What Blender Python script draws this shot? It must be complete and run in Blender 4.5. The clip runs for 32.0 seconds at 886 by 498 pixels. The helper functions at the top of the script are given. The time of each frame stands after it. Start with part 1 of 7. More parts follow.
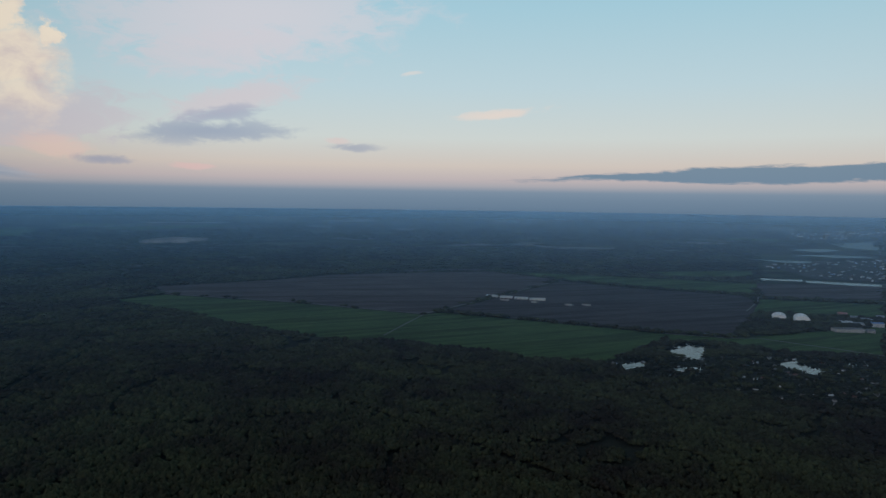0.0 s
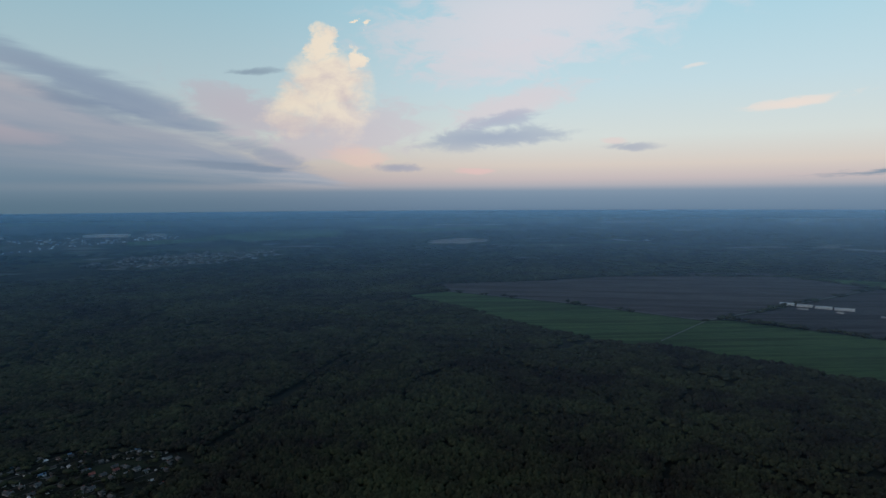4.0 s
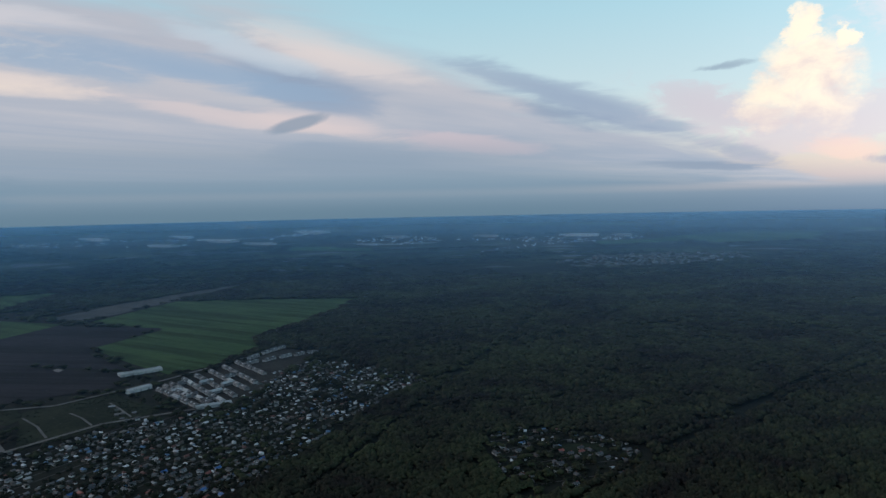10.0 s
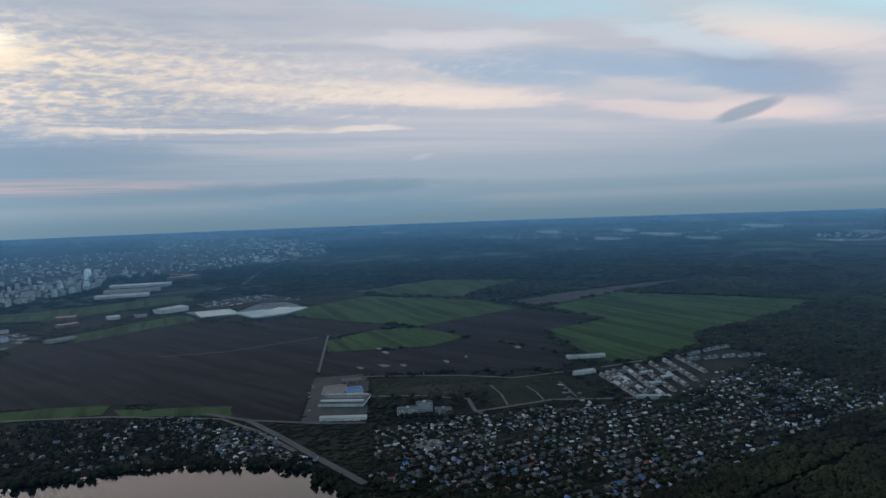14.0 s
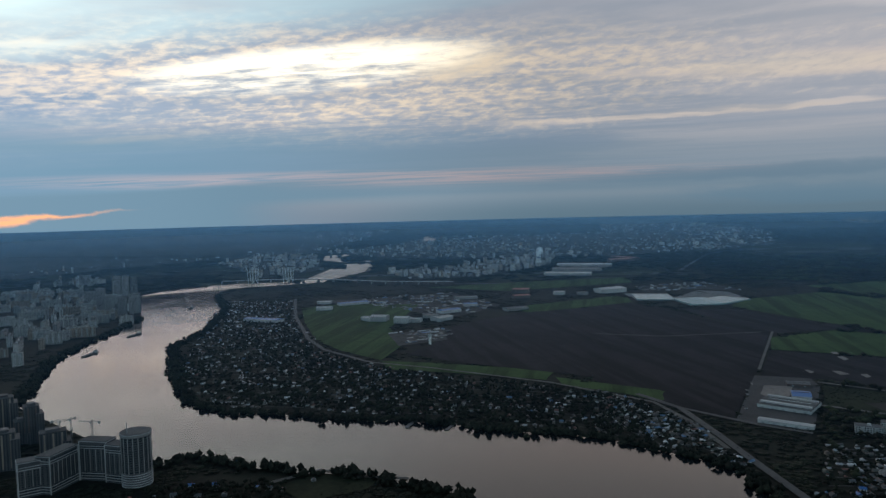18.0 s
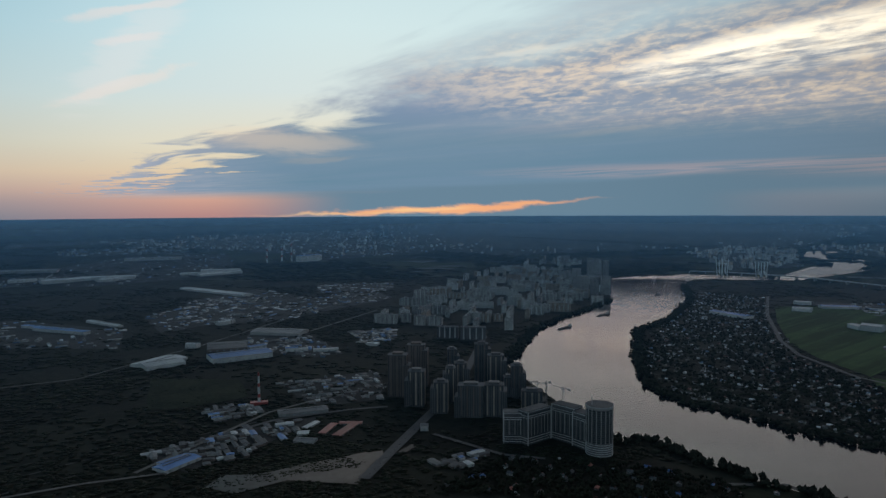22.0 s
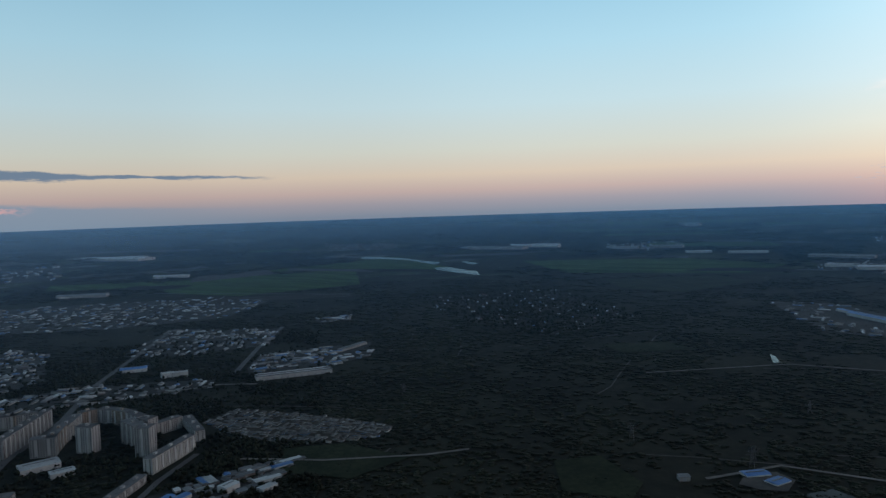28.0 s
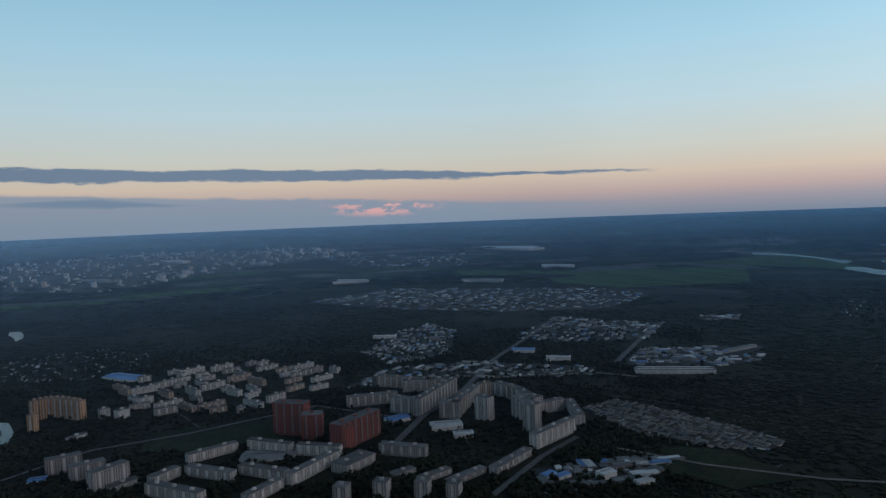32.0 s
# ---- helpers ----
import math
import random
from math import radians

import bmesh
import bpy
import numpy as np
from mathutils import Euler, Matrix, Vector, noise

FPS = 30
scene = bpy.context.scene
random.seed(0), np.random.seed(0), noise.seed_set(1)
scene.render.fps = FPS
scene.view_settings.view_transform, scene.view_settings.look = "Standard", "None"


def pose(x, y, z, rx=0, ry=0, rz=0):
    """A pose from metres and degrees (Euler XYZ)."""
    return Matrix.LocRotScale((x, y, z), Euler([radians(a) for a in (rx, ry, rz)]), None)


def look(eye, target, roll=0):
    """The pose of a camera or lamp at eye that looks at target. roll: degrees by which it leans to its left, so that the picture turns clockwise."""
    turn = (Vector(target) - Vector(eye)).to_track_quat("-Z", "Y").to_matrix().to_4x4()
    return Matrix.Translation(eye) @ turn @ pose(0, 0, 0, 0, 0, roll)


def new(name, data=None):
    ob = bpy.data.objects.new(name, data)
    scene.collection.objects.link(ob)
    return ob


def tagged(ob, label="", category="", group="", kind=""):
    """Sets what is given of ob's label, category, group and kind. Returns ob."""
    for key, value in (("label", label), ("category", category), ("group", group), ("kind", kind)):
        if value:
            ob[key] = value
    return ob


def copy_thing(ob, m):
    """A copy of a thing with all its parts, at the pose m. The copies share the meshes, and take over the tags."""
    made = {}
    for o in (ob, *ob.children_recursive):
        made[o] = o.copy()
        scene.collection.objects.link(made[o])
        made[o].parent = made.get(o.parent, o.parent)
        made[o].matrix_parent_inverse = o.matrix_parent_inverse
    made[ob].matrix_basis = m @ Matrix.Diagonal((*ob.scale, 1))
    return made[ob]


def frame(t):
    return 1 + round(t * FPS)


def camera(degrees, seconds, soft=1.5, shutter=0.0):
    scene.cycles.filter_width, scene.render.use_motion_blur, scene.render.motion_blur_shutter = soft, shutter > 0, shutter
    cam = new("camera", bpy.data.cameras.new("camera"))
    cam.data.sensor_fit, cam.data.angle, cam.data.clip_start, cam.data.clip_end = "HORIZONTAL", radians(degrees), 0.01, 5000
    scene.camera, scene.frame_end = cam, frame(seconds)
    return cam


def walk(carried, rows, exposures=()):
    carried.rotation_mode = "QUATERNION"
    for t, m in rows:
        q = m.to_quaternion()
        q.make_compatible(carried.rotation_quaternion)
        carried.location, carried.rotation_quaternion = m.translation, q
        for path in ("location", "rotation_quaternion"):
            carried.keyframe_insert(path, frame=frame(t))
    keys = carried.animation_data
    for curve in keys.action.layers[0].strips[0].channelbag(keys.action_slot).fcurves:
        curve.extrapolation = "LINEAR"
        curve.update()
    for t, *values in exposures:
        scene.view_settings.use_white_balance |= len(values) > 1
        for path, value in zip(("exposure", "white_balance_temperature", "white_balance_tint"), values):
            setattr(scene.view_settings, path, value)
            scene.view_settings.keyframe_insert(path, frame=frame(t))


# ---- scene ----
FOV = 64.43
cam = camera(FOV, 32.0, soft=1.4)
HC = 340.0  # height of the hovering camera above the plain, in metres
# seconds, tilt, roll, turn
TURNS = [
    (0.0, 86.06, -0.79, 0.03),
    (0.5, 86.03, -0.70, 2.49),
    (1.0, 86.00, -0.48, 6.10),
    (1.5, 86.03, -0.28, 9.14),
    (2.0, 86.03, -0.21, 11.76),
    (2.5, 86.03, 0.01, 14.39),
    (4.5, 86.11, 0.37, 24.85),
    (5.0, 86.16, 0.49, 27.75),
    (5.5, 86.17, 0.61, 30.74),
    (6.0, 86.21, 0.73, 33.71),
    (6.5, 86.27, 0.80, 36.67),
    (7.0, 86.32, 0.81, 39.61),
    (7.5, 86.33, 0.89, 42.50),
    (8.0, 86.38, 0.89, 45.52),
    (8.5, 86.42, 0.89, 48.63),
    (9.0, 86.46, 1.02, 51.71),
    (9.5, 86.51, 1.13, 55.15),
    (10.0, 86.58, 1.22, 58.64),
    (10.5, 86.64, 1.34, 62.23),
    (11.0, 86.71, 1.51, 66.04),
    (11.5, 86.80, 1.71, 70.07),
    (12.0, 86.86, 1.76, 74.29),
    (12.5, 86.94, 1.92, 78.75),
    (13.0, 86.99, 2.02, 83.41),
    (13.5, 87.03, 2.14, 88.41),
    (14.0, 87.07, 2.07, 93.58),
    (14.5, 87.03, 2.03, 98.79),
    (15.0, 87.05, 2.15, 103.94),
    (15.5, 87.09, 2.12, 109.06),
    (17.5, 86.98, 1.55, 124.00),
    (18.0, 86.90, 1.44, 128.34),
    (18.5, 86.86, 1.22, 132.93),
    (19.0, 86.81, 1.02, 137.48),
    (19.5, 86.78, 0.78, 142.04),
    (20.0, 86.73, 0.64, 146.57),
    (20.5, 86.68, 0.49, 151.09),
    (21.0, 86.62, 0.40, 155.62),
    (21.5, 86.58, 0.30, 160.13),
    (22.0, 86.54, 0.27, 165.34),
    (22.5, 86.48, 0.24, 171.04),
    (23.0, 86.45, 0.31, 176.70),
    (23.5, 86.39, 0.35, 182.34),
    (24.0, 86.35, 0.43, 187.92),
    (24.5, 86.35, 0.52, 193.10),
    (25.0, 86.36, 0.64, 198.07),
    (25.5, 86.33, 0.66, 202.98),
    (27.5, 86.46, 1.70, 221.06),
    (28.0, 86.55, 1.86, 225.70),
    (28.5, 86.67, 1.86, 230.31),
    (29.0, 86.74, 2.04, 234.75),
    (29.5, 86.81, 1.99, 239.38),
    (30.0, 86.98, 2.44, 243.78),
    (30.5, 87.01, 2.28, 248.62),
    (31.0, 87.17, 2.51, 253.32),
    (31.5, 86.99, 2.07, 256.22),
    (32.0, 87.04, 2.22, 256.18),
]
walk(cam, [(t, pose(0, 0, HC, a, b, c)) for t, a, b, c in TURNS], exposures=[
    (0.0, -0.24, 6560, 10), (2.5, -0.16, 6560, 10), (5.0, -0.06, 6560, 10), (7.0, 0.10, 6560, 10), (9.0, 0.25, 6600, 10), (13.0, 0.48, 6850, 11), (15.5, 0.34, 6750, 11), (18.5, -0.06, 6900, 10),
    (22.5, -0.48, 6850, 11), (25.0, -0.38, 6700, 11), (28.0, -0.14, 6450, 11), (32.0, -0.14, 6350, 12)])


# ---- sky, sun ----
def lin(r, g, b):
    """Linear colour from the everyday 0 to 255 values."""
    return tuple((v / 255 / 12.92) if v < 10 else ((v / 255 + 0.055) / 1.055) ** 2.4 for v in (r, g, b))


class Val:
    """A small wrapper to write shader arithmetic as plain formulas."""

    def __init__(self, tree, sock):
        self.tree, self.sock = tree, sock

    def op(self, kind, *others):
        n = self.tree.nodes.new("ShaderNodeMath")
        n.operation = kind
        for i, v in enumerate((self, *others)):
            if isinstance(v, Val):
                self.tree.links.new(v.sock, n.inputs[i])
            else:
                n.inputs[i].default_value = v
        return Val(self.tree, n.outputs[0])

    def __add__(self, o): return self.op("ADD", o)
    def __sub__(self, o): return self.op("SUBTRACT", o)
    def __mul__(self, o): return self.op("MULTIPLY", o)
    def __truediv__(self, o): return self.op("DIVIDE", o)
    def power(self, o): return self.op("POWER", o)
    def top(self, o): return self.op("MAXIMUM", o)
    def low(self, o): return self.op("MINIMUM", o)
    def absolute(self): return self.op("ABSOLUTE")

    def step(self, a, b, lo=0.0, hi=1.0):
        n = self.tree.nodes.new("ShaderNodeMapRange")
        n.interpolation_type = "SMOOTHSTEP"
        self.tree.links.new(self.sock, n.inputs[0])
        for i, v in enumerate((a, b, lo, hi)):
            n.inputs[1 + i].default_value = v
        return Val(self.tree, n.outputs[0])


def vector(tree, *xyz):
    n = tree.nodes.new("ShaderNodeCombineXYZ")
    for i, v in enumerate(xyz):
        if isinstance(v, Val):
            tree.links.new(v.sock, n.inputs[i])
        else:
            n.inputs[i].default_value = v
    return n.outputs[0]


def cloud_noise(tree, vec, scale, detail=5.0, rough=0.55, warp=0.0):
    n = tree.nodes.new("ShaderNodeTexNoise")
    tree.links.new(vec, n.inputs["Vector"])
    n.inputs["Scale"].default_value, n.inputs["Detail"].default_value = scale, detail
    n.inputs["Roughness"].default_value, n.inputs["Distortion"].default_value = rough, warp
    return Val(tree, n.outputs[0])


def blend(tree, a, b, f):
    n = tree.nodes.new("ShaderNodeMix")
    n.data_type = "RGBA"
    for v, s in ((f, n.inputs[0]), (a, n.inputs[6]), (b, n.inputs[7])):
        if isinstance(v, Val):
            tree.links.new(v.sock, s)
        elif isinstance(v, tuple):
            s.default_value = (*v, 1)
        elif isinstance(v, float):
            s.default_value = v
        else:
            tree.links.new(v, s)
    return n.outputs[2]


def ramp(tree, fac, stops):
    n = tree.nodes.new("ShaderNodeValToRGB")
    tree.links.new(fac.sock, n.inputs[0])
    e = n.color_ramp.elements
    while len(e) < len(stops):
        e.new(0.5)
    for el, (p, c) in zip(e, stops):
        el.position, el.color = p, (*c, 1)
    return n.outputs[0]


SUN_AZ, SUN_EL = 140.0, 9.0
world = bpy.data.worlds.new("world")
scene.world = world
world.use_nodes = True
wt = world.node_tree
wt.nodes.clear()
tc = wt.nodes.new("ShaderNodeTexCoord")
sp = wt.nodes.new("ShaderNodeSeparateXYZ")
wt.links.new(tc.outputs["Generated"], sp.inputs[0])
X, Y, Z = (Val(wt, o) for o in sp.outputs)


def turned(deg):
    """The sky direction's share along a compass turn (degrees, anticlockwise from ahead)."""
    return X * -math.sin(radians(deg)) + Y * math.cos(radians(deg))


az = turned(220).op("ARCTAN2", turned(130)) * 57.29578 + 130.0
el = Z.low(1.0).top(-1.0).op("ARCSINE") * 57.29578
zz = Z.top(0.012)
U, V = turned(22) / zz, turned(112) / zz  # along and across the cloud deck's streets


def bump_at(a0, e0, wa, we):
    """1 at a place of the sky, falling to 0 at wa, we degrees from it."""
    d = ((az - a0) / wa).power(2.0) + ((el - e0) / we).power(2.0)
    return d.step(1.0, 0.0)


def span(v, a, b, c, d):
    return v.step(a, b) * v.step(d, c)


sky_fac = (el + 1.0) / 31.0
clear = ramp(wt, sky_fac, [((e + 1) / 31, lin(*c)) for e, c in (
    (-0.6, (120, 132, 148)), (0.4, (150, 146, 154)), (1.3, (182, 163, 158)), (2.6, (203, 188, 170)), (4.5, (198, 201, 190)),
    (8.0, (184, 208, 214)), (12.5, (165, 204, 220)), (18.0, (140, 188, 212)), (30.0, (105, 155, 190)))])
sunny = ramp(wt, sky_fac, [((e + 1) / 31, lin(*c)) for e, c in (
    (-0.6, (192, 132, 122)), (0.6, (218, 160, 134)), (1.6, (218, 182, 150)), (3.0, (218, 202, 170)), (5.0, (222, 216, 195)),
    (9.0, (205, 220, 222)), (14.0, (200, 224, 230)), (19.0, (190, 218, 228)), (30.0, (130, 175, 205)))])
east = ramp(wt, sky_fac, [((e + 1) / 31, lin(*c)) for e, c in (
    (-0.8, (102, 126, 150)), (0.2, (116, 138, 160)), (0.75, (128, 147, 167)), (1.2, (172, 172, 180)), (1.7, (194, 184, 186)), (2.8, (212, 202, 194)), (5.0, (210, 218, 216)),
    (9.0, (192, 216, 225)), (15.0, (168, 208, 224)), (30.0, (120, 170, 200)))])
sky = blend(wt, east, clear, az.step(120.0, 215.0))
sky = blend(wt, sky, sunny, span(az, 120.0, 160.0, 172.0, 205.0))

# high sky out of view: the physical sky of a sun just over the horizon
nishita = wt.nodes.new("ShaderNodeTexSky")
nishita.sky_type, nishita.sun_disc = "NISHITA", False
nishita.sun_elevation, nishita.sun_rotation = radians(SUN_EL), radians(-SUN_AZ)
nscale = wt.nodes.new("ShaderNodeVectorMath")
nscale.operation = "SCALE"
wt.links.new(nishita.outputs[0], nscale.inputs[0])
nscale.inputs["Scale"].default_value = 0.12
sky = blend(wt, sky, nscale.outputs[0], el.step(22.0, 45.0))

# the cloud deck: long streets of cloud, with an edge that runs to both horizons
nv = vector(wt, U * 0.16, V * 0.62, 0.0)
big = cloud_noise(wt, nv, 0.42, 5.0, 0.50, 0.6)
fine = cloud_noise(wt, vector(wt, U * 0.42, V * 1.2, 3.0), 0.72, 5.0, 0.55, 0.7)
ripple = cloud_noise(wt, vector(wt, U * 2.2, V * 3.2, 7.0), 1.6, 4.0, 0.6, 0.3)
edge = V - U.top(0.0) * 0.075 + U.low(0.0) * 0.15 + (big - 0.5) * 2.6 + (fine - 0.5) * (U.low(0.0) * -0.45 + 1.9)
deck = (edge + az.step(140.0, 165.0) * 0.5).step(2.2, 3.5)
west = az.step(96.0, 150.0)
streak = (big * 0.75 + fine * 0.25).step(0.30, 0.70)
deck_col = blend(wt, blend(wt, lin(158, 172, 192), lin(118, 144, 172), west), blend(wt, lin(196, 196, 204), lin(170, 174, 186), west), streak)
broad = cloud_noise(wt, vector(wt, az * 0.07, el * 0.42, 51.0), 1.5, 6.0, 0.60, 0.5)
tight = cloud_noise(wt, vector(wt, az * 0.26, el * 0.62, 57.0), 1.4, 7.0, 0.62, 0.5)
drift = (cloud_noise(wt, vector(wt, az * 0.10, el * 0.30, 63.0), 1.5, 4.0, 0.55) - 0.5) * 2.6


sky_at = vector(wt, az, el + drift * 0.35, 0.0)


def stroke(under, a0, e0, a1, e1, wide, colour, share, grain=None):
    """A long cloud band from one bearing and height to another, wide degrees to each side, broken up and feathered."""
    n = wt.nodes.new("ShaderNodeMapping")
    n.vector_type = "TEXTURE"
    wt.links.new(sky_at, n.inputs["Vector"])
    n.inputs["Location"].default_value = ((a0 + a1) / 2, (e0 + e1) / 2, 0)
    n.inputs["Rotation"].default_value = (0, 0, math.atan2(e1 - e0, a1 - a0))
    n.inputs["Scale"].default_value = (math.hypot(a1 - a0, e1 - e0) * 0.76, wide * 1.75, 1)
    far = wt.nodes.new("ShaderNodeVectorMath")
    far.operation = "LENGTH"
    wt.links.new(n.outputs[0], far.inputs[0])
    m = Val(wt, far.outputs["Value"]).step(1.0, 0.0)
    return blend(wt, under, lin(*colour), m.op("MULTIPLY_ADD", 1.5, (soft_grain if grain is None else grain)).step(0.1, 0.95, 0.0, share) * m.power(0.5))


soft_grain, tight_grain = (broad - 0.52) * 2.8, (tight - 0.55) * 3.0
deck_col = stroke(deck_col, 74.5, 4.4, 58.7, 3.3, 1.55, (140, 160, 184), 0.6)
deck_col = stroke(deck_col, 76.1, 10.8, 62.6, 7.8, 1.55, (136, 158, 186), 0.85)
deck_col = stroke(deck_col, 55.1, 9.0, 38.9, 5.3, 1.18, (132, 155, 182), 0.85)
deck_col = stroke(deck_col, 63.2, 14.6, 55.4, 11.1, 1.18, (156, 174, 198), 0.8)
deck_col = stroke(deck_col, 75.9, 14.1, 59.3, 10.4, 1.36, (220, 212, 212), 0.85)
deck_col = stroke(deck_col, 75.6, 8.1, 61.1, 5.6, 0.82, (212, 202, 206), 0.75)
deck_col = stroke(deck_col, 63.5, 6.1, 48.1, 4.0, 0.77, (208, 194, 202), 0.8)
deck_col = stroke(deck_col, 42.6, 2.9, 32.2, 2.4, 0.32, (134, 150, 174), 0.8)
deck_col = stroke(deck_col, 98.2, 12.8, 78.1, 9.2, 0.91, (150, 174, 200), 0.8)
deck_col = stroke(deck_col, 80.6, 14.3, 67.2, 10.3, 0.91, (192, 208, 222), 0.7)
deck_col = stroke(deck_col, 102.3, 10.5, 83.4, 8.6, 0.91, (226, 214, 210), 0.85)
deck_col = stroke(deck_col, 85.1, 8.8, 61.9, 5.5, 0.68, (216, 204, 206), 0.75)
deck_col = stroke(deck_col, 102.2, 13.9, 83.2, 13.4, 0.73, (208, 208, 216), 0.7)
deck_col = stroke(deck_col, 103.2, 7.0, 96.0, 6.9, 0.27, (222, 216, 218), 0.8)
deck_col = stroke(deck_col, 96.3, 4.3, 94.0, 4.8, 0.27, (206, 210, 218), 0.7, tight_grain)
deck_col = stroke(deck_col, 89.5, 12.5, 65.6, 8.4, 1.09, (146, 172, 200), 0.85)
deck_col = stroke(deck_col, 131.7, 11.3, 121.8, 11.8, 1.09, (238, 224, 202), 0.85)
deck_col = stroke(deck_col, 120.3, 10.5, 87.0, 8.9, 0.5, (230, 218, 210), 0.8)
deck_col = stroke(deck_col, 124.3, 7.0, 96.0, 6.8, 0.18, (226, 216, 210), 0.8)
deck_col = stroke(deck_col, 133.9, 5.3, 114.8, 5.1, 1.27, (134, 158, 186), 0.7)
deck_col = stroke(deck_col, 158.0, 3.7, 111.9, 4.9, 1.55, (122, 146, 176), 0.75)
deck_col = stroke(deck_col, 112.3, 7.2, 95.9, 6.9, 0.23, (216, 208, 202), 0.4)
deck_col = stroke(deck_col, 109.6, 10.3, 91.9, 9.7, 0.64, (216, 210, 204), 0.6)
deck_col = stroke(deck_col, 150.5, 1.6, 113.7, 2.6, 0.5, (190, 168, 172), 0.6)
deck_col = stroke(deck_col, 118.6, 2.3, 90.8, 2.5, 0.55, (106, 136, 160), 0.85)
deck_col = stroke(deck_col, 178.6, 6.1, 150.3, 9.1, 1.0, (112, 138, 168), 0.85)
deck_col = stroke(deck_col, 181.4, 1.9, 141.4, 3.5, 1.73, (116, 138, 168), 0.8)
deck_col = stroke(deck_col, 165.7, 5.6, 135.2, 7.4, 0.55, (158, 160, 176), 0.7)
deck_col = stroke(deck_col, 157.6, 5.4, 147.6, 6.3, 0.27, (206, 190, 178), 0.7)
deck_col = stroke(deck_col, 178.3, 3.6, 171.8, 4.0, 0.23, (214, 190, 166), 0.8)
deck_col = stroke(deck_col, 163.4, 11.7, 152.5, 12.8, 0.23, (236, 228, 214), 0.6)
deck_col = stroke(deck_col, 164.1, 11.6, 155.1, 12.4, 0.23, (236, 228, 214), 0.5)
mott = cloud_noise(wt, vector(wt, az * 0.75 + el * 0.6, el * 2.1, 71.0), 1.0, 4.0, 0.6, 0.3)
glow = bump_at(137.0, 10.5, 38.0, 6.0)
tilted = ((az - 138.0) / 16.0).power(2.0) + ((el - 11.4 + (az - 138.0) * 0.10) / 2.1).power(2.0)
core = tilted.step(1.0, 0.0)
deck_col = blend(wt, deck_col, lin(232, 216, 194), glow * (fine * 0.25 + ripple * 0.25 + mott * 0.5).step(0.42, 0.62) * 0.8)
deck_col = blend(wt, deck_col, (1.5, 1.40, 1.16), core * (fine * 0.6 + ripple * 0.4).step(0.34, 0.56))
deck_col = blend(wt, deck_col, lin(122, 144, 168), (fine * 0.75 + ripple * 0.25).step(0.58, 0.38) * az.step(90.0, 116.0) * 0.35)
puffy = span(az, 76.0, 104.0, 144.0, 164.0) * span(el, 5.0, 7.0, 11.5, 15.0) * (broad * 0.6 + fine * 0.4).step(0.40, 0.62)
deck_col = blend(wt, deck_col, lin(148, 164, 186), mott.step(0.54, 0.30) * puffy * 0.32)
deck_col = blend(wt, deck_col, lin(232, 222, 210), mott.step(0.48, 0.72) * puffy * 0.38)
# underside of the deck low over the horizon, blue grey
low_fac = (el - west * 1.6).step(6.6, 3.4) * span(az, 34.0, 60.0, 176.0, 190.0)
deck_col = blend(wt, deck_col, blend(wt, lin(138, 158, 178), lin(98, 132, 156), west), low_fac * (big * 0.8 + 0.42).low(1.0))
deck_col = blend(wt, deck_col, lin(190, 168, 170), bump_at(132.0, 2.7, 34.0, 0.9) * fine.step(0.3, 0.6) * 0.5)
deck_col = blend(wt, deck_col, lin(96, 128, 152), el.step(2.6, 1.4) * span(az, 20.0, 60.0, 135.0, 152.0))
sky = blend(wt, sky, deck_col, deck * (el + west * 0.3).step(0.8, 1.7))
sky = stroke(sky, 58.4, 11.9, 33.2, 3.0, 1.09, (136, 154, 184), 0.75)
# low blue bank under the deck and the burning gap beneath its end
lown = cloud_noise(wt, vector(wt, az * 0.03, el * 0.55, 11.0), 1.6, 5.0, 0.55, 0.2)
bank = (el + (lown - 0.5) * 1.1 + (az - 120.0) * 0.012).step(2.9, 1.1) * span(az, 26.0, 56.0, 128.0, 156.0)
sky = blend(wt, sky, blend(wt, lin(100, 130, 150), lin(130, 154, 174), el.step(-0.5, 1.8)), bank * 0.8)
sky = blend(wt, sky, lin(98, 128, 150), (el - 2.2 + (az - 150.0) * 0.045 - (lown - 0.5) * 0.9).step(0.35, -0.25) * span(az, 128.0, 146.0, 172.0, 186.0))
sky = stroke(sky, 118.6, 2.1, 90.2, 2.5, 0.55, (108, 138, 162), 0.7)
sky = stroke(sky, 111.9, 0.7, 89.2, 0.8, 0.82, (102, 138, 164), 0.65)
gap_top = az * -0.043 + 7.30 + (tight - 0.5) * 1.1
gap_low = (az * -1.0 + 163.0).top(0.0) * 0.12 - 0.75 + (tight - 0.5) * 0.9
gap = (gap_top - el).step(0.0, 0.35) * (el - gap_low).step(0.0, 0.35) * span(az, 149.0, 150.5, 172.0, 196.0)
gap_col = blend(wt, lin(240, 172, 126), lin(254, 208, 150), lown.step(0.4, 0.6))
sky = blend(wt, sky, gap_col, gap * 0.92)

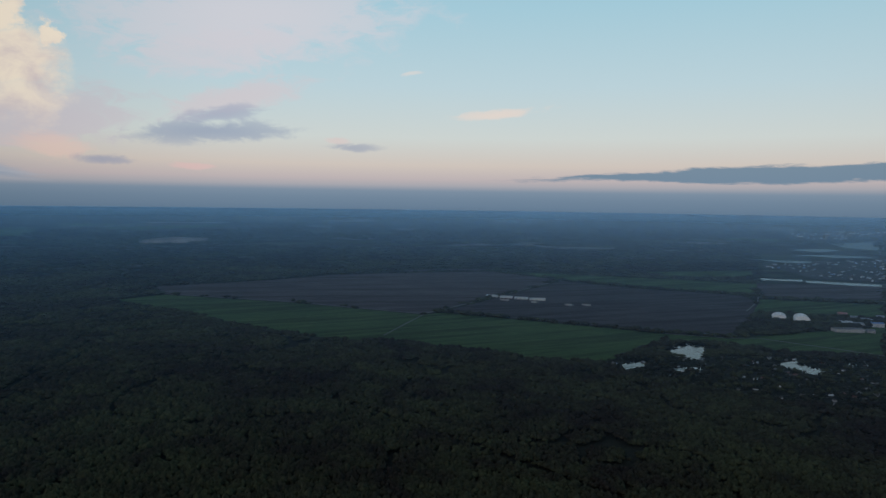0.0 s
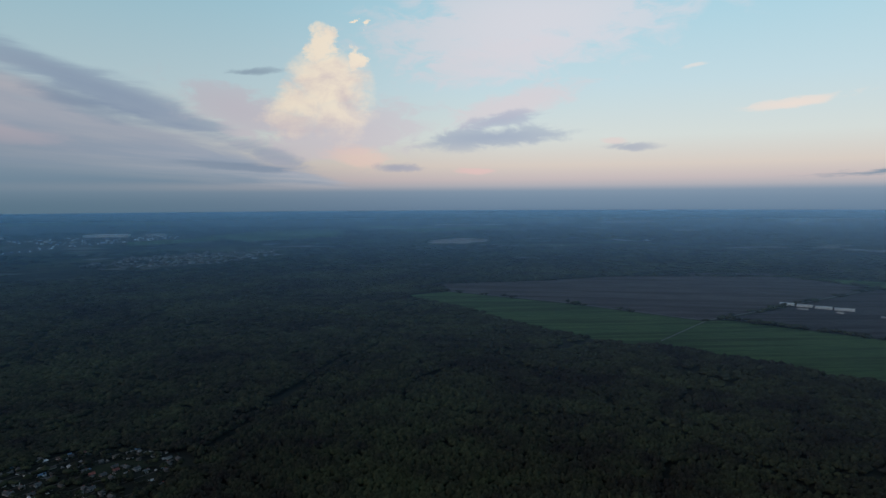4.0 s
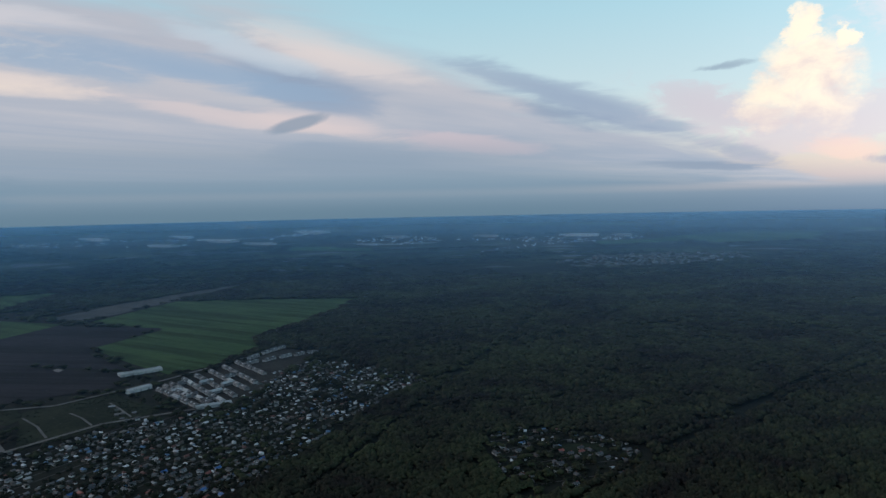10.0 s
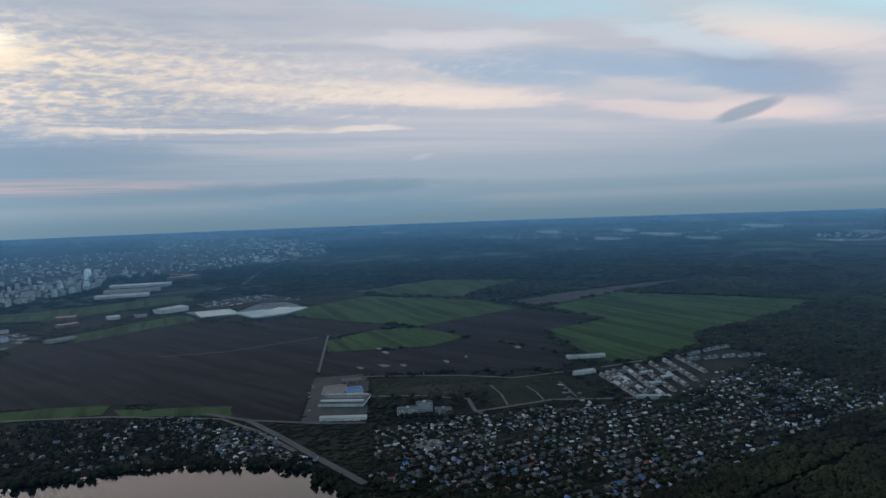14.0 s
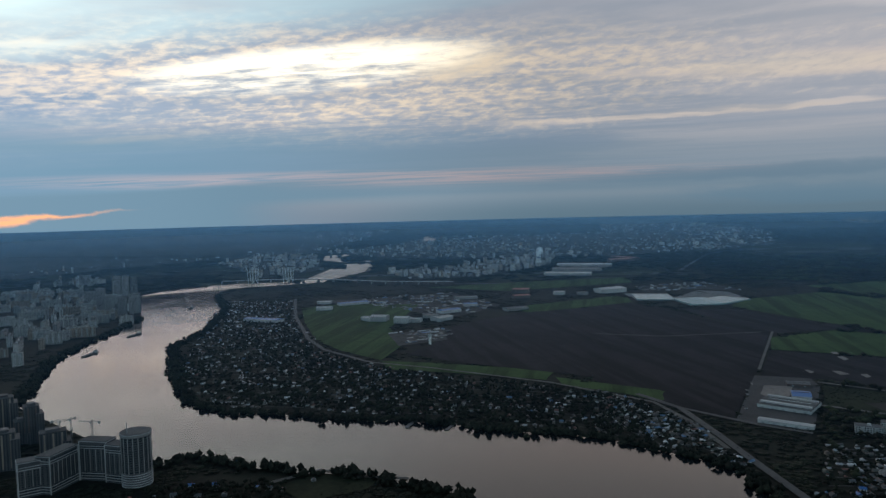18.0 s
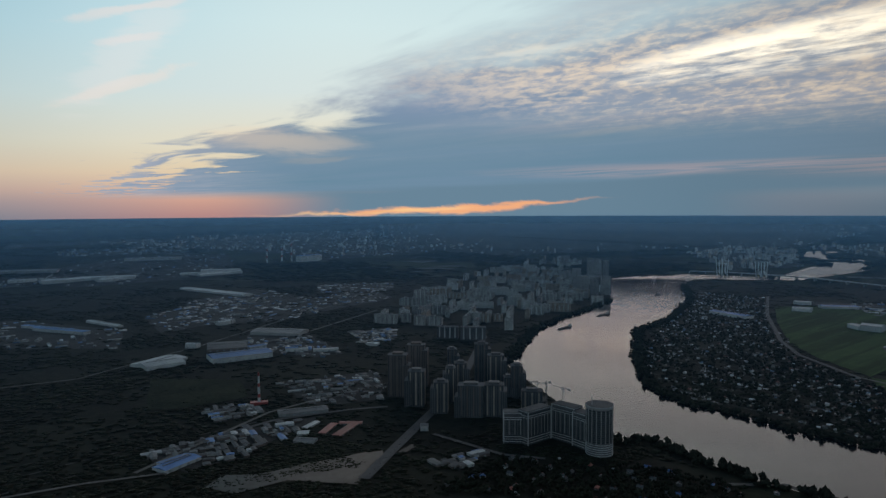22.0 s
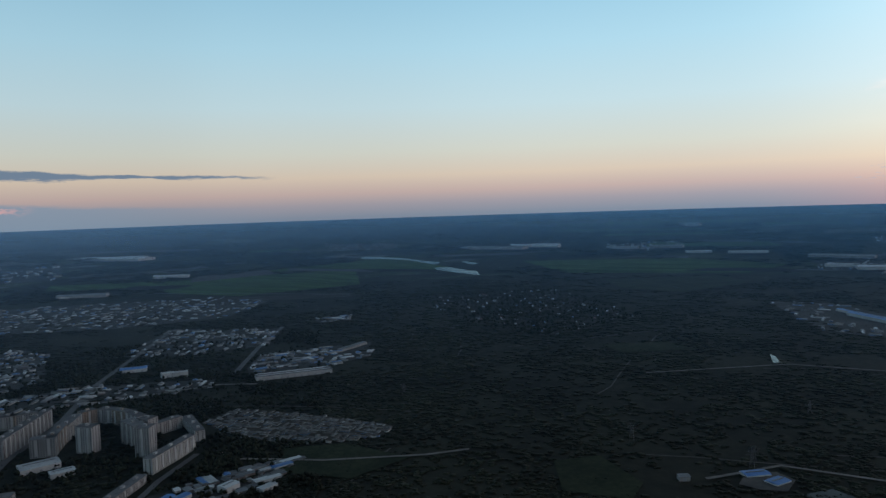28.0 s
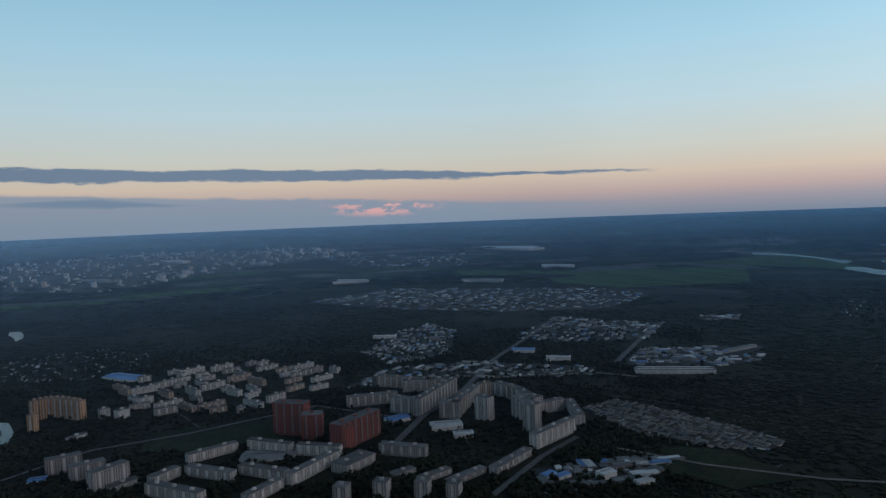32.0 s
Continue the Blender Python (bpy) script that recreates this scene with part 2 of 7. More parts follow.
# towering cumulus in the last light, with its broken skirts and the high veil beside it
sky = stroke(sky, 29.6, 12.6, 1.5, 15.0, 3.6, (216, 214, 222), 0.85, tight_grain)
sky = stroke(sky, 25.9, 9.3, 10.3, 12.6, 1.64, (214, 212, 220), 0.7, tight_grain)
sky = stroke(sky, 22.4, 6.2, 10.2, 9.1, 1.2, (216, 206, 212), 0.75, tight_grain)
sky = stroke(sky, 25.5, 4.7, 11.4, 5.3, 0.85, (152, 166, 190), 0.8, tight_grain)
sky = stroke(sky, 21.3, 5.9, 13.7, 6.9, 0.64, (162, 172, 196), 0.7, tight_grain)
sky = stroke(sky, 43.5, 8.8, 32.1, 5.2, 1.7, (200, 194, 206), 0.8, tight_grain)
sky = stroke(sky, 37.9, 4.4, 21.7, 6.4, 2.2, (206, 198, 208), 0.75, tight_grain)
sky = stroke(sky, 38.5, 4.3, 32.3, 2.6, 0.55, (150, 164, 188), 0.6, tight_grain)
sky = stroke(sky, 31.8, 3.7, 25.9, 3.3, 0.91, (238, 206, 194), 0.6, tight_grain)
sky = stroke(sky, 28.0, 2.8, 23.6, 2.5, 0.41, (160, 166, 186), 0.8, tight_grain)
sky = stroke(sky, 21.4, 2.3, 17.5, 2.4, 0.27, (228, 194, 192), 0.7, tight_grain)
sky = stroke(sky, 9.6, 4.2, 5.0, 4.2, 0.32, (166, 174, 190), 0.8, tight_grain)
sky = stroke(sky, 9.8, 4.6, 7.3, 4.6, 0.23, (222, 206, 204), 0.7, tight_grain)
sky = stroke(sky, -0.5, 6.6, -8.1, 7.4, 0.41, (236, 220, 210), 0.8, tight_grain)
sky = stroke(sky, 3.6, 10.0, 1.8, 10.2, 0.14, (232, 222, 216), 0.6, tight_grain)
sky = stroke(sky, 39.4, 9.8, 34.6, 10.2, 0.27, (140, 160, 180), 0.75, tight_grain)
cn = vector(wt, az * 0.16, el * 0.22, 1.0)
an = az + (cloud_noise(wt, cn, 2.0, 8.0, 0.62) - 0.5) * 5.0
en = el + (cloud_noise(wt, vector(wt, az * 0.16, el * 0.22, 5.0), 2.2, 8.0, 0.62) - 0.5) * 4.0


def puff(a0, e0, wa, we, soft=0.7):
    d = ((an - a0) / wa).power(2.0) + ((en - e0) / we).power(2.0)
    return d.step(1.0 + soft, 1.0 - soft)


lump = cloud_noise(wt, vector(wt, az * 0.22, el * 0.3, 13.0), 1.6, 6.0, 0.6, 0.3)
cum = puff(31.0, 9.2, 2.8, 2.3, 0.75).top(puff(31.7, 12.0, 0.8, 1.4, 0.8)).top(puff(29.0, 11.3, 0.8, 0.8, 0.6)).top(puff(33.4, 7.6, 2.2, 1.3, 0.9)).top(puff(34.7, 6.2, 1.7, 0.9, 0.95).top(puff(30.6, 6.6, 2.4, 1.4, 0.95)))
cum = cum.top(puff(29.3, 14.0, 0.3, 0.3, 0.6)).top(puff(28.3, 13.6, 0.25, 0.35, 0.6))
cum_col = blend(wt, lin(214, 200, 202), lin(250, 236, 216), (lump * 1.5 + en * 0.06 - 0.72).step(0.1, 0.8))
sky = blend(wt, sky, cum_col, cum * (en.step(4.6, 8.2) * 0.5 + 0.45))
sky = blend(wt, sky, lin(132, 152, 174), (((az - 70.0 + (lump - 0.5) * 2.0) / 2.3).power(2.0) + ((el - 6.8 + (az - 70.0) * 0.25) / 0.55).power(2.0)).step(1.4, 0.3) * 0.8)
# stray wisps, the low grey bars on both sides
sky = stroke(sky, 185.6, 5.5, 171.8, 4.9, 0.91, (226, 206, 182), 0.42)
sky = stroke(sky, 193.9, 12.9, 183.9, 15.6, 0.36, (226, 216, 214), 0.55, tight_grain)
sky = stroke(sky, 194.9, 6.9, 184.8, 10.7, 0.5, (228, 216, 210), 0.55, tight_grain)
sky = stroke(sky, 191.6, 11.5, 186.2, 12.9, 0.36, (224, 216, 216), 0.5, tight_grain)
sky = stroke(sky, 194.0, 6.2, 184.8, 15.8, 1.64, (222, 222, 224), 0.35)
barn = cloud_noise(wt, vector(wt, az * 0.10, el * 0.5, 31.0), 1.6, 7.0, 0.66, 0.3)
bar = ((el - 2.1 + (az + 20.0) * 0.02 - (barn - 0.5) * 1.6).absolute() + az.step(-26.0, -3.0) * 0.62).step(0.78, 0.5) * span(az, -60.0, -50.0, -12.0, -2.0)
sky = blend(wt, sky, lin(106, 136, 160), bar * 0.9)
bar = ((el - 2.8 - (az - 241.0) * 0.020 + (barn - 0.5) * 1.3).absolute() + az.step(266.0, 240.0) * 0.36).step(0.52, 0.34) * span(az, 238.5, 242.0, 320.0, 330.0)
sky = blend(wt, sky, lin(98, 122, 146), bar * 0.92)
bar = (el - (az - 246.0) * 0.042 - (barn - 0.5) * 0.9).step(0.74, 0.42) * span(az, 236.0, 256.0, 320.0, 330.0)
sky = blend(wt, sky, lin(128, 146, 164), bar * 0.85)
sky = stroke(sky, 289.6, 1.9, 275.3, 1.3, 0.3, (106, 130, 152), 0.8)
barn2 = cloud_noise(wt, vector(wt, az * 0.5, el * 1.2, 41.0), 1.2, 5.0, 0.6)
pinkc = bump_at(261.0, 0.75, 5.5, 1.0) * (barn2 + (el - 0.6) * -0.10).step(0.46, 0.58)
sky = blend(wt, sky, lin(224, 170, 164), pinkc * 0.85)
bg = wt.nodes.new("ShaderNodeBackground")
gain = bump_at(84.0, 10.0, 70.0, 90.0) * -0.18 + bump_at(184.0, 10.0, 66.0, 90.0) * 0.50 + bump_at(216.0, 10.0, 28.0, 90.0) * -0.17 + bump_at(258.0, 10.0, 50.0, 90.0) * 0.10 + bump_at(-6.0, 10.0, 46.0, 90.0) * 0.10 + 1.0
shine = wt.nodes.new("ShaderNodeVectorMath")
shine.operation = "SCALE"
wt.links.new(sky, shine.inputs[0])
wt.links.new(gain.sock, shine.inputs["Scale"])
wt.links.new(shine.outputs[0], bg.inputs[0])
bg.inputs[1].default_value = 1.0
wo = wt.nodes.new("ShaderNodeOutputWorld")
wt.links.new(bg.outputs[0], wo.inputs[0])

sun = new("sun", bpy.data.lights.new("sun", "SUN"))
sun.data.energy, sun.data.angle, sun.data.color = 0.95, radians(80), (1.0, 0.74, 0.62)
sun.matrix_world = look((-math.sin(radians(SUN_AZ)) * 100, math.cos(radians(SUN_AZ)) * 100, 100 * math.tan(radians(SUN_EL))), (0, 0, 0))


# ---- materials ----
def mat(name, c1, c2, scale=0.05, rough=0.8, metal=0.0, bump=0.0, fine=None, spread=0.0, island=False, spec=0.3):
    """Two colours mixed by a coarse and a fine noise of real-world size; spread varies it from piece to piece."""
    m = bpy.data.materials.new(name)
    m.use_nodes = True
    t = m.node_tree
    b = t.nodes["Principled BSDF"]
    b.inputs["Roughness"].default_value, b.inputs["Metallic"].default_value = rough, metal
    b.inputs["Specular IOR Level"].default_value = spec
    co = t.nodes.new("ShaderNodeTexCoord").outputs["Object"]
    a = cloud_noise(t, co, scale, 4.0, 0.6)
    d = cloud_noise(t, co, fine or scale * 9, 3.0, 0.6)
    f = (a * 0.6 + d * 0.4).step(0.36, 0.64)
    col = blend(t, c1, c2, f)
    if spread:
        r = t.nodes.new("ShaderNodeNewGeometry").outputs["Random Per Island"] if island else t.nodes.new("ShaderNodeObjectInfo").outputs["Random"]
        hs = t.nodes.new("ShaderNodeHueSaturation")
        t.links.new(col, hs.inputs["Color"])
        t.links.new((Val(t, r) * (2 * spread) + (1 - spread)).sock, hs.inputs["Value"])
        col = hs.outputs[0]
    t.links.new(col, b.inputs["Base Color"])
    if bump:
        n = t.nodes.new("ShaderNodeBump")
        n.inputs["Strength"].default_value, n.inputs["Distance"].default_value = 0.6, bump
        t.links.new(d.sock, n.inputs["Height"])
        t.links.new(n.outputs[0], b.inputs["Normal"])
    return m


def palette(name, colours, rough=0.75, spec=0.3):
    """Every island takes one of the colours by chance: for joined houses and sheds."""
    m = bpy.data.materials.new(name)
    m.use_nodes = True
    t = m.node_tree
    b = t.nodes["Principled BSDF"]
    b.inputs["Roughness"].default_value, b.inputs["Specular IOR Level"].default_value = rough, spec
    r = Val(t, t.nodes.new("ShaderNodeNewGeometry").outputs["Random Per Island"])
    c = t.nodes.new("ShaderNodeValToRGB")
    c.color_ramp.interpolation = "CONSTANT"
    e = c.color_ramp.elements
    while len(e) < len(colours):
        e.new(0.5)
    for i, (el_, col) in enumerate(zip(e, colours)):
        el_.position, el_.color = i / len(colours), (*col, 1)
    t.links.new(r.sock, c.inputs[0])
    n = cloud_noise(t, t.nodes.new("ShaderNodeTexCoord").outputs["Object"], 0.3, 3.0)
    t.links.new(blend(t, c.outputs[0], (0.10, 0.10, 0.10), n.step(0.5, 0.8) * 0.4), b.inputs["Base Color"])
    return m


def field_mat(name, c1, c2, turn, pitch):
    """Soil or crop with tractor lines at one bearing."""
    m = mat(name, c1, c2, 0.006, 0.95, fine=0.04, spec=0.1)
    t = m.node_tree
    b = t.nodes["Principled BSDF"]
    col = b.inputs["Base Color"].links[0].from_socket
    s = t.nodes.new("ShaderNodeSeparateXYZ")
    t.links.new(t.nodes.new("ShaderNodeTexCoord").outputs["Object"], s.inputs[0])
    x, y = Val(t, s.outputs[0]), Val(t, s.outputs[1])
    v = vector(t, (x * math.cos(turn) + y * math.sin(turn)) * 0.0012, (y * math.cos(turn) - x * math.sin(turn)) * pitch, 0.0)
    f = cloud_noise(t, v, 1.0, 4.0, 0.7)
    t.links.new(blend(t, col, tuple(c * 0.5 for c in c1), f.step(0.44, 0.60) * 0.8), b.inputs["Base Color"])
    return m


M = {
    "earth": mat("scrub_ground", (0.010, 0.011, 0.010), (0.023, 0.025, 0.018), 0.0045, 0.95, bump=1.0, fine=0.05, spec=0.1),
    "green": field_mat("crop", (0.036, 0.072, 0.023), (0.056, 0.096, 0.031), 0.45, 0.02),
    "brown": field_mat("ploughed_soil", (0.060, 0.049, 0.053), (0.086, 0.070, 0.074), 0.2, 0.02),
    "umber": field_mat("umber_soil", (0.040, 0.034, 0.039), (0.060, 0.050, 0.056), 0.35, 0.02),
    "dark": field_mat("dark_soil", (0.0165, 0.0155, 0.0185), (0.027, 0.0245, 0.028), 0.9, 0.02),
    "grass": mat("rough_grass", (0.010, 0.015, 0.009), (0.025, 0.032, 0.017), 0.013, 0.95, fine=0.12, spec=0.1),
    "grey": mat("bare_ground", (0.050, 0.050, 0.050), (0.085, 0.080, 0.074), 0.012, 0.95, fine=0.1, spec=0.1),
    "soil": mat("dry_soil", (0.022, 0.021, 0.019), (0.048, 0.044, 0.038), 0.012, 0.95, fine=0.1, spec=0.1),
    "sand": mat("pale_sand", (0.17, 0.15, 0.14), (0.26, 0.23, 0.21), 0.01, 0.95, fine=0.1, spec=0.1),
    "asphalt": mat("asphalt", (0.036, 0.036, 0.039), (0.060, 0.059, 0.060), 0.02, 0.9, fine=0.2),
    "paved": mat("concrete_yard", (0.10, 0.11, 0.11), (0.16, 0.165, 0.165), 0.02, 0.9, fine=0.2),
    "track": mat("dirt_track", (0.085, 0.08, 0.075), (0.14, 0.13, 0.12), 0.03, 0.95, fine=0.3),
    "road": mat("road_asphalt", (0.055, 0.055, 0.058), (0.085, 0.083, 0.082), 0.02, 0.85, fine=0.2),
    "lane": mat("lane_gravel", (0.034, 0.033, 0.031), (0.062, 0.060, 0.056), 0.05, 0.95, fine=0.4),
    "works": mat("works_yard", (0.013, 0.014, 0.014), (0.036, 0.036, 0.037), 0.012, 0.95, fine=0.08),
    "concrete": mat("concrete", (0.26, 0.26, 0.26), (0.38, 0.37, 0.36), 0.05, 0.85, spread=0.12),
    "roof": mat("roof_felt", (0.06, 0.062, 0.066), (0.11, 0.11, 0.115), 0.05, 0.9, spread=0.25),
    "glass": mat("window_glass", (0.020, 0.024, 0.030), (0.035, 0.040, 0.048), 0.3, 0.12, spec=0.6),
    "steel": mat("painted_steel", (0.20, 0.21, 0.22), (0.30, 0.31, 0.32), 0.5, 0.5, metal=0.3),
    "redsteel": mat("red_paint", (0.24, 0.035, 0.035), (0.32, 0.06, 0.05), 0.3, 0.5),
    "whitesteel": mat("white_paint", (0.62, 0.62, 0.61), (0.76, 0.76, 0.75), 0.2, 0.5),
    "leaf": mat("foliage", (0.0170, 0.0140, 0.0140), (0.038, 0.045, 0.023), 0.0035, 0.95, fine=0.02, spread=0.3, island=True, spec=0.1),
    "darkleaf": mat("garden_foliage", (0.013, 0.015, 0.012), (0.023, 0.027, 0.018), 0.006, 0.95, fine=0.05, spread=0.3, island=True, spec=0.1),
    "trunk": mat("bark", (0.05, 0.04, 0.03), (0.10, 0.08, 0.06), 1.0, 0.9),
}
WALL = {
    "white": mat("wall_white", (0.36, 0.36, 0.36), (0.48, 0.475, 0.47), 0.06, 0.8, spread=0.15),
    "grey": mat("wall_grey", (0.23, 0.22, 0.22), (0.31, 0.30, 0.295), 0.06, 0.8, spread=0.2),
    "panel": mat("wall_panel", (0.30, 0.295, 0.285), (0.40, 0.39, 0.375), 0.06, 0.8, spread=0.15),
    "beige": mat("wall_beige", (0.25, 0.20, 0.165), (0.33, 0.27, 0.225), 0.06, 0.8, spread=0.15),
    "tan": mat("wall_tan", (0.30, 0.19, 0.12), (0.38, 0.25, 0.16), 0.06, 0.8, spread=0.12),
    "brown": mat("wall_brown", (0.11, 0.085, 0.08), (0.15, 0.12, 0.11), 0.06, 0.8, spread=0.15),
    "dark": mat("wall_dark", (0.070, 0.070, 0.076), (0.105, 0.102, 0.108), 0.06, 0.7, spread=0.15),
    "red": mat("wall_brick_red", (0.150, 0.046, 0.040), (0.205, 0.066, 0.055), 0.06, 0.85, spread=0.12),
    "blue": mat("wall_blue", (0.06, 0.13, 0.26), (0.09, 0.18, 0.34), 0.06, 0.6),
}
ROOF = {
    "white": mat("sheet_white", (0.30, 0.32, 0.33), (0.44, 0.46, 0.46), 0.03, 0.55, spread=0.2),
    "grey": mat("sheet_grey", (0.085, 0.09, 0.095), (0.145, 0.15, 0.158), 0.03, 0.6, spread=0.25),
    "dark": mat("sheet_dark", (0.06, 0.065, 0.07), (0.10, 0.10, 0.105), 0.03, 0.7, spread=0.2),
    "blue": mat("sheet_blue", (0.04, 0.12, 0.30), (0.07, 0.17, 0.38), 0.03, 0.5, spread=0.2),
    "red": mat("sheet_red", (0.22, 0.07, 0.06), (0.32, 0.11, 0.09), 0.03, 0.6, spread=0.2),
    "sand": mat("sheet_sand", (0.34, 0.30, 0.25), (0.42, 0.38, 0.33), 0.03, 0.6, spread=0.2),
}
ROOF["stripe"] = ROOF["dark"]
HOUSE_WALL = palette("house_walls", [(0.540, 0.527, 0.513), (0.121, 0.108, 0.095), (0.081, 0.068, 0.061), (0.620, 0.620, 0.620), (0.108, 0.115, 0.108), (0.162, 0.142, 0.115), (0.068, 0.074, 0.068), (0.324, 0.317, 0.311)])
HOUSE_ROOF = palette("house_roofs", [(0.065, 0.065, 0.068), (0.130, 0.130, 0.137), (0.130, 0.055, 0.047), (0.046, 0.046, 0.049), (0.091, 0.091, 0.095), (0.065, 0.052, 0.047), (0.598, 0.598, 0.611), (0.072, 0.072, 0.075), (0.052, 0.068, 0.060), (0.156, 0.143, 0.137), (0.338, 0.338, 0.345), (0.065, 0.060, 0.055), (0.104, 0.098, 0.091), (0.078, 0.156, 0.260), (0.052, 0.052, 0.052), (0.390, 0.390, 0.403)], 0.6)
SHED_WALL = palette("shed_walls", [(0.40, 0.40, 0.40), (0.22, 0.22, 0.23), (0.52, 0.52, 0.51), (0.14, 0.13, 0.13), (0.30, 0.28, 0.25), (0.12, 0.20, 0.32)])
SHED_ROOF = palette("shed_roofs", [(0.44, 0.46, 0.47), (0.10, 0.105, 0.11), (0.17, 0.175, 0.18), (0.34, 0.36, 0.37), (0.07, 0.07, 0.075), (0.12, 0.115, 0.11), (0.09, 0.09, 0.10), (0.20, 0.19, 0.18), (0.07, 0.16, 0.32), (0.10, 0.10, 0.10), (0.17, 0.17, 0.18)], 0.55)
GARAGE_ROOF = palette("garage_roofs", [(0.05, 0.05, 0.052), (0.08, 0.08, 0.082), (0.06, 0.048, 0.042), (0.12, 0.12, 0.12), (0.04, 0.04, 0.042), (0.075, 0.07, 0.065)])
FAR_HOUSE = palette("far_houses", [(0.10, 0.10, 0.10), (0.06, 0.06, 0.06), (0.20, 0.20, 0.20), (0.08, 0.07, 0.06), (0.13, 0.12, 0.11)])
CITY_WALL = palette("city_walls", [(0.42, 0.40, 0.40), (0.30, 0.29, 0.29), (0.54, 0.52, 0.51), (0.38, 0.31, 0.27), (0.44, 0.43, 0.43), (0.22, 0.22, 0.225)])

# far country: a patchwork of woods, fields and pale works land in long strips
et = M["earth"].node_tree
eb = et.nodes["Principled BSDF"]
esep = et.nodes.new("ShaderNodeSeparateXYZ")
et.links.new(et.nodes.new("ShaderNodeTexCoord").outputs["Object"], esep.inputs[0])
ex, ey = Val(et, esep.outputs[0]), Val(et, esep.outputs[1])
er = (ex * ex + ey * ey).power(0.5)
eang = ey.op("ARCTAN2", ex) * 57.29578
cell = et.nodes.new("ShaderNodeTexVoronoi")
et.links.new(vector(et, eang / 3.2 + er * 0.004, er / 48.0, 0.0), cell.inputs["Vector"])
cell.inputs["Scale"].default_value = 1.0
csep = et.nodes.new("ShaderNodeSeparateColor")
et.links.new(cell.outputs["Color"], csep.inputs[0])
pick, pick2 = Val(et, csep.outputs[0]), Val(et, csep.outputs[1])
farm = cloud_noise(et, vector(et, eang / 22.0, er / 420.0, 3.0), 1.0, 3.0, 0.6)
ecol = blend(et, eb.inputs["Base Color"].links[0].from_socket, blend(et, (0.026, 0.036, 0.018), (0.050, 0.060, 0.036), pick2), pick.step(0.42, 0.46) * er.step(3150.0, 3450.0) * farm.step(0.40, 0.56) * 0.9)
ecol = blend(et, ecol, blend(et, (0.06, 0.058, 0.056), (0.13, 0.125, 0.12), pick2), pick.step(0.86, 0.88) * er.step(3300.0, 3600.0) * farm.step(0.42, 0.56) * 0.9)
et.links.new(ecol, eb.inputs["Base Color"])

water = bpy.data.materials.new("river_water")
water.use_nodes = True
wtree = water.node_tree
wb = wtree.nodes["Principled BSDF"]
wb.inputs["Base Color"].default_value = (0.010, 0.013, 0.015, 1)
wb.inputs["IOR"].default_value = 1.33
wb.inputs["Specular IOR Level"].default_value = 0.28
wco = wtree.nodes.new("ShaderNodeTexCoord").outputs["Object"]
calm = cloud_noise(wtree, wco, 0.006, 3.0, 0.6, 1.5)
wtree.links.new(calm.step(0.35, 0.7, 0.08, 0.15).sock, wb.inputs["Roughness"])
wbump = wtree.nodes.new("ShaderNodeBump")
wbump.inputs["Strength"].default_value, wbump.inputs["Distance"].default_value = 0.02, 0.4
wtree.links.new(cloud_noise(wtree, wco, 0.16, 4.0, 0.6).sock, wbump.inputs["Height"])
wtree.links.new(wbump.outputs[0], wb.inputs["Normal"])
M["water"] = water
marsh = mat("marsh_water", (0.005, 0.007, 0.007), (0.015, 0.018, 0.020), 0.035, 0.35, fine=0.12, spec=0.06)
M["marsh"] = marsh

# ---- the ground: a flat plain whose far country is drawn in and tilted up to meet the horizon inside the 5 km that can be seen ----
FLAT, RIM, DIP = 3300.0, 4900.0, math.tan(radians(0.78))
RIM_Z = HC - RIM * DIP


def rise(r):
    return np.where(r <= FLAT, 0.0, RIM_Z * (np.clip((r - FLAT) / (RIM - FLAT), 0, 1)) ** 1.5)


_r = np.linspace(FLAT, RIM, 800)
_tan = (HC - rise(_r)) / _r


def fold(x, y):
    """True plan metres to the place in the scene: x, y, z and the scale there."""
    x, y = np.asarray(x, float), np.asarray(y, float)
    d = np.maximum(np.hypot(x, y), 1.0)
    r = np.where(d <= FLAT, d, np.interp(-HC / d, -_tan, _r))
    return x * r / d, y * r / d, rise(r), r / d


def mesh_of(name, verts, faces, *mats, slots=None, smooth=False):
    me = bpy.data.meshes.new(name)
    me.from_pydata([tuple(v) for v in verts], [], [tuple(f) for f in faces])
    for m in mats:
        me.materials.append(m)
    if slots is not None:
        me.polygons.foreach_set("material_index", slots)
    if smooth:
        me.polygons.foreach_set("use_smooth", [True] * len(me.polygons))
    me.update()
    return me


def raw_mesh(name, v, tri, *mats, slots=None, smooth=False):
    """A big triangle mesh straight from arrays."""
    me = bpy.data.meshes.new(name)
    me.vertices.add(len(v))
    me.vertices.foreach_set("co", np.ascontiguousarray(v, np.float32).ravel())
    me.loops.add(tri.size)
    me.loops.foreach_set("vertex_index", np.ascontiguousarray(tri, np.int32).ravel())
    me.polygons.add(len(tri))
    me.polygons.foreach_set("loop_start", np.arange(0, tri.size, 3, dtype=np.int32))
    for m in mats:
        me.materials.append(m)
    if slots is not None:
        me.polygons.foreach_set("material_index", np.ascontiguousarray(slots, np.int32))
    if smooth:
        me.polygons.foreach_set("use_smooth", np.ones(len(tri), bool))
    me.update(calc_edges=True)
    return me


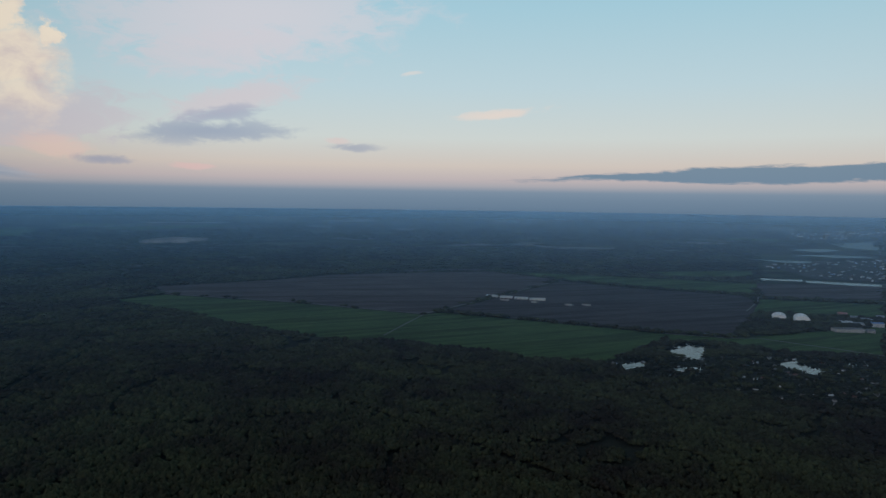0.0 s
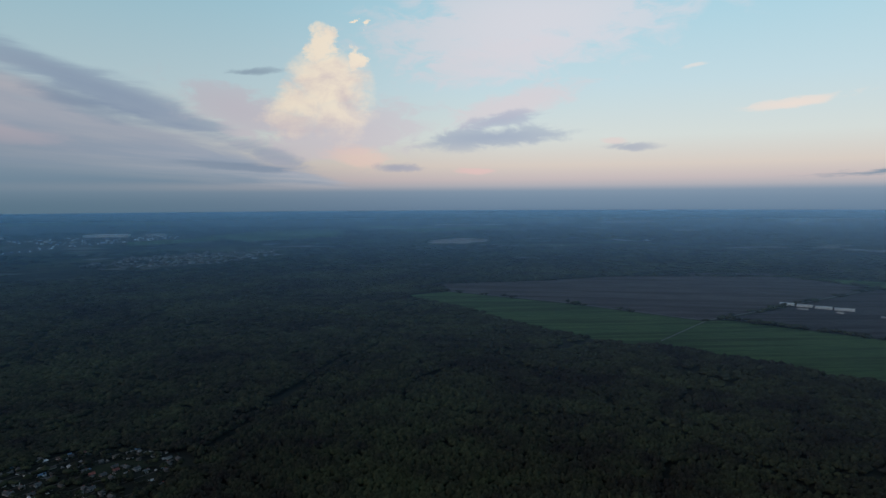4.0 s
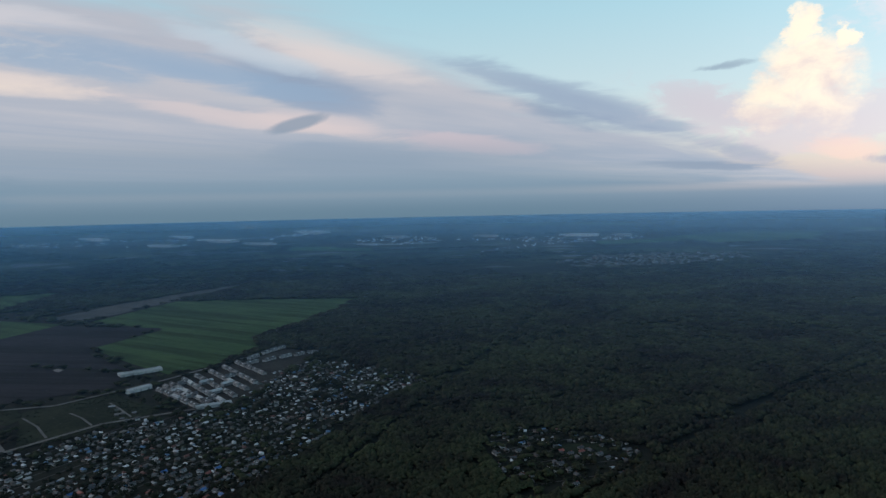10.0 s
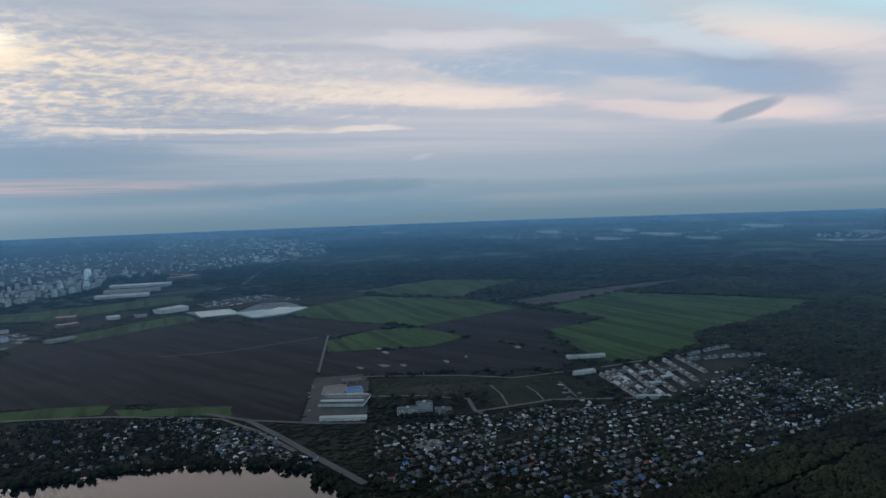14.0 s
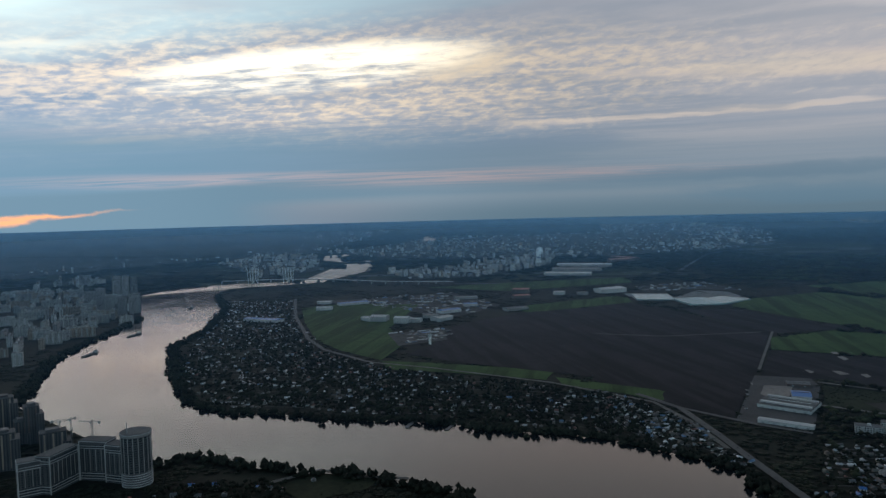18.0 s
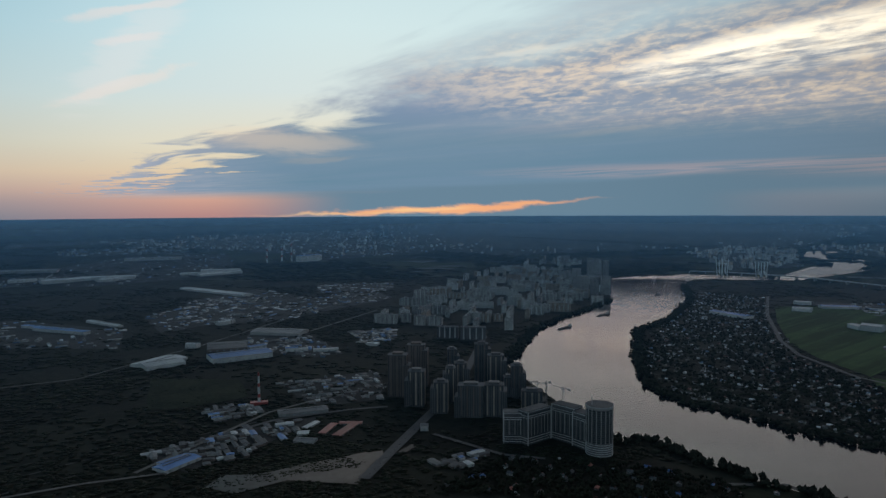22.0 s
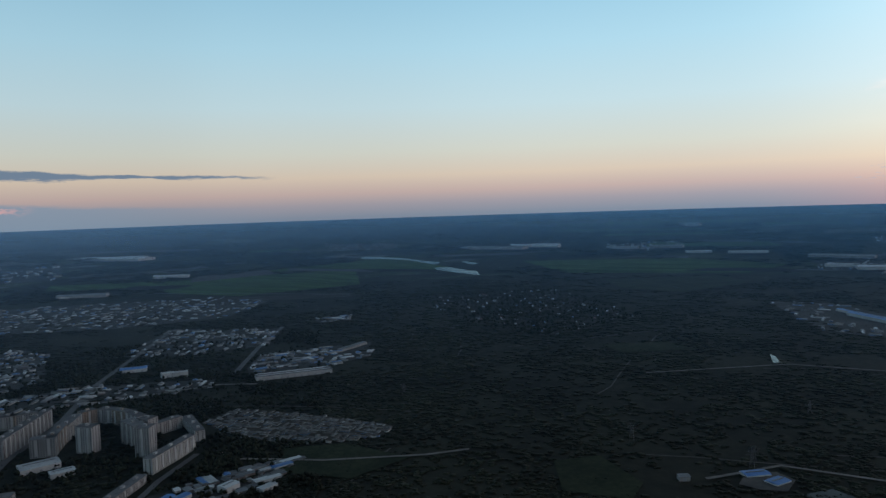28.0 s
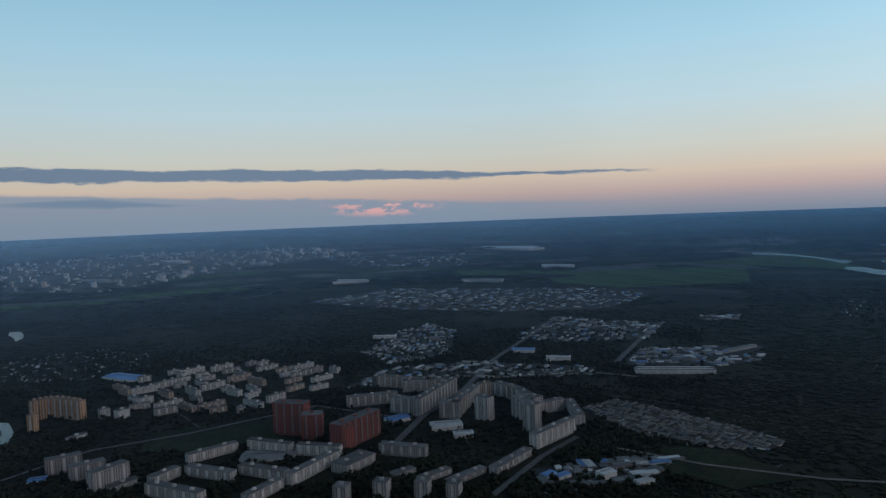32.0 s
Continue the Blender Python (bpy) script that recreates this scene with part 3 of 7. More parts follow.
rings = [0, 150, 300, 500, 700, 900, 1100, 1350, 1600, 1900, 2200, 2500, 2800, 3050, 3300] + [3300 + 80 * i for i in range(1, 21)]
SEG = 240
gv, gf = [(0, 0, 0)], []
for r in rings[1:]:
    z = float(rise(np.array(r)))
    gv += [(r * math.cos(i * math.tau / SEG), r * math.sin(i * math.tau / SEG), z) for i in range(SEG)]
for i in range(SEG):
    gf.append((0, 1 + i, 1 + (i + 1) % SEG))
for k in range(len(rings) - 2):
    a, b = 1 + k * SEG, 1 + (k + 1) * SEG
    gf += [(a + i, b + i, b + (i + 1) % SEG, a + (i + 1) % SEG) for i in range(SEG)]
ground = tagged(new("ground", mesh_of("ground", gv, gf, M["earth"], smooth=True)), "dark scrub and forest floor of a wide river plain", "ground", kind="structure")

# ---- evening haze, imitated by added see-through blue shells ringed around the plain ----
veil = bpy.data.materials.new("haze_shell")
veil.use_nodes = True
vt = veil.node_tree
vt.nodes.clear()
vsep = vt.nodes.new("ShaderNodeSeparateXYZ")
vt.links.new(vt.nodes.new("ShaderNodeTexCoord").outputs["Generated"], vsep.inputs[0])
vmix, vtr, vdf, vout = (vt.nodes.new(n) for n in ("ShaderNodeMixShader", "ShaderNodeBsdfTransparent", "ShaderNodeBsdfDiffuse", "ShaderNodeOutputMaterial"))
# haze tint put into the shells' own colour; clear at the foot, denser upward
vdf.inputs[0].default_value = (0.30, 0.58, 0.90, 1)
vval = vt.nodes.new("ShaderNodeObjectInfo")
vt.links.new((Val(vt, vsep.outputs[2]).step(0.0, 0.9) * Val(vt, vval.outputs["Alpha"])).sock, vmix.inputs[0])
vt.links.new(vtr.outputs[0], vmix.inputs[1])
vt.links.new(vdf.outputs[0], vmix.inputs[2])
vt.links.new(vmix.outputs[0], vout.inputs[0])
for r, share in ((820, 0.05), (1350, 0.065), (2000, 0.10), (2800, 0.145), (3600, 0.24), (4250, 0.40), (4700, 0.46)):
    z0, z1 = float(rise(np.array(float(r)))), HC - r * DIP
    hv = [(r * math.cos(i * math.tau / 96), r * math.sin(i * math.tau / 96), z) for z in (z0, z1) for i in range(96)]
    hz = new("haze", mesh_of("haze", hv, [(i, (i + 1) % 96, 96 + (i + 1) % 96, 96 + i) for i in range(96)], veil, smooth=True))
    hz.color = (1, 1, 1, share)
    tagged(hz, "added see-through blue shell standing in for evening haze over the plain", "haze", kind="structure")

# ---- fields, water and roads lying on the plain ----
NAMES = {
    "green": ("field", "flat green crop field with tractor lines"), "brown": ("field", "dark ploughed brown field"),
    "dark": ("field", "dark bare soil field at dusk"), "umber": ("field", "damp dark brown tilled field"), "grass": ("meadow", "rough dark green meadow"), "grey": ("bare_ground", "bare grey building land"), "soil": ("bare_ground", "bare brown soil"),
    "sand": ("sand_pit", "pale bare sand"), "asphalt": ("yard", "grey asphalt yard"), "paved": ("yard", "pale paved yard"),
    "water": ("water", "calm water reflecting the evening sky"), "marsh": ("water", "shallow flooded marsh with reeds"),
    "track": ("track", "pale dirt track"), "lane": ("track", "narrow gravel lanes between garden plots"), "works": ("yard", "worn grey works yard with dark stains"), "road": ("road", "grey asphalt road"),
}
BARE = []  # outlines that stay free of trees
COUNT = [0]


def lay(kind, loops, label=""):
    """A thin sheet over the ground for each outline."""
    COUNT[0] += 1
    bm = bmesh.new()
    lift = 0.12 + 0.002 * COUNT[0] if kind in ("works", "lane") else 0.6 + 0.012 * COUNT[0]
    for loop in loops:
        dense = []
        for (x0, y0), (x1, y1) in zip(loop, loop[1:] + loop[:1]):
            n = max(1, int(math.hypot(x1 - x0, y1 - y0) / 160))
            dense += [(x0 + (x1 - x0) * i / n, y0 + (y1 - y0) * i / n) for i in range(n)]
        fx, fy, fz, fs = fold([p[0] for p in dense], [p[1] for p in dense])
        bm.faces.new([bm.verts.new((a, b, c + lift)) for a, b, c in zip(fx, fy, fz)])
    bmesh.ops.triangulate(bm, faces=bm.faces[:], ngon_method="EAR_CLIP")
    for f in bm.faces:
        if f.normal.z < 0:
            f.normal_flip()
    me = bpy.data.meshes.new(kind)
    bm.to_mesh(me)
    bm.free()
    me.materials.append(M[kind])
    name, text = NAMES[kind]
    return tagged(new(name, me), label or text, name.replace("_", " "), kind="structure")


def wavy(pts, amount):
    """The outline with finer, uneven steps."""
    rnd = random.Random(int(abs(pts[0][0]) + abs(pts[0][1])))
    res = []
    for (x0, y0), (x1, y1) in zip(pts, pts[1:] + pts[:1]):
        n = max(1, min(6, int(math.hypot(x1 - x0, y1 - y0) / 60)))
        for i in range(n):
            k = amount if i else 0
            res.append((x0 + (x1 - x0) * i / n + rnd.uniform(-k, k), y0 + (y1 - y0) * i / n + rnd.uniform(-k, k)))
    return res


MARSHES, MEADOWS = [], []


def patch(kind, pts, label=""):
    BARE.append(pts)
    if kind in ("grass", "marsh"):
        (MEADOWS if kind == "grass" else MARSHES).append(pts)
    if kind in ("grass", "marsh", "soil", "sand", "water"):
        pts = wavy(pts, 14.0 if kind == "marsh" else 7.0)
    return lay(kind, [pts], label)


def strip(pts, w):
    left, right = [], []
    for i, (x, y) in enumerate(pts):
        a, b = pts[max(0, i - 1)], pts[min(len(pts) - 1, i + 1)]
        d = math.hypot(b[0] - a[0], b[1] - a[1])
        nx, ny = -(b[1] - a[1]) / d * w / 2, (b[0] - a[0]) / d * w / 2
        left.append((x + nx, y + ny))
        right.append((x - nx, y - ny))
    return left + right[::-1]


def track(pts, w):
    BARE.append(strip(pts, w + 8))
    lay("track", [strip(pts, w)])


def road(pts, w):
    BARE.append(strip(pts, w + 10))
    lay("road", [strip(pts, w)])


def inside(px, py, poly):
    """Which of the points lie within an outline."""
    px, py = np.asarray(px, float), np.asarray(py, float)
    c = np.zeros(px.shape, bool)
    for (x0, y0), (x1, y1) in zip(poly, poly[1:] + poly[:1]):
        if y0 != y1:
            c ^= ((y0 > py) != (y1 > py)) & (px < (x1 - x0) * (py - y0) / (y1 - y0) + x0)
    return c


patch('brown', [(-1090, 2640), (-710, 2910), (-470, 3165), (-115, 3290), (240, 3390), (510, 3060), (-55, 2090), (-485, 2295), (-975, 2440)])
patch('umber', [(515, 3015), (800, 2775), (1135, 2610), (1055, 2310), (900, 2030), (735, 1795), (580, 1845), (350, 1965), (0, 2135)])
patch('green', [(240, 3420), (580, 3305), (1015, 3165), (1355, 3010), (1185, 2645), (815, 2815), (525, 3060)])
patch('green', [(-1085, 2265), (-965, 2425), (-480, 2270), (-55, 2070), (-5, 2115), (345, 1945), (585, 1815), (545, 1710), (420, 1560), (335, 1470), (220, 1495), (150, 1545), (-110, 1680), (-260, 1690), (-505, 1830), (-660, 1970), (-825, 2110)])
patch('green', [(585, 1815), (730, 1765), (1265, 1980), (1000, 1565), (810, 1610), (670, 1715), (550, 1710)])
patch('green', [(1150, 2520), (1540, 2420), (1340, 2100), (1130, 2145), (995, 2225)])
patch('brown', [(1365, 3035), (1885, 2970), (1575, 2475), (1175, 2585)])
patch('green', [(1000, 3465), (1605, 3635), (1455, 3270), (1045, 3265)])
patch('brown', [(-480, 3240), (-120, 3425), (250, 3535), (210, 3415), (-115, 3315)])
patch('sand', [(-2370, 5420), (-2345, 6020), (-1965, 5940), (-1760, 5260), (-2190, 5100)])
patch('water', [(510, 1605), (580, 1695), (640, 1675), (570, 1505), (525, 1540)])
patch('water', [(380, 1460), (405, 1495), (455, 1515), (425, 1445), (375, 1415)])
patch('water', [(480, 1445), (545, 1445), (530, 1410), (480, 1410)])
patch('water', [(720, 1485), (780, 1525), (775, 1465), (805, 1440), (755, 1385), (725, 1435)])
patch('water', [(885, 1510), (895, 1485), (860, 1465)])
patch('water', [(635, 1650), (665, 1645), (655, 1620), (630, 1630)])
patch('water', [(1475, 3245), (1645, 3195), (1610, 3125), (1440, 3170)])
patch('water', [(1645, 3175), (1905, 3035), (1850, 2930), (1610, 3085)])
patch('water', [(1955, 4400), (2100, 4300), (2255, 4280), (2160, 4120), (2020, 4120)])
patch('water', [(2630, 5340), (2965, 5520), (3050, 5360), (2750, 5120)])
patch('water', [(3475, 6300), (4000, 6580), (4620, 7320), (3385, 5360), (3260, 5660)])
patch('water', [(795, 13380), (1040, 13520), (1345, 12520), (1145, 10900), (925, 11980)])
BARE.append([(2410, 5480), (5140, 8160), (1785, 2810), (1345, 2990)])
BARE.append([(750, 14240), (1665, 14740), (1075, 9460), (490, 9260)])
BARE.append([(4240, -3165), (2985, -3325), (2130, -2370), (2690, -2335), (3615, -2695)])
BARE.append([(1655, -3390), (1355, -3545), (1095, -2870), (1335, -2795)])
BARE.append([(4400, -3275), (3165, -3275), (2255, -2330), (3335, -2515)])
BARE.append([(2270, -4400), (1690, -4640), (1425, -3915), (1950, -3770)])
BARE.append([(3495, -205), (2895, -1420), (2350, -1770), (2130, -1605), (2555, -1110), (2770, -160)])
BARE.append([(-7480, 1235), (-10920, 4400), (-8280, 3330), (-6640, 1825), (-6540, 1165)])
BARE.append([(-8560, -285), (-11120, 4520), (-7740, 3140), (-6800, 420)])
BARE.append([(-5760, 2560), (-6280, 3965), (-5680, 5900), (-4560, 5020), (-5220, 2550)])
patch('water', [(2380, 4800), (2780, 4820), (2875, 4600), (2575, 4580)])
patch('water', [(2120, 4000), (2240, 3980), (2140, 3865)])
patch('water', [(2055, 3550), (2190, 3490), (2060, 3420)])
patch('grass', [(-755, 640), (-725, 695), (-685, 680), (-695, 615)])
patch('sand', [(-2375, 5460), (-2280, 5860), (-1935, 5720), (-1770, 5280), (-2175, 5120)])
patch('green', [(-4800, 5400), (-5140, 7380), (-4180, 7300), (-3480, 5860), (-3790, 4920)])
patch('green', [(-4660, 8300), (-3210, 9080), (-2505, 8460), (-3100, 7000)])
patch('sand', [(-3975, 9360), (-2985, 9800), (-2715, 8980), (-3560, 8580)])
patch('sand', [(-6220, 2770), (-6140, 3280), (-5780, 3590), (-5620, 2745)])
patch('green', [(-2460, 190), (-2820, 515), (-2660, 795), (-2430, 1120), (-2025, 730), (-1850, 525), (-1715, 510), (-1575, 360), (-1550, 260), (-1715, 210), (-1970, 150), (-2160, 355)])
patch('green', [(-2615, -700), (-2935, -520), (-2735, -100), (-2475, 110), (-2215, -15), (-2110, -215), (-2225, -430), (-2405, -700)])
patch('green', [(-3130, -610), (-3580, -295), (-3475, 165), (-2845, -105), (-2915, -380)])
patch('green', [(-1730, -410), (-1885, -450), (-2070, -340), (-2070, -210), (-1910, -65), (-1780, -155)])
patch('grey', [(-2615, 70), (-2930, 365), (-3340, 980), (-3110, 805), (-2725, 405), (-2490, 185)])
patch('dark', [(-2405, -1175), (-2260, -860), (-1935, -465), (-1460, -375), (-1135, -325), (-1140, -370), (-1180, -450), (-1505, -745)])
patch('dark', [(-1495, -740), (-1180, -450), (-1170, -460), (-1245, -620)])
patch('green', [(-1235, -615), (-1245, -485), (-1185, -455), (-1170, -465), (-1210, -600)])
patch('dark', [(-2100, -215), (-2440, 90), (-2190, 360), (-1970, 150), (-1885, 140), (-1635, 200), (-1890, -45)])
patch('dark', [(-1715, -410), (-1765, -155), (-1880, -45), (-1615, 180), (-1495, 150), (-1480, -270), (-1455, -365)])
patch('dark', [(-2350, -675), (-2200, -425), (-2090, -220), (-2090, -340), (-1935, -460), (-2095, -645), (-2265, -810)])
patch('grass', [(-1435, -255), (-1450, -15), (-1360, -5), (-1285, -55), (-1285, -225)])
patch('grass', [(-1400, -15), (-1445, 150), (-1270, 195), (-1195, 45), (-1190, -15)])
patch('soil', [(-1345, -175), (-1375, -125), (-1365, -60), (-1325, -25), (-1295, -55), (-1300, -130)])
patch('asphalt', [(-1135, -320), (-1450, -375), (-1480, -280), (-1425, -255), (-1140, -210), (-1130, -290)])
patch('sand', [(-1315, -330), (-1380, -340), (-1400, -295), (-1325, -285), (-1295, -310)])
patch('water', [(-1000, -120), (-1040, -120), (-1035, -80), (-990, -75), (-985, -100)])
patch('soil', [(-1430, 210), (-1680, 550), (-1570, 605), (-1430, 485), (-1245, 320), (-1240, 240)])
patch('sand', [(-1765, -295), (-1775, -285), (-1750, -275), (-1735, -280)])
patch('sand', [(-1720, -275), (-1730, -265), (-1705, -250), (-1685, -255)])
patch('sand', [(-1550, -305), (-1555, -300), (-1540, -285), (-1525, -290)])
patch('sand', [(-1570, -260), (-1575, -245), (-1555, -225), (-1540, -240)])
patch('sand', [(-1565, -210), (-1575, -200), (-1555, -190), (-1540, -195)])
patch('sand', [(-1600, -115), (-1605, -105), (-1585, -95), (-1570, -100)])
patch('sand', [(-1490, -155), (-1495, -150), (-1480, -140), (-1465, -145)])
patch('sand', [(-1645, -65), (-1655, -60), (-1635, -55), (-1620, -60)])
patch('sand', [(-1745, 55), (-1760, 65), (-1735, 75), (-1715, 65)])
patch('paved', [(-2570, -1150), (-2640, -1000), (-2505, -915), (-2390, -1005)])
patch('paved', [(-2510, -935), (-2760, -935), (-2620, -725), (-2350, -805)])
patch('paved', [(-2795, -945), (-2795, -820), (-2605, -680), (-2560, -705)])
patch('sand', [(-8420, 1755), (-8400, 2190), (-7560, 1955), (-7760, 1695)])
patch('green', [(-1660, -1975), (-1815, -1940), (-1945, -1660), (-1505, -1400), (-1315, -1185), (-1160, -1110), (-1190, -1275), (-1255, -1440), (-1450, -1715)])
patch('green', [(-1155, -1105), (-1200, -995), (-1280, -725), (-1200, -700), (-1150, -890), (-1100, -1035)])
patch('green', [(-1230, -695), (-1240, -475), (-1185, -465), (-1185, -655)])
patch('green', [(-2030, -1330), (-2470, -1150), (-2475, -1090), (-2350, -1015), (-1955, -1200)])
patch('green', [(-2395, -2005), (-2715, -1785), (-3170, -1400), (-2960, -1280), (-2440, -1600)])
patch('dark', [(-1630, -1260), (-1935, -1230), (-2300, -995), (-2295, -940), (-1840, -810), (-1275, -560), (-1265, -710), (-1235, -955), (-1250, -1110), (-1355, -1120)])
patch('grey', [(-1430, -1340), (-1555, -1240), (-1440, -1135), (-1310, -1190)])
patch('water', [(-2320, -2750), (-2565, -2735), (-2970, -2925), (-3330, -3195), (-3490, -3430), (-3380, -3600), (-3455, -3810), (-3670, -4080), (-3830, -4080), (-3605, -3805), (-3575, -3515), (-3375, -3220), (-3055, -2950), (-2700, -2785), (-2405, -2690)])
patch('water', [(-2265, -2725), (-2500, -2710), (-2865, -2865), (-3245, -3150), (-3400, -3370), (-3240, -3425), (-3010, -3165), (-2675, -2945), (-2360, -2795)])
patch('water', [(-3480, -3880), (-3820, -4240), (-3990, -4240), (-3605, -3805), (-3370, -3620)])
patch('water', [(-3990, -4240), (-4600, -4380), (-5320, -4520), (-5060, -4320), (-4480, -4200), (-3845, -4060)])
patch('water', [(-6000, -5140), (-7240, -6060), (-7660, -6060), (-6460, -5180), (-5640, -4660)])
patch('marsh', [(35, -905), (-5, -910), (-60, -925), (-135, -950), (-160, -940), (-130, -890), (-110, -840)])
patch('marsh', [(-180, -940), (-205, -965), (-210, -955), (-185, -930)])
patch('grass', [(215, -1480), (45, -1420), (25, -1290), (140, -1245), (185, -1250)])
patch('grass', [(-540, -705), (-605, -690), (-630, -615), (-600, -605), (-530, -640)])
patch('water', [(585, -1535), (570, -1525), (540, -1470), (550, -1460)])
patch('water', [(3040, -2730), (2820, -2730), (2700, -2645), (2490, -2655), (2310, -2500), (2520, -2535), (2755, -2630)])
patch('water', [(3950, -3020), (3660, -3060), (3215, -2985), (3105, -2980), (2980, -2845), (3515, -2940), (3815, -2935)])
patch('water', [(3040, -3110), (2815, -3025), (2770, -2935), (2955, -3025)])
patch('water', [(1515, -3235), (1370, -3340), (1290, -3235), (1410, -3145)])
patch('water', [(1380, -2985), (1300, -3035), (1310, -2955)])
patch('marsh', [(70, -880), (50, -915), (5, -905), (-60, -930), (-160, -950), (-155, -915), (35, -850)])
patch('marsh', [(280, -825), (260, -865), (230, -855), (250, -820)])
patch('grey', [(345, -810), (355, -860), (325, -875), (300, -865), (295, -825), (320, -810)])
patch('grass', [(555, -730), (520, -785), (430, -740), (415, -690), (490, -660)])
patch('grass', [(1725, -2630), (1345, -2995), (1150, -2805), (1210, -2385), (1470, -2395)])
patch('green', [(2670, -3250), (1920, -3780), (1290, -3635), (1290, -3150), (2025, -2790)])
patch('grass', [(935, -1415), (815, -1535), (730, -1490), (840, -1365)])
patch('water', [(1375, 480), (1360, 460), (1290, 430), (1220, 420), (1210, 425)])
patch('water', [(2570, 850), (2580, 820), (2415, 760), (2355, 765)])
patch('water', [(4000, -3065), (3715, -3125), (3210, -2990), (3075, -2970), (2975, -2805), (3530, -2970), (3870, -2980)])
patch('water', [(3045, -2730), (2835, -2770), (2595, -2685), (2445, -2530), (2675, -2585)])
patch('green', [(3600, -1435), (3220, -2425), (2535, -1935), (2640, -1400), (3015, -1255)])
patch('green', [(3625, -1960), (3715, -3125), (2605, -2670), (3200, -2450)])
patch('grass', [(875, -520), (825, -590), (710, -615), (710, -515), (800, -465)])
patch('grass', [(1205, 210), (1210, 15), (1095, 0), (1090, 140), (1115, 205)])
patch('soil', [(2770, -1205), (2300, -1710), (2215, -1645), (2575, -1140)])
patch('soil', [(1090, -505), (1115, -575), (970, -645), (835, -690), (810, -650), (850, -575), (950, -505)])
RIVER = [
    (-505, -1410), (-725, -1785), (-875, -1950), (-1000, -2055), (-1220, -2285), (-1570, -2940), (-1830, -3065), (-2040, -3025),
    (-2155, -2915), (-2295, -2785), (-2545, -2760), (-2340, -2620), (-2165, -2715), (-1925, -2810), (-1750, -2635), (-1495, -2200),
    (-1185, -1845), (-980, -1685), (-820, -1405), (-740, -1245), (-695, -1135), (-700, -1045), (-745, -960), (-775, -860),
    (-830, -760), (-865, -670), (-885, -580), (-920, -510), (-935, -435), (-930, -360), (-930, -290), (-920, -265),
    (-905, -240), (-865, -210), (-820, -170), (-805, -155), (-420, 30), (-60, 260), (700, 900), (1500, 1750),
    (1750, 1500), (900, 620), (260, -120), (-120, -420), (-655, -495), (-645, -535), (-635, -600), (-630, -645),
    (-585, -720), (-560, -790), (-545, -880), (-520, -900), (-485, -890),
]
BARE.append(RIVER)
lay("water", [RIVER], "wide calm grey river reflecting the sunset sky")
track([(510, 3035), (175, 2455), (-55, 2080)], 9)
track([(-55, 2080), (-485, 2285), (-975, 2440)], 6)
track([(-55, 2070), (-145, 1740)], 4)
track([(585, 1815), (730, 1765), (805, 1770), (1010, 1575)], 7)
track([(1260, 2775), (1105, 2445), (970, 2220)], 5)
track([(-1455, -265), (-1445, -60), (-1415, 45), (-1460, 150), (-1500, 245), (-1685, 555)], 9)
track([(-1290, -230), (-1290, -135), (-1260, -45), (-1175, -30)], 8)
track([(-1175, -35), (-1245, 105), (-1245, 220), (-1245, 315)], 9)
track([(-1360, -5), (-1290, 15), (-1215, 25)], 4)
track([(-1345, 65), (-1300, 80), (-1245, 90)], 4)
track([(-1375, 130), (-1325, 140), (-1260, 150)], 4)
road([(-1195, -510), (-1150, -415), (-1050, -325), (-950, -240), (-865, -165)], 12)
road([(-1150, -415), (-1125, -285), (-1125, -210)], 9)
track([(-1970, -465), (-1505, -380)], 6)
track([(-1715, -845), (-1765, -680), (-1950, -485)], 5)
road([(-3605, -1295), (-4080, -1400), (-4860, -1565), (-5240, -1545)], 22)
road([(-1825, -2210), (-1515, -1835), (-1255, -1470), (-1175, -1320), (-1130, -1115)], 11)
track([(-1130, -1115), (-1160, -960), (-1185, -680), (-1160, -465), (-1090, -380), (-990, -290)], 8)
road([(-2430, -2280), (-2565, -1980), (-2805, -1555)], 22)
road([(-120, -855), (-190, -975), (-270, -1110), (-360, -1265), (-565, -1735)], 16)
road([(155, -1025), (80, -1065), (-20, -1135), (-140, -1160), (-205, -1160)], 8)
road([(-245, -1000), (-315, -890), (-365, -860)], 7)
track([(45, -1735), (-140, -1950), (-365, -2265)], 8)
track([(-545, -720), (-610, -700), (-630, -630), (-655, -585)], 8)
track([(705, -1230), (520, -1465), (355, -1515), (140, -1810), (-140, -2275), (-440, -2685)], 5)
track([(160, -950), (80, -1060), (-10, -1180), (-120, -1255)], 7)
track([(380, -800), (330, -900), (215, -930), (120, -940)], 6)
road([(1010, -160), (1135, -230), (1285, -345), (1505, -470), (2035, -855)], 12)
road([(1370, -705), (1575, -875), (1810, -1090)], 12)
road([(785, -240), (890, -345), (950, -425)], 9)
road([(3145, 130), (3585, -210), (3265, -1120), (2270, -1685)], 12)
track([(885, -455), (790, -530), (700, -635), (670, -690)], 6)
track([(1350, -430), (1305, -635), (1245, -690)], 8)
road([(1050, 370), (1145, 280), (1180, 145), (1270, -65), (1155, -180)], 7)
RIDES = [((-1015, 547), (-2171, 1933)), ((-660, 733), (-705, 1059)), ((-748, 1202), (-782, 1430)), ((-1335, 1040), (-1425, 1246)), ((-1503, 2504), (-1175, 2174)), ((-661, 806), (-811, 1450))]  # straight clearings through the forest


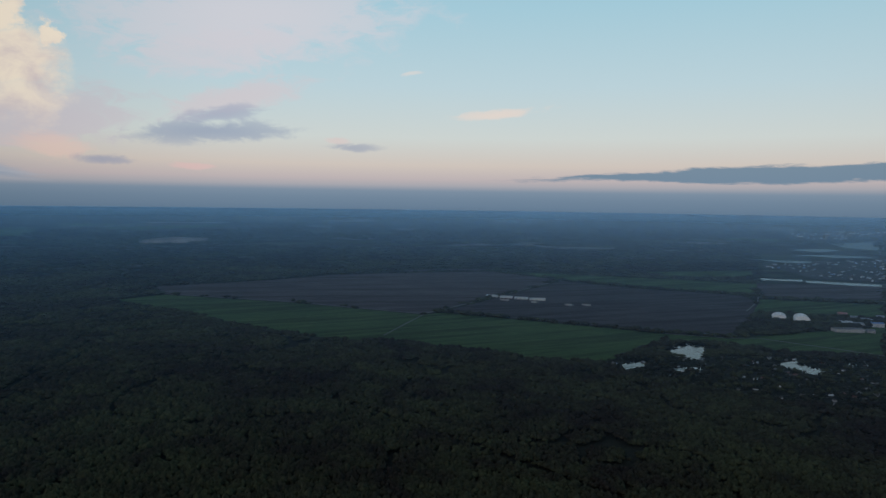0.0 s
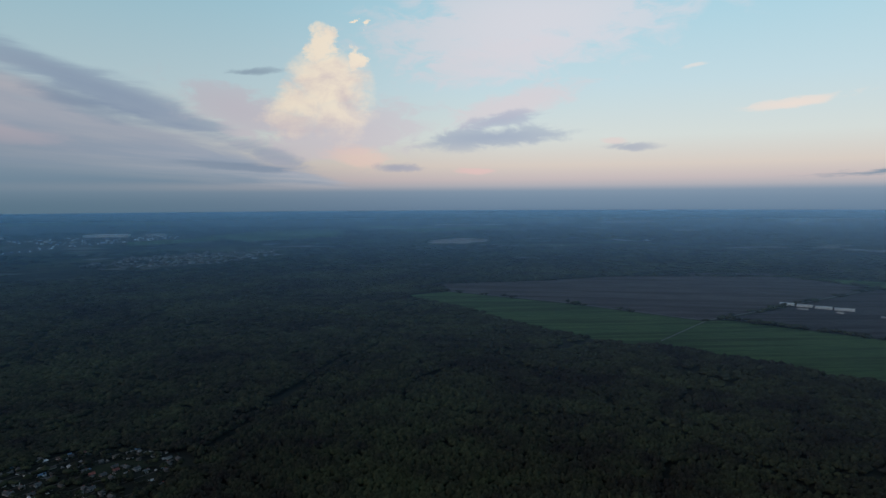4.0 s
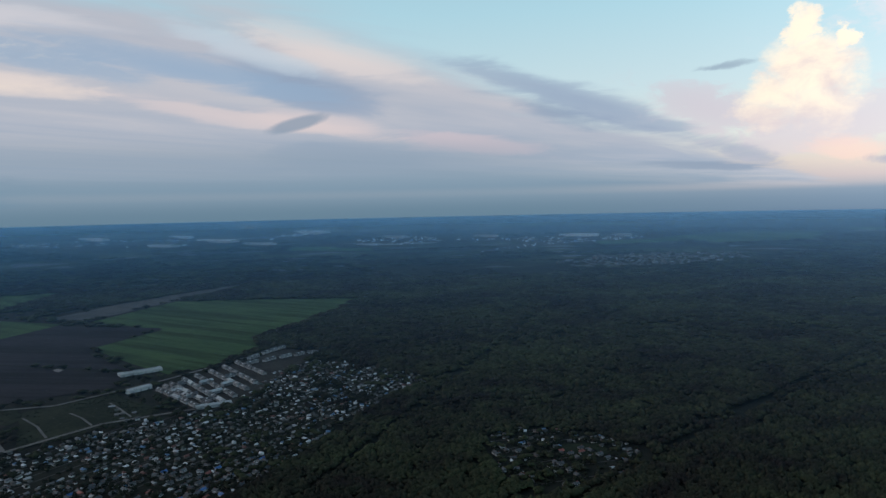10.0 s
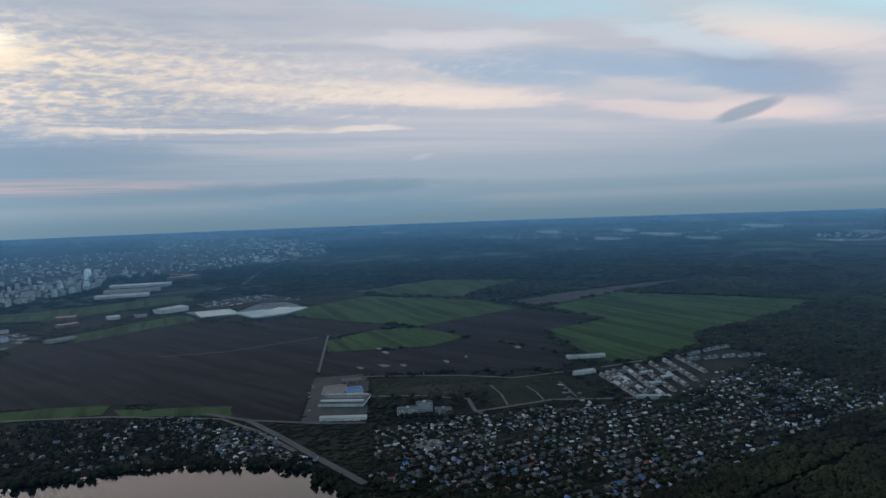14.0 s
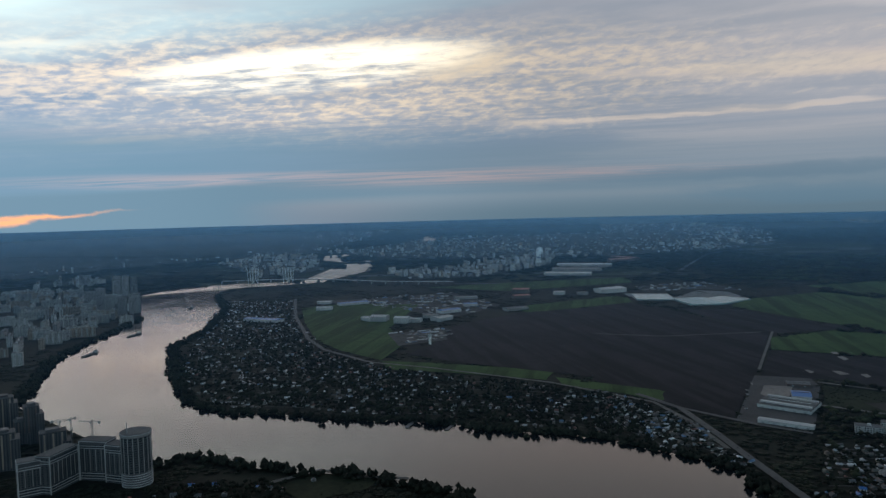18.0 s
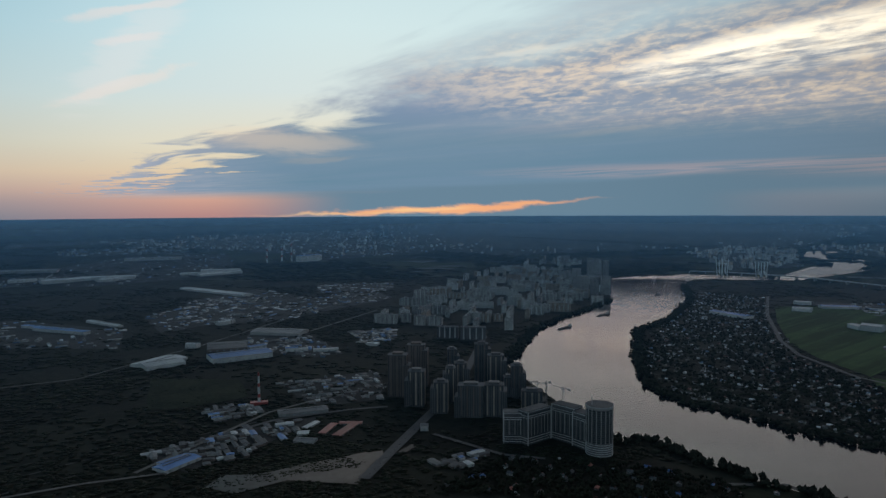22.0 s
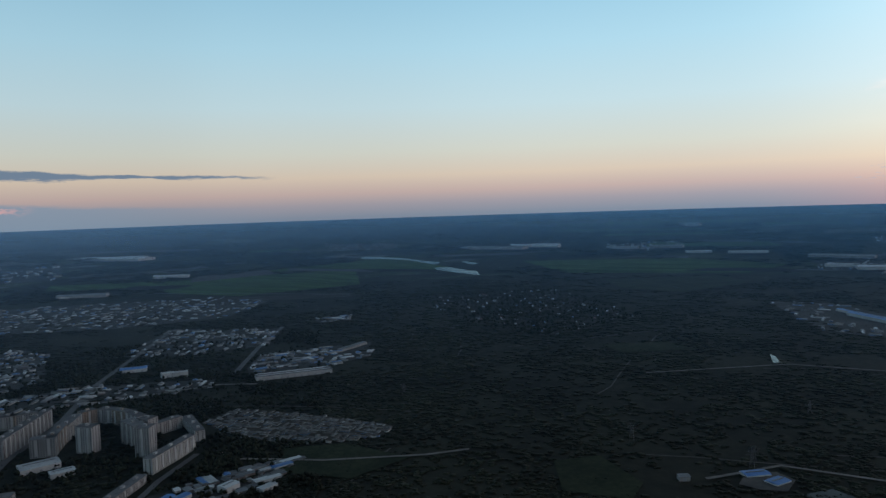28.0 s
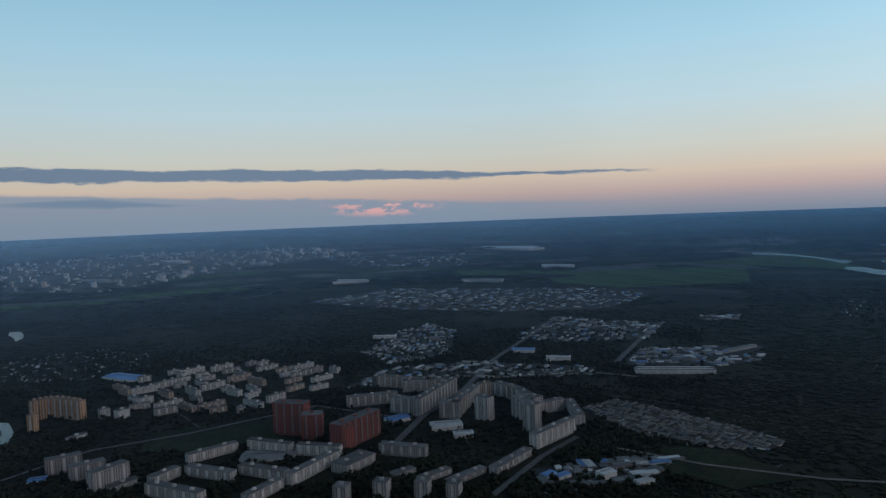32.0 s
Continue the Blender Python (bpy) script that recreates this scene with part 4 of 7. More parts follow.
# ---- building blocks ----
def box(v, f, x0, y0, z0, x1, y1, z1, bottom=False):
    n = len(v)
    v += [(x0, y0, z0), (x1, y0, z0), (x1, y1, z0), (x0, y1, z0), (x0, y0, z1), (x1, y0, z1), (x1, y1, z1), (x0, y1, z1)]
    f += [(n, n + 1, n + 5, n + 4), (n + 1, n + 2, n + 6, n + 5), (n + 2, n + 3, n + 7, n + 6), (n + 3, n, n + 4, n + 7), (n + 4, n + 5, n + 6, n + 7)]
    if bottom:
        f.append((n + 3, n + 2, n + 1, n))


def boxes(name, rows, material):
    v, f = [], []
    for r in rows:
        box(v, f, *r, bottom=True)
    return mesh_of(name, v, f, material)


def part(name, me, parent, label="", at=None):
    ob = new(name, me)
    ob.parent = parent
    if at:
        ob.location = at
    return tagged(ob, label)


def thing(name, x, y, rot, label, category, group=""):
    """An empty at the base of a thing that stands on the plain at plan metres x, y."""
    fx, fy, fz, s = fold(x, y)
    ob = new(name)
    ob.matrix_world = pose(float(fx), float(fy), float(fz), 0, 0, rot) @ Matrix.Scale(float(s), 4)
    return tagged(ob, label, category, group)


CACHE = {}


def cached(key, make):
    if key not in CACHE:
        CACHE[key] = make()
    return CACHE[key]


TAKEN = []


def taken(x, y, r):
    return any((x - a) ** 2 + (y - b) ** 2 < (r + c) ** 2 for a, b, c in TAKEN)


def gable(v, f, lx, ly, z0, z1, over=0.0):
    """A gable roof along x."""
    n = len(v)
    a, b = lx / 2 + over, ly / 2 + over
    v += [(-a, -b, z0), (a, -b, z0), (a, b, z0), (-a, b, z0), (-a, 0, z1), (a, 0, z1)]
    f += [(n, n + 1, n + 5, n + 4), (n + 2, n + 3, n + 4, n + 5), (n + 1, n + 2, n + 5), (n + 3, n, n + 4), (n + 3, n + 2, n + 1, n)]


COLOUR_WORD = {"white": "pale", "grey": "grey", "dark": "dark", "blue": "blue", "red": "rust-red", "sand": "sand-coloured", "stripe": "striped dark"}


def shed(x, y, rot, L, D, h, col, group="industrial sheds"):
    """A low hall: walls, shallow gable roof, doors on the long side, ridge light."""
    h = max(h, 3.0)
    L, D = max(L, 7.0), max(D, 5.0)
    ob = thing("warehouse", x, y, rot, "%s sheet-roofed low hall with plain walls" % COLOUR_WORD[col], "warehouse", group)
    TAKEN.append((x, y, max(L, D) * 0.5))
    wall = WALL["white"] if col in ("white", "stripe", "blue") else WALL["grey"] if col in ("sand", "grey") else WALL["brown"]
    part("wall", boxes("wall", [(-L / 2, -D / 2, 0, L / 2, D / 2, h * 0.82)], wall), ob)
    v, f = [], []
    gable(v, f, L, D, h * 0.82, h * 0.82 + max(0.8, min(D * 0.07, h * 0.35)), 0.5)
    roof = part("roof", mesh_of("roof", v, f, ROOF[col]), ob)
    if math.hypot(x, y) < 2600:
        n = max(1, int(L / 14))
        me = boxes("door", [(-1.8, -0.12, 0, 1.8, 0.05, min(3.6, h * 0.6))], M["steel"])
        for i in range(n):
            part("door", me, ob, at=(-L / 2 + (i + 0.5) * L / n, -D / 2, 0))
        if D > 15:
            zt = h * 0.82 + max(0.8, min(D * 0.07, h * 0.35))
            part("ridge_light", boxes("ridge_light", [(-L * 0.4, -1.0, zt - 0.4, L * 0.4, 1.0, zt + 0.45)], ROOF["white" if col == "stripe" else "grey"]), roof)
        if col == "stripe":
            for s in (-0.3, 0.3):
                part("roof_light", boxes("roof_light", [(-L * 0.48, s * D - D * 0.05, h * 0.84, L * 0.48, s * D + D * 0.05, h * 0.84 + D * 0.045)], WALL["white"]), roof)
    return ob


def hangar(x, y, rot, L, D, h):
    """A white vaulted hangar."""
    ob = thing("hangar", x, y, rot, "white vaulted storage hangar beside a green field", "hangar", "hangars")
    TAKEN.append((x, y, L * 0.7))
    n = 12
    ring = [(-L / 2 * math.cos(math.pi * i / n), h * math.sin(math.pi * i / n) ** 0.8) for i in range(n + 1)]
    v = [(a, s, b) for s in (-D / 2, D / 2) for a, b in ring]
    f = [(i, i + 1, n + 2 + i, n + 1 + i) for i in range(n)]
    part("vault", mesh_of("vault", v, f, M["whitesteel"], smooth=True), ob)
    for s, nm in ((-D / 2, "end_wall"), (D / 2, "end_wall")):
        part(nm, mesh_of(nm, [(a, s, b) for a, b in ring], [tuple(range(n + 1))], M["whitesteel"]), ob)
    part("door", boxes("door", [(-3, -D / 2 - 0.2, 0, 3, -D / 2 - 0.02, min(5, h * 0.5))], M["steel"]), ob)


def greenhouse(x, y, rot, L, D, h):
    """A wide glasshouse of many small gables."""
    ob = thing("greenhouse", x, y, rot, "huge pale glasshouse of many low gables", "greenhouse", "greenhouses")
    TAKEN.append((x, y, max(L, D) * 0.6))
    h = 6.0
    part("wall", boxes("wall", [(-L / 2, -D / 2, 0, L / 2, D / 2, h - 1.5)], M["pane"]), ob)
    n = max(4, int(D / 12))
    v, f = [], []
    gable(v, f, L, D / n, h - 1.5, h, 0.0)
    me = mesh_of("roof_span", v, f, M["pane"])
    for i in range(n):
        part("roof_span", me, ob, at=(0, -D / 2 + (i + 0.5) * D / n, 0))
    gut = boxes("gutter", [(-L / 2, -0.3, h - 1.6, L / 2, 0.3, h - 1.2)], M["steel"])
    for i in range(1, n):
        part("gutter", gut, ob, at=(0, -D / 2 + i * D / n, 0))


M["pane"] = mat("greenhouse_glass", (0.26, 0.36, 0.37), (0.36, 0.46, 0.46), 0.02, 0.25, fine=0.1, spec=0.5)


def panes(L, D, floors, step, pitch, w, hh, z0=1.0, ends=True):
    """All the small windows of a building, each a pane set just proud of the wall."""
    v, f = [], []

    def quad(a, b, c, d):
        n = len(v)
        v.extend((a, b, c, d))
        f.append((n, n + 1, n + 2, n + 3))
    n, m, e = max(1, int(L / pitch)), max(1, int(D / (pitch * 1.6))), 0.06
    for k in range(floors):
        z = z0 + k * step
        for i in range(n):
            c = -L / 2 + (i + 0.5) * L / n
            quad((c - w / 2, -D / 2 - e, z), (c + w / 2, -D / 2 - e, z), (c + w / 2, -D / 2 - e, z + hh), (c - w / 2, -D / 2 - e, z + hh))
            quad((c + w / 2, D / 2 + e, z), (c - w / 2, D / 2 + e, z), (c - w / 2, D / 2 + e, z + hh), (c + w / 2, D / 2 + e, z + hh))
        for i in range(m if ends else 0):
            c = -D / 2 + (i + 0.5) * D / m
            quad((L / 2 + e, c - w / 2, z), (L / 2 + e, c + w / 2, z), (L / 2 + e, c + w / 2, z + hh), (L / 2 + e, c - w / 2, z + hh))
            quad((-L / 2 - e, c + w / 2, z), (-L / 2 - e, c - w / 2, z), (-L / 2 - e, c - w / 2, z + hh), (-L / 2 - e, c + w / 2, z + hh))
    return mesh_of("window_panes", v, f, M["glass"])


def glaze(ob, me, at=None):
    tagged(part("window_panes", me, ob, "rows of small dark windows", at), kind="stuff")


BLOCK_WORD = {"white": "white", "grey": "grey concrete", "panel": "pale concrete panel", "beige": "beige", "tan": "tan brick", "brown": "brown", "dark": "dark grey", "red": "red brick", "blue": "blue"}


def block(x, y, rot, L, D, h, col, group="apartment blocks"):
    """A slab of flats: body, window rows storey by storey, stair bays, roof edge and lift houses."""
    L, D = max(10.0, round(L)), max(10.0, round(D))
    floors = max(2, round(h / 2.9))
    h = floors * 2.9 + 1.2
    near = math.hypot(x, y) < 2700
    ob = thing("apartment_block", x, y, rot, "%s %s block of flats with flat roof" % ("low" if floors < 6 else "long" if L > 50 else "tall", BLOCK_WORD[col]), "apartment block", group)
    TAKEN.append((x, y, max(L, D) * 0.55))
    part("wall", cached(("b", L, D, h, col), lambda: boxes("wall", [(-L / 2, -D / 2, 0, L / 2, D / 2, h)], WALL[col])), ob)
    roof = part("roof", cached(("r", L, D), lambda: boxes("roof", [(-L / 2 - 0.3, -D / 2 - 0.3, 0, L / 2 + 0.3, D / 2 + 0.3, 0.5)], M["roof"])), ob, at=(0, 0, h - 0.1))
    for i in range(max(1, int(L / 26))):
        n = max(1, int(L / 26))
        part("lift_house", cached(("lift", col), lambda: boxes("lift_house", [(-2.5, -2, 0, 2.5, 2, 2.6)], WALL[col])), roof, at=(-L / 2 + (i + 0.5) * L / n, 0, 0.45))
    if near:
        glaze(ob, cached(("w", L, D, floors), lambda: panes(L, D, floors, 2.9, 3.4, 1.9, 1.5, 1.1)))
        n = max(1, int(L / 13))
        bay = cached(("bay", h, col), lambda: boxes("balcony_stack", [(-1.6, -0.9, 2.6, 1.6, 0.05, h - 1.4)] + [(-1.75, -1.05, 2.9 * k + 2.7, 1.75, 0.0, 2.9 * k + 3.6) for k in range(floors - 1)], WALL["brown" if col == "red" else "panel" if col != "panel" else "white"]))
        for i in range(n):
            part("balcony_stack", bay, ob, at=(-L / 2 + (i + 0.5) * L / n, -D / 2, 0))
    else:
        glaze(ob, cached(("wf", L, D, floors), lambda: panes(L, D, floors, 2.9, 5.0, 2.8, 1.6, 1.1)))
    return ob


def tower(x, y, rot, L, D, h, col):
    """A high tower of flats with tall pilaster strips, window rows and a set-back crown."""
    L, D = max(16.0, round(L)), round(D)
    floors = round(h / 3.0)
    h = floors * 3.0
    ob = thing("apartment_tower", x, y, rot, "tall %s apartment tower with light vertical strips" % BLOCK_WORD[col], "apartment tower", "riverside towers")
    TAKEN.append((x, y, L * 0.6))
    wm = WALL["dark" if col == "beige" else col]
    part("wall", boxes("wall", [(-L / 2, -D / 2, 0, L / 2, D / 2, h)], wm), ob)
    side = 1 if int(x) % 2 else -1
    low = h - 3.0 * (3 + int(abs(y)) % 4)
    wing = part("side_wing", boxes("side_wing", [(side * L * 0.5 - 5.5, -D / 2 - 4, 0, side * L * 0.5 + 5.5, D / 2 + 4, low)], wm), ob)
    part("wing_roof", boxes("wing_roof", [(side * L * 0.5 - 5.8, -D / 2 - 4.3, low, side * L * 0.5 + 5.8, D / 2 + 4.3, low + 0.8)], M["roof"]), wing)
    tagged(part("window_panes", cached(("sw", D, low), lambda: panes(11, D + 8, int(low / 3.0), 3.0, 3.6, 1.9, 1.7, 0.9)), wing, "rows of small dark windows", (side * L * 0.5, 0, 0)), kind="stuff")
    strip_m = WALL["beige" if col == "beige" else "brown"]
    n = max(2, int(L / 9))
    me = boxes("pilaster", [(-1.1, -0.45, 3, 1.1, 0.1, h - 1)], strip_m)
    for i in range(n):
        c = -L / 2 + (i + 0.5) * L / n
        part("pilaster", me, ob, at=(c, -D / 2, 0))
        part("pilaster", me, ob, at=(c, D / 2 + 0.35, 0))
    for s in (-1, 1):
        part("corner_strip", boxes("corner_strip", [(s * (L / 2 - 0.2) - 1.2, -2.0, 3, s * (L / 2 - 0.2) + 1.2, 2.0, h + 1)], strip_m), ob)
    glaze(ob, cached(("tw", L, D, floors), lambda: panes(L, D, floors, 3.0, 3.6, 1.9, 1.7, 0.9)))
    roof = part("roof", boxes("roof", [(-L / 2 - 0.4, -D / 2 - 0.4, h, L / 2 + 0.4, D / 2 + 0.4, h + 1.0)], M["roof"]), ob)
    part("crown", boxes("crown", [(-L * 0.28, -D * 0.3, h + 1, L * 0.28, D * 0.3, h + 4.5)], WALL["dark" if col == "beige" else col]), roof)
    return ob


def striped_wing(x, y, rot, L, D, h):
    """A wing of the new riverside complex: dark glazed walls, white bands top and bottom, white pilasters."""
    L = round(L) + 5.0
    D = 20.0
    ob = thing("striped_building", x, y, rot, "new dark building with white stripe bands at top and foot", "building", "striped riverside complex")
    TAKEN.append((x, y, L * 0.8))
    part("wall", boxes("wall", [(-L / 2, -D / 2, 0, L / 2, D / 2, h)], WALL["dark"]), ob)
    band = boxes("white_band", [(-L / 2 - 0.5, -D / 2 - 0.6, 0, L / 2 + 0.5, D / 2 + 0.6, 0.7)], WALL["white"])
    zs = [2.5 + 3.5 * k for k in range(3)] + [h - 9.5, h - 6.5, h - 0.8]
    for z in zs:
        part("white_band", band, ob, at=(0, 0, z))
    n = max(2, int(L / 7))
    me = boxes("pilaster", [(-0.5, -0.5, 13, 0.5, 0.1, h - 10)], WALL["grey"])
    for i in range(n + 1):
        for s in (-D / 2, D / 2 + 0.4):
            part("pilaster", me, ob, at=(-L / 2 + i * L / n, s, 0))
    glaze(ob, panes(L, D, int(h / 3) - 1, 3.0, 3.4, 2.2, 1.7, 1.0))
    part("roof", boxes("roof", [(-L / 2, -D / 2, h, L / 2, D / 2, h + 0.8)], M["roof"]), ob)
    edge_strip = boxes("edge_strip", [(-0.6, -0.7, 0, 0.6, 0.2, h)], WALL["white"])
    for s in (-L / 2 + 0.6, L / 2 - 0.6):
        part("edge_strip", edge_strip, ob, at=(s, -D / 2, 0))


def drum(name, r, z0, z1, material, n=32, r1=None):
    r1 = r if r1 is None else r1
    v = [(q * math.cos(i * math.tau / n), q * math.sin(i * math.tau / n), z) for q, z in ((r, z0), (r1, z1)) for i in range(n)]
    f = [(i, (i + 1) % n, n + (i + 1) % n, n + i) for i in range(n)] + [tuple(range(n, 2 * n)), tuple(range(n - 1, -1, -1))]
    return mesh_of(name, v, f, material)


def round_tower(x, y, h):
    ob = thing("round_tower", x, y, 0, "dark round tower with white stripes at its foot", "tower", "striped riverside complex")
    TAKEN.append((x, y, 26))
    R = 18.0
    part("wall", drum("wall", R, 0, h - 4, WALL["dark"]), ob)
    crown = part("crown", drum("crown", R + 1.0, h - 4, h, WALL["grey"]), ob)
    part("rim", drum("rim", R + 1.4, h - 1.0, h - 0.2, WALL["white"]), crown)
    part("roof", drum("roof", R + 0.9, h - 0.25, h + 0.3, M["roof"]), crown)
    for k in range(6):
        part("white_band", drum("white_band", R + 0.7, 1.5 + 3 * k, 2.2 + 3 * k, WALL["white"]), ob)
    me = boxes("pilaster", [(-0.5, -0.5, 19, 0.5, 0.2, h - 5)], WALL["grey"])
    for i in range(18):
        p = part("pilaster", me, ob)
        p.matrix_local = pose(0, 0, 0, 0, 0, i * 20) @ pose(0, -R, 0)
    for k in range(int((h - 22) / 3)):
        part("window_band", cached("rw", lambda: drum("window_band", R + 0.08, 0, 1.6, M["glass"], 36)), ob, at=(0, 0, 20 + 3 * k))
    part("mast", boxes("mast", [(11, -0.4, h, 11.8, 0.4, h + 14)], M["steel"]), ob)


def lattice(name, x0, y0, z0, x1, y1, z1, w, material, n):
    """A square lattice boom between two points, w wide."""
    v, f = [], []
    a, b = Vector((x0, y0, z0)), Vector((x1, y1, z1))
    d = (b - a).normalized()
    s = d.cross(Vector((0, 1, 0)) if abs(d.y) < 0.9 else Vector((1, 0, 0))).normalized() * w / 2
    u = d.cross(s).normalized() * w / 2

    def bar(p, q, t):
        e = (q - p).normalized()
        k = e.orthogonal().normalized() * t
        m = e.cross(k)
        i = len(v)
        for c in (p, q):
            v.extend([tuple(c + k), tuple(c + m), tuple(c - k), tuple(c - m)])
        for j in range(4):
            f.append((i + j, i + (j + 1) % 4, i + 4 + (j + 1) % 4, i + 4 + j))
    corners = [s + u, s - u, -s - u, -s + u]
    for c in corners:
        bar(a + c, b + c, w * 0.07)
    for i in range(n):
        p, q = a.lerp(b, i / n), a.lerp(b, (i + 1) / n)
        for j in range(4):
            bar(p + corners[j], q + corners[(j + 1) % 4], w * 0.05)
    return mesh_of(name, v, f, material)


def tower_crane(x, y, h):
    h = max(h, 50)
    ob = thing("tower_crane", x, y, (x * 7) % 360, "slim lattice tower crane beside the new buildings", "crane", "tower cranes")
    part("mast", lattice("mast", 0, 0, 0, 0, 0, h, 2.2, M["steel"], 18), ob)
    part("jib", lattice("jib", 0, 0, h - 4, 20, 0, h - 2, 1.4, M["steel"], 8), ob)
    part("counter_jib", lattice("counter_jib", 0, 0, h - 4, -12, 0, h - 4, 1.6, M["steel"], 4), ob)
    part("counterweight", boxes("counterweight", [(-12, -1, h - 7, -9, 1, h - 4)], M["concrete"]), ob)
    part("cab", boxes("cab", [(1, -1, h - 6.5, 3, 1, h - 4)], M["whitesteel"]), ob)


def power_pylon(x, y, h):
    h = min(max(h, 22), 30)
    ob = thing("power_pylon", x, y, 30, "grey lattice power pylon in the scrub", "pylon", "power pylons")
    v, f = [], []
    for sx, sy in ((-1, -1), (1, -1), (1, 1), (-1, 1)):
        n = len(v)
        for k, z in ((3.2, 0), (0.7, h)):
            for dx, dy in ((0.16, 0), (0, 0.16), (-0.16, 0), (0, -0.16)):
                v.append((sx * k + dx, sy * k + dy, z))
        f += [(n + j, n + (j + 1) % 4, n + 4 + (j + 1) % 4, n + 4 + j) for j in range(4)]
    part("legs", mesh_of("legs", v, f, WALL["dark"]), ob)
    part("bracing", lattice("bracing", 0, 0, h * 0.3, 0, 0, h, 1.5, WALL["dark"], 10), ob)
    for k, w in ((0.68, 7), (0.82, 6), (0.95, 4)):
        part("cross_arm", lattice("cross_arm", -w, 0, h * k, w, 0, h * k, 0.7, WALL["dark"], 6), ob)


def ring_stack(name, label, x, y, h, r0, r1, bands, group, base=True):
    ob = thing(name, x, y, 0, label, "chimney", group)
    TAKEN.append((x, y, r0 + 4))
    for i in range(bands):
        a, b = i / bands, (i + 1) / bands
        part("shaft_ring", drum("shaft_ring", r0 + (r1 - r0) * a, h * a, h * b, M["redsteel"] if i % 3 == 2 else WALL["white"], 20, r0 + (r1 - r0) * b), ob)
    if base:
        part("base_hall", boxes("base_hall", [(-15, -7, 0, 15, 7, 5)], M["redsteel"]), ob, "red sheet-clad base hall")


def red_chimney(x, y, h):
    ring_stack("striped_chimney", "red and white banded chimney on a red base hall", x, y, max(h, 40), 2.6, 1.3, 9, "chimneys")


def striped_stack(x, y, h):
    for dx in (0, 60, 150):
        ring_stack("striped_chimney", "distant red and white power station chimney", x + dx, y + dx * 0.4, h * (1.0 if dx == 0 else 0.75), 6, 4, 7, "chimneys", False)


def pale_tower(x, y, h):
    ob = thing("silo_tower", x, y, 0, "pale slim concrete batching tower on bare land", "tower")
    part("shaft", drum("shaft", 3.2, 0, max(h, 20), M["whitesteel"], 14), ob)
    part("head", boxes("head", [(-4, -4, max(h, 20) * 0.75, 4, 4, max(h, 20))], WALL["white"]), ob)


def cooling_tower(x, y, h):
    """A pale waisted cooling tower with a drift of steam."""
    h = max(h, 45)
    ob = thing("cooling_tower", x, y, 0, "pale waisted cooling tower of a power station", "cooling tower", "cooling towers")
    n, v, f = 28, [], []
    prof = [(0.42, 0.0), (0.36, 0.25), (0.30, 0.5), (0.265, 0.75), (0.27, 0.9), (0.285, 1.0), (0.25, 1.0), (0.24, 0.85)]
    for q, z in prof:
        v += [(q * h * math.cos(i * math.tau / n), q * h * math.sin(i * math.tau / n), z * h) for i in range(n)]
    for k in range(len(prof) - 1):
        f += [(k * n + i, k * n + (i + 1) % n, (k + 1) * n + (i + 1) % n, (k + 1) * n + i) for i in range(n)]
    part("shell", mesh_of("shell", v, f, M["whitesteel"], smooth=True), ob)
    part("blue_band", drum("blue_band", 0.272 * h, h * 0.80, h * 0.88, ROOF["blue"], 28), ob)
    return ob


def steam_plume(x, y, z, length, turn):
    """A bent drift of steam built of overlapping soft billows."""
    rnd = random.Random(4)
    bm = bmesh.new()
    for i in range(26):
        k = i / 25
        r = 5 + 13 * k + rnd.uniform(-2, 3)
        c = Vector((length * k ** 1.2 + rnd.uniform(-4, 4), rnd.uniform(-5, 5), 34 * k ** 0.7 + rnd.uniform(-4, 4)))
        g = bmesh.ops.create_icosphere(bm, subdivisions=2, radius=r, matrix=Matrix.Translation(c))
        for p in g["verts"]:
            p.co += (p.co - c).normalized() * r * 0.3 * noise.noise(p.co * 0.14)
    me = bpy.data.meshes.new("steam_plume")
    bm.to_mesh(me)
    bm.free()
    me.materials.append(mat("steam", (0.8, 0.8, 0.8), (0.9, 0.9, 0.9), 0.1, 1.0, spec=0.0))
    me.polygons.foreach_set("use_smooth", [True] * len(me.polygons))
    fx, fy, fz, s = fold(x, y)
    ob = new("steam_plume", me)
    ob.matrix_world = pose(float(fx), float(fy), float(fz) + z * float(s), 0, 0, turn) @ Matrix.Scale(float(s), 4)
    tagged(ob, "white drift of steam from a cooling tower", "steam")


PYLONS = []


def bridge_pylon(x, y, h):
    """One H-shaped leg pair of the cable-stayed bridge, with its fans of stays."""
    PYLONS.append((x, y))
    ob = thing("bridge_pylon", x, y, 56, "pale slender pylon of a cable-stayed bridge", "bridge pylon", "bridge pylons")
    h = max(h, 70)
    leg = boxes("leg", [(-2, -1.6, 0, 2, 1.6, h)], M["whitesteel"])
    for s in (-9, 9):
        p = part("leg", leg, ob)
        p.matrix_local = pose(0, s, 0, -s * 0.5, 0, 0)
    part("cross_beam", boxes("cross_beam", [(-1.5, -8, h * 0.72, 1.5, 8, h * 0.76)], M["whitesteel"]), ob)
    for side in (-1, 1):
        v, f = [], []
        for k in range(7):
            a, b = Vector((0, 0, h * (0.96 - 0.03 * k))), Vector((side * (14 + 11 * (6 - k)), 0, 14))
            i = len(v)
            for c in (a, b):
                v += [(c.x, -0.25, c.z), (c.x, 0.25, c.z), (c.x, 0, c.z + 0.4)]
            f += [(i, i + 1, i + 4, i + 3), (i + 1, i + 2, i + 5, i + 4), (i + 2, i, i + 3, i + 5)]
        part("stay_cables", mesh_of("stay_cables", v, f, M["whitesteel"]), ob)


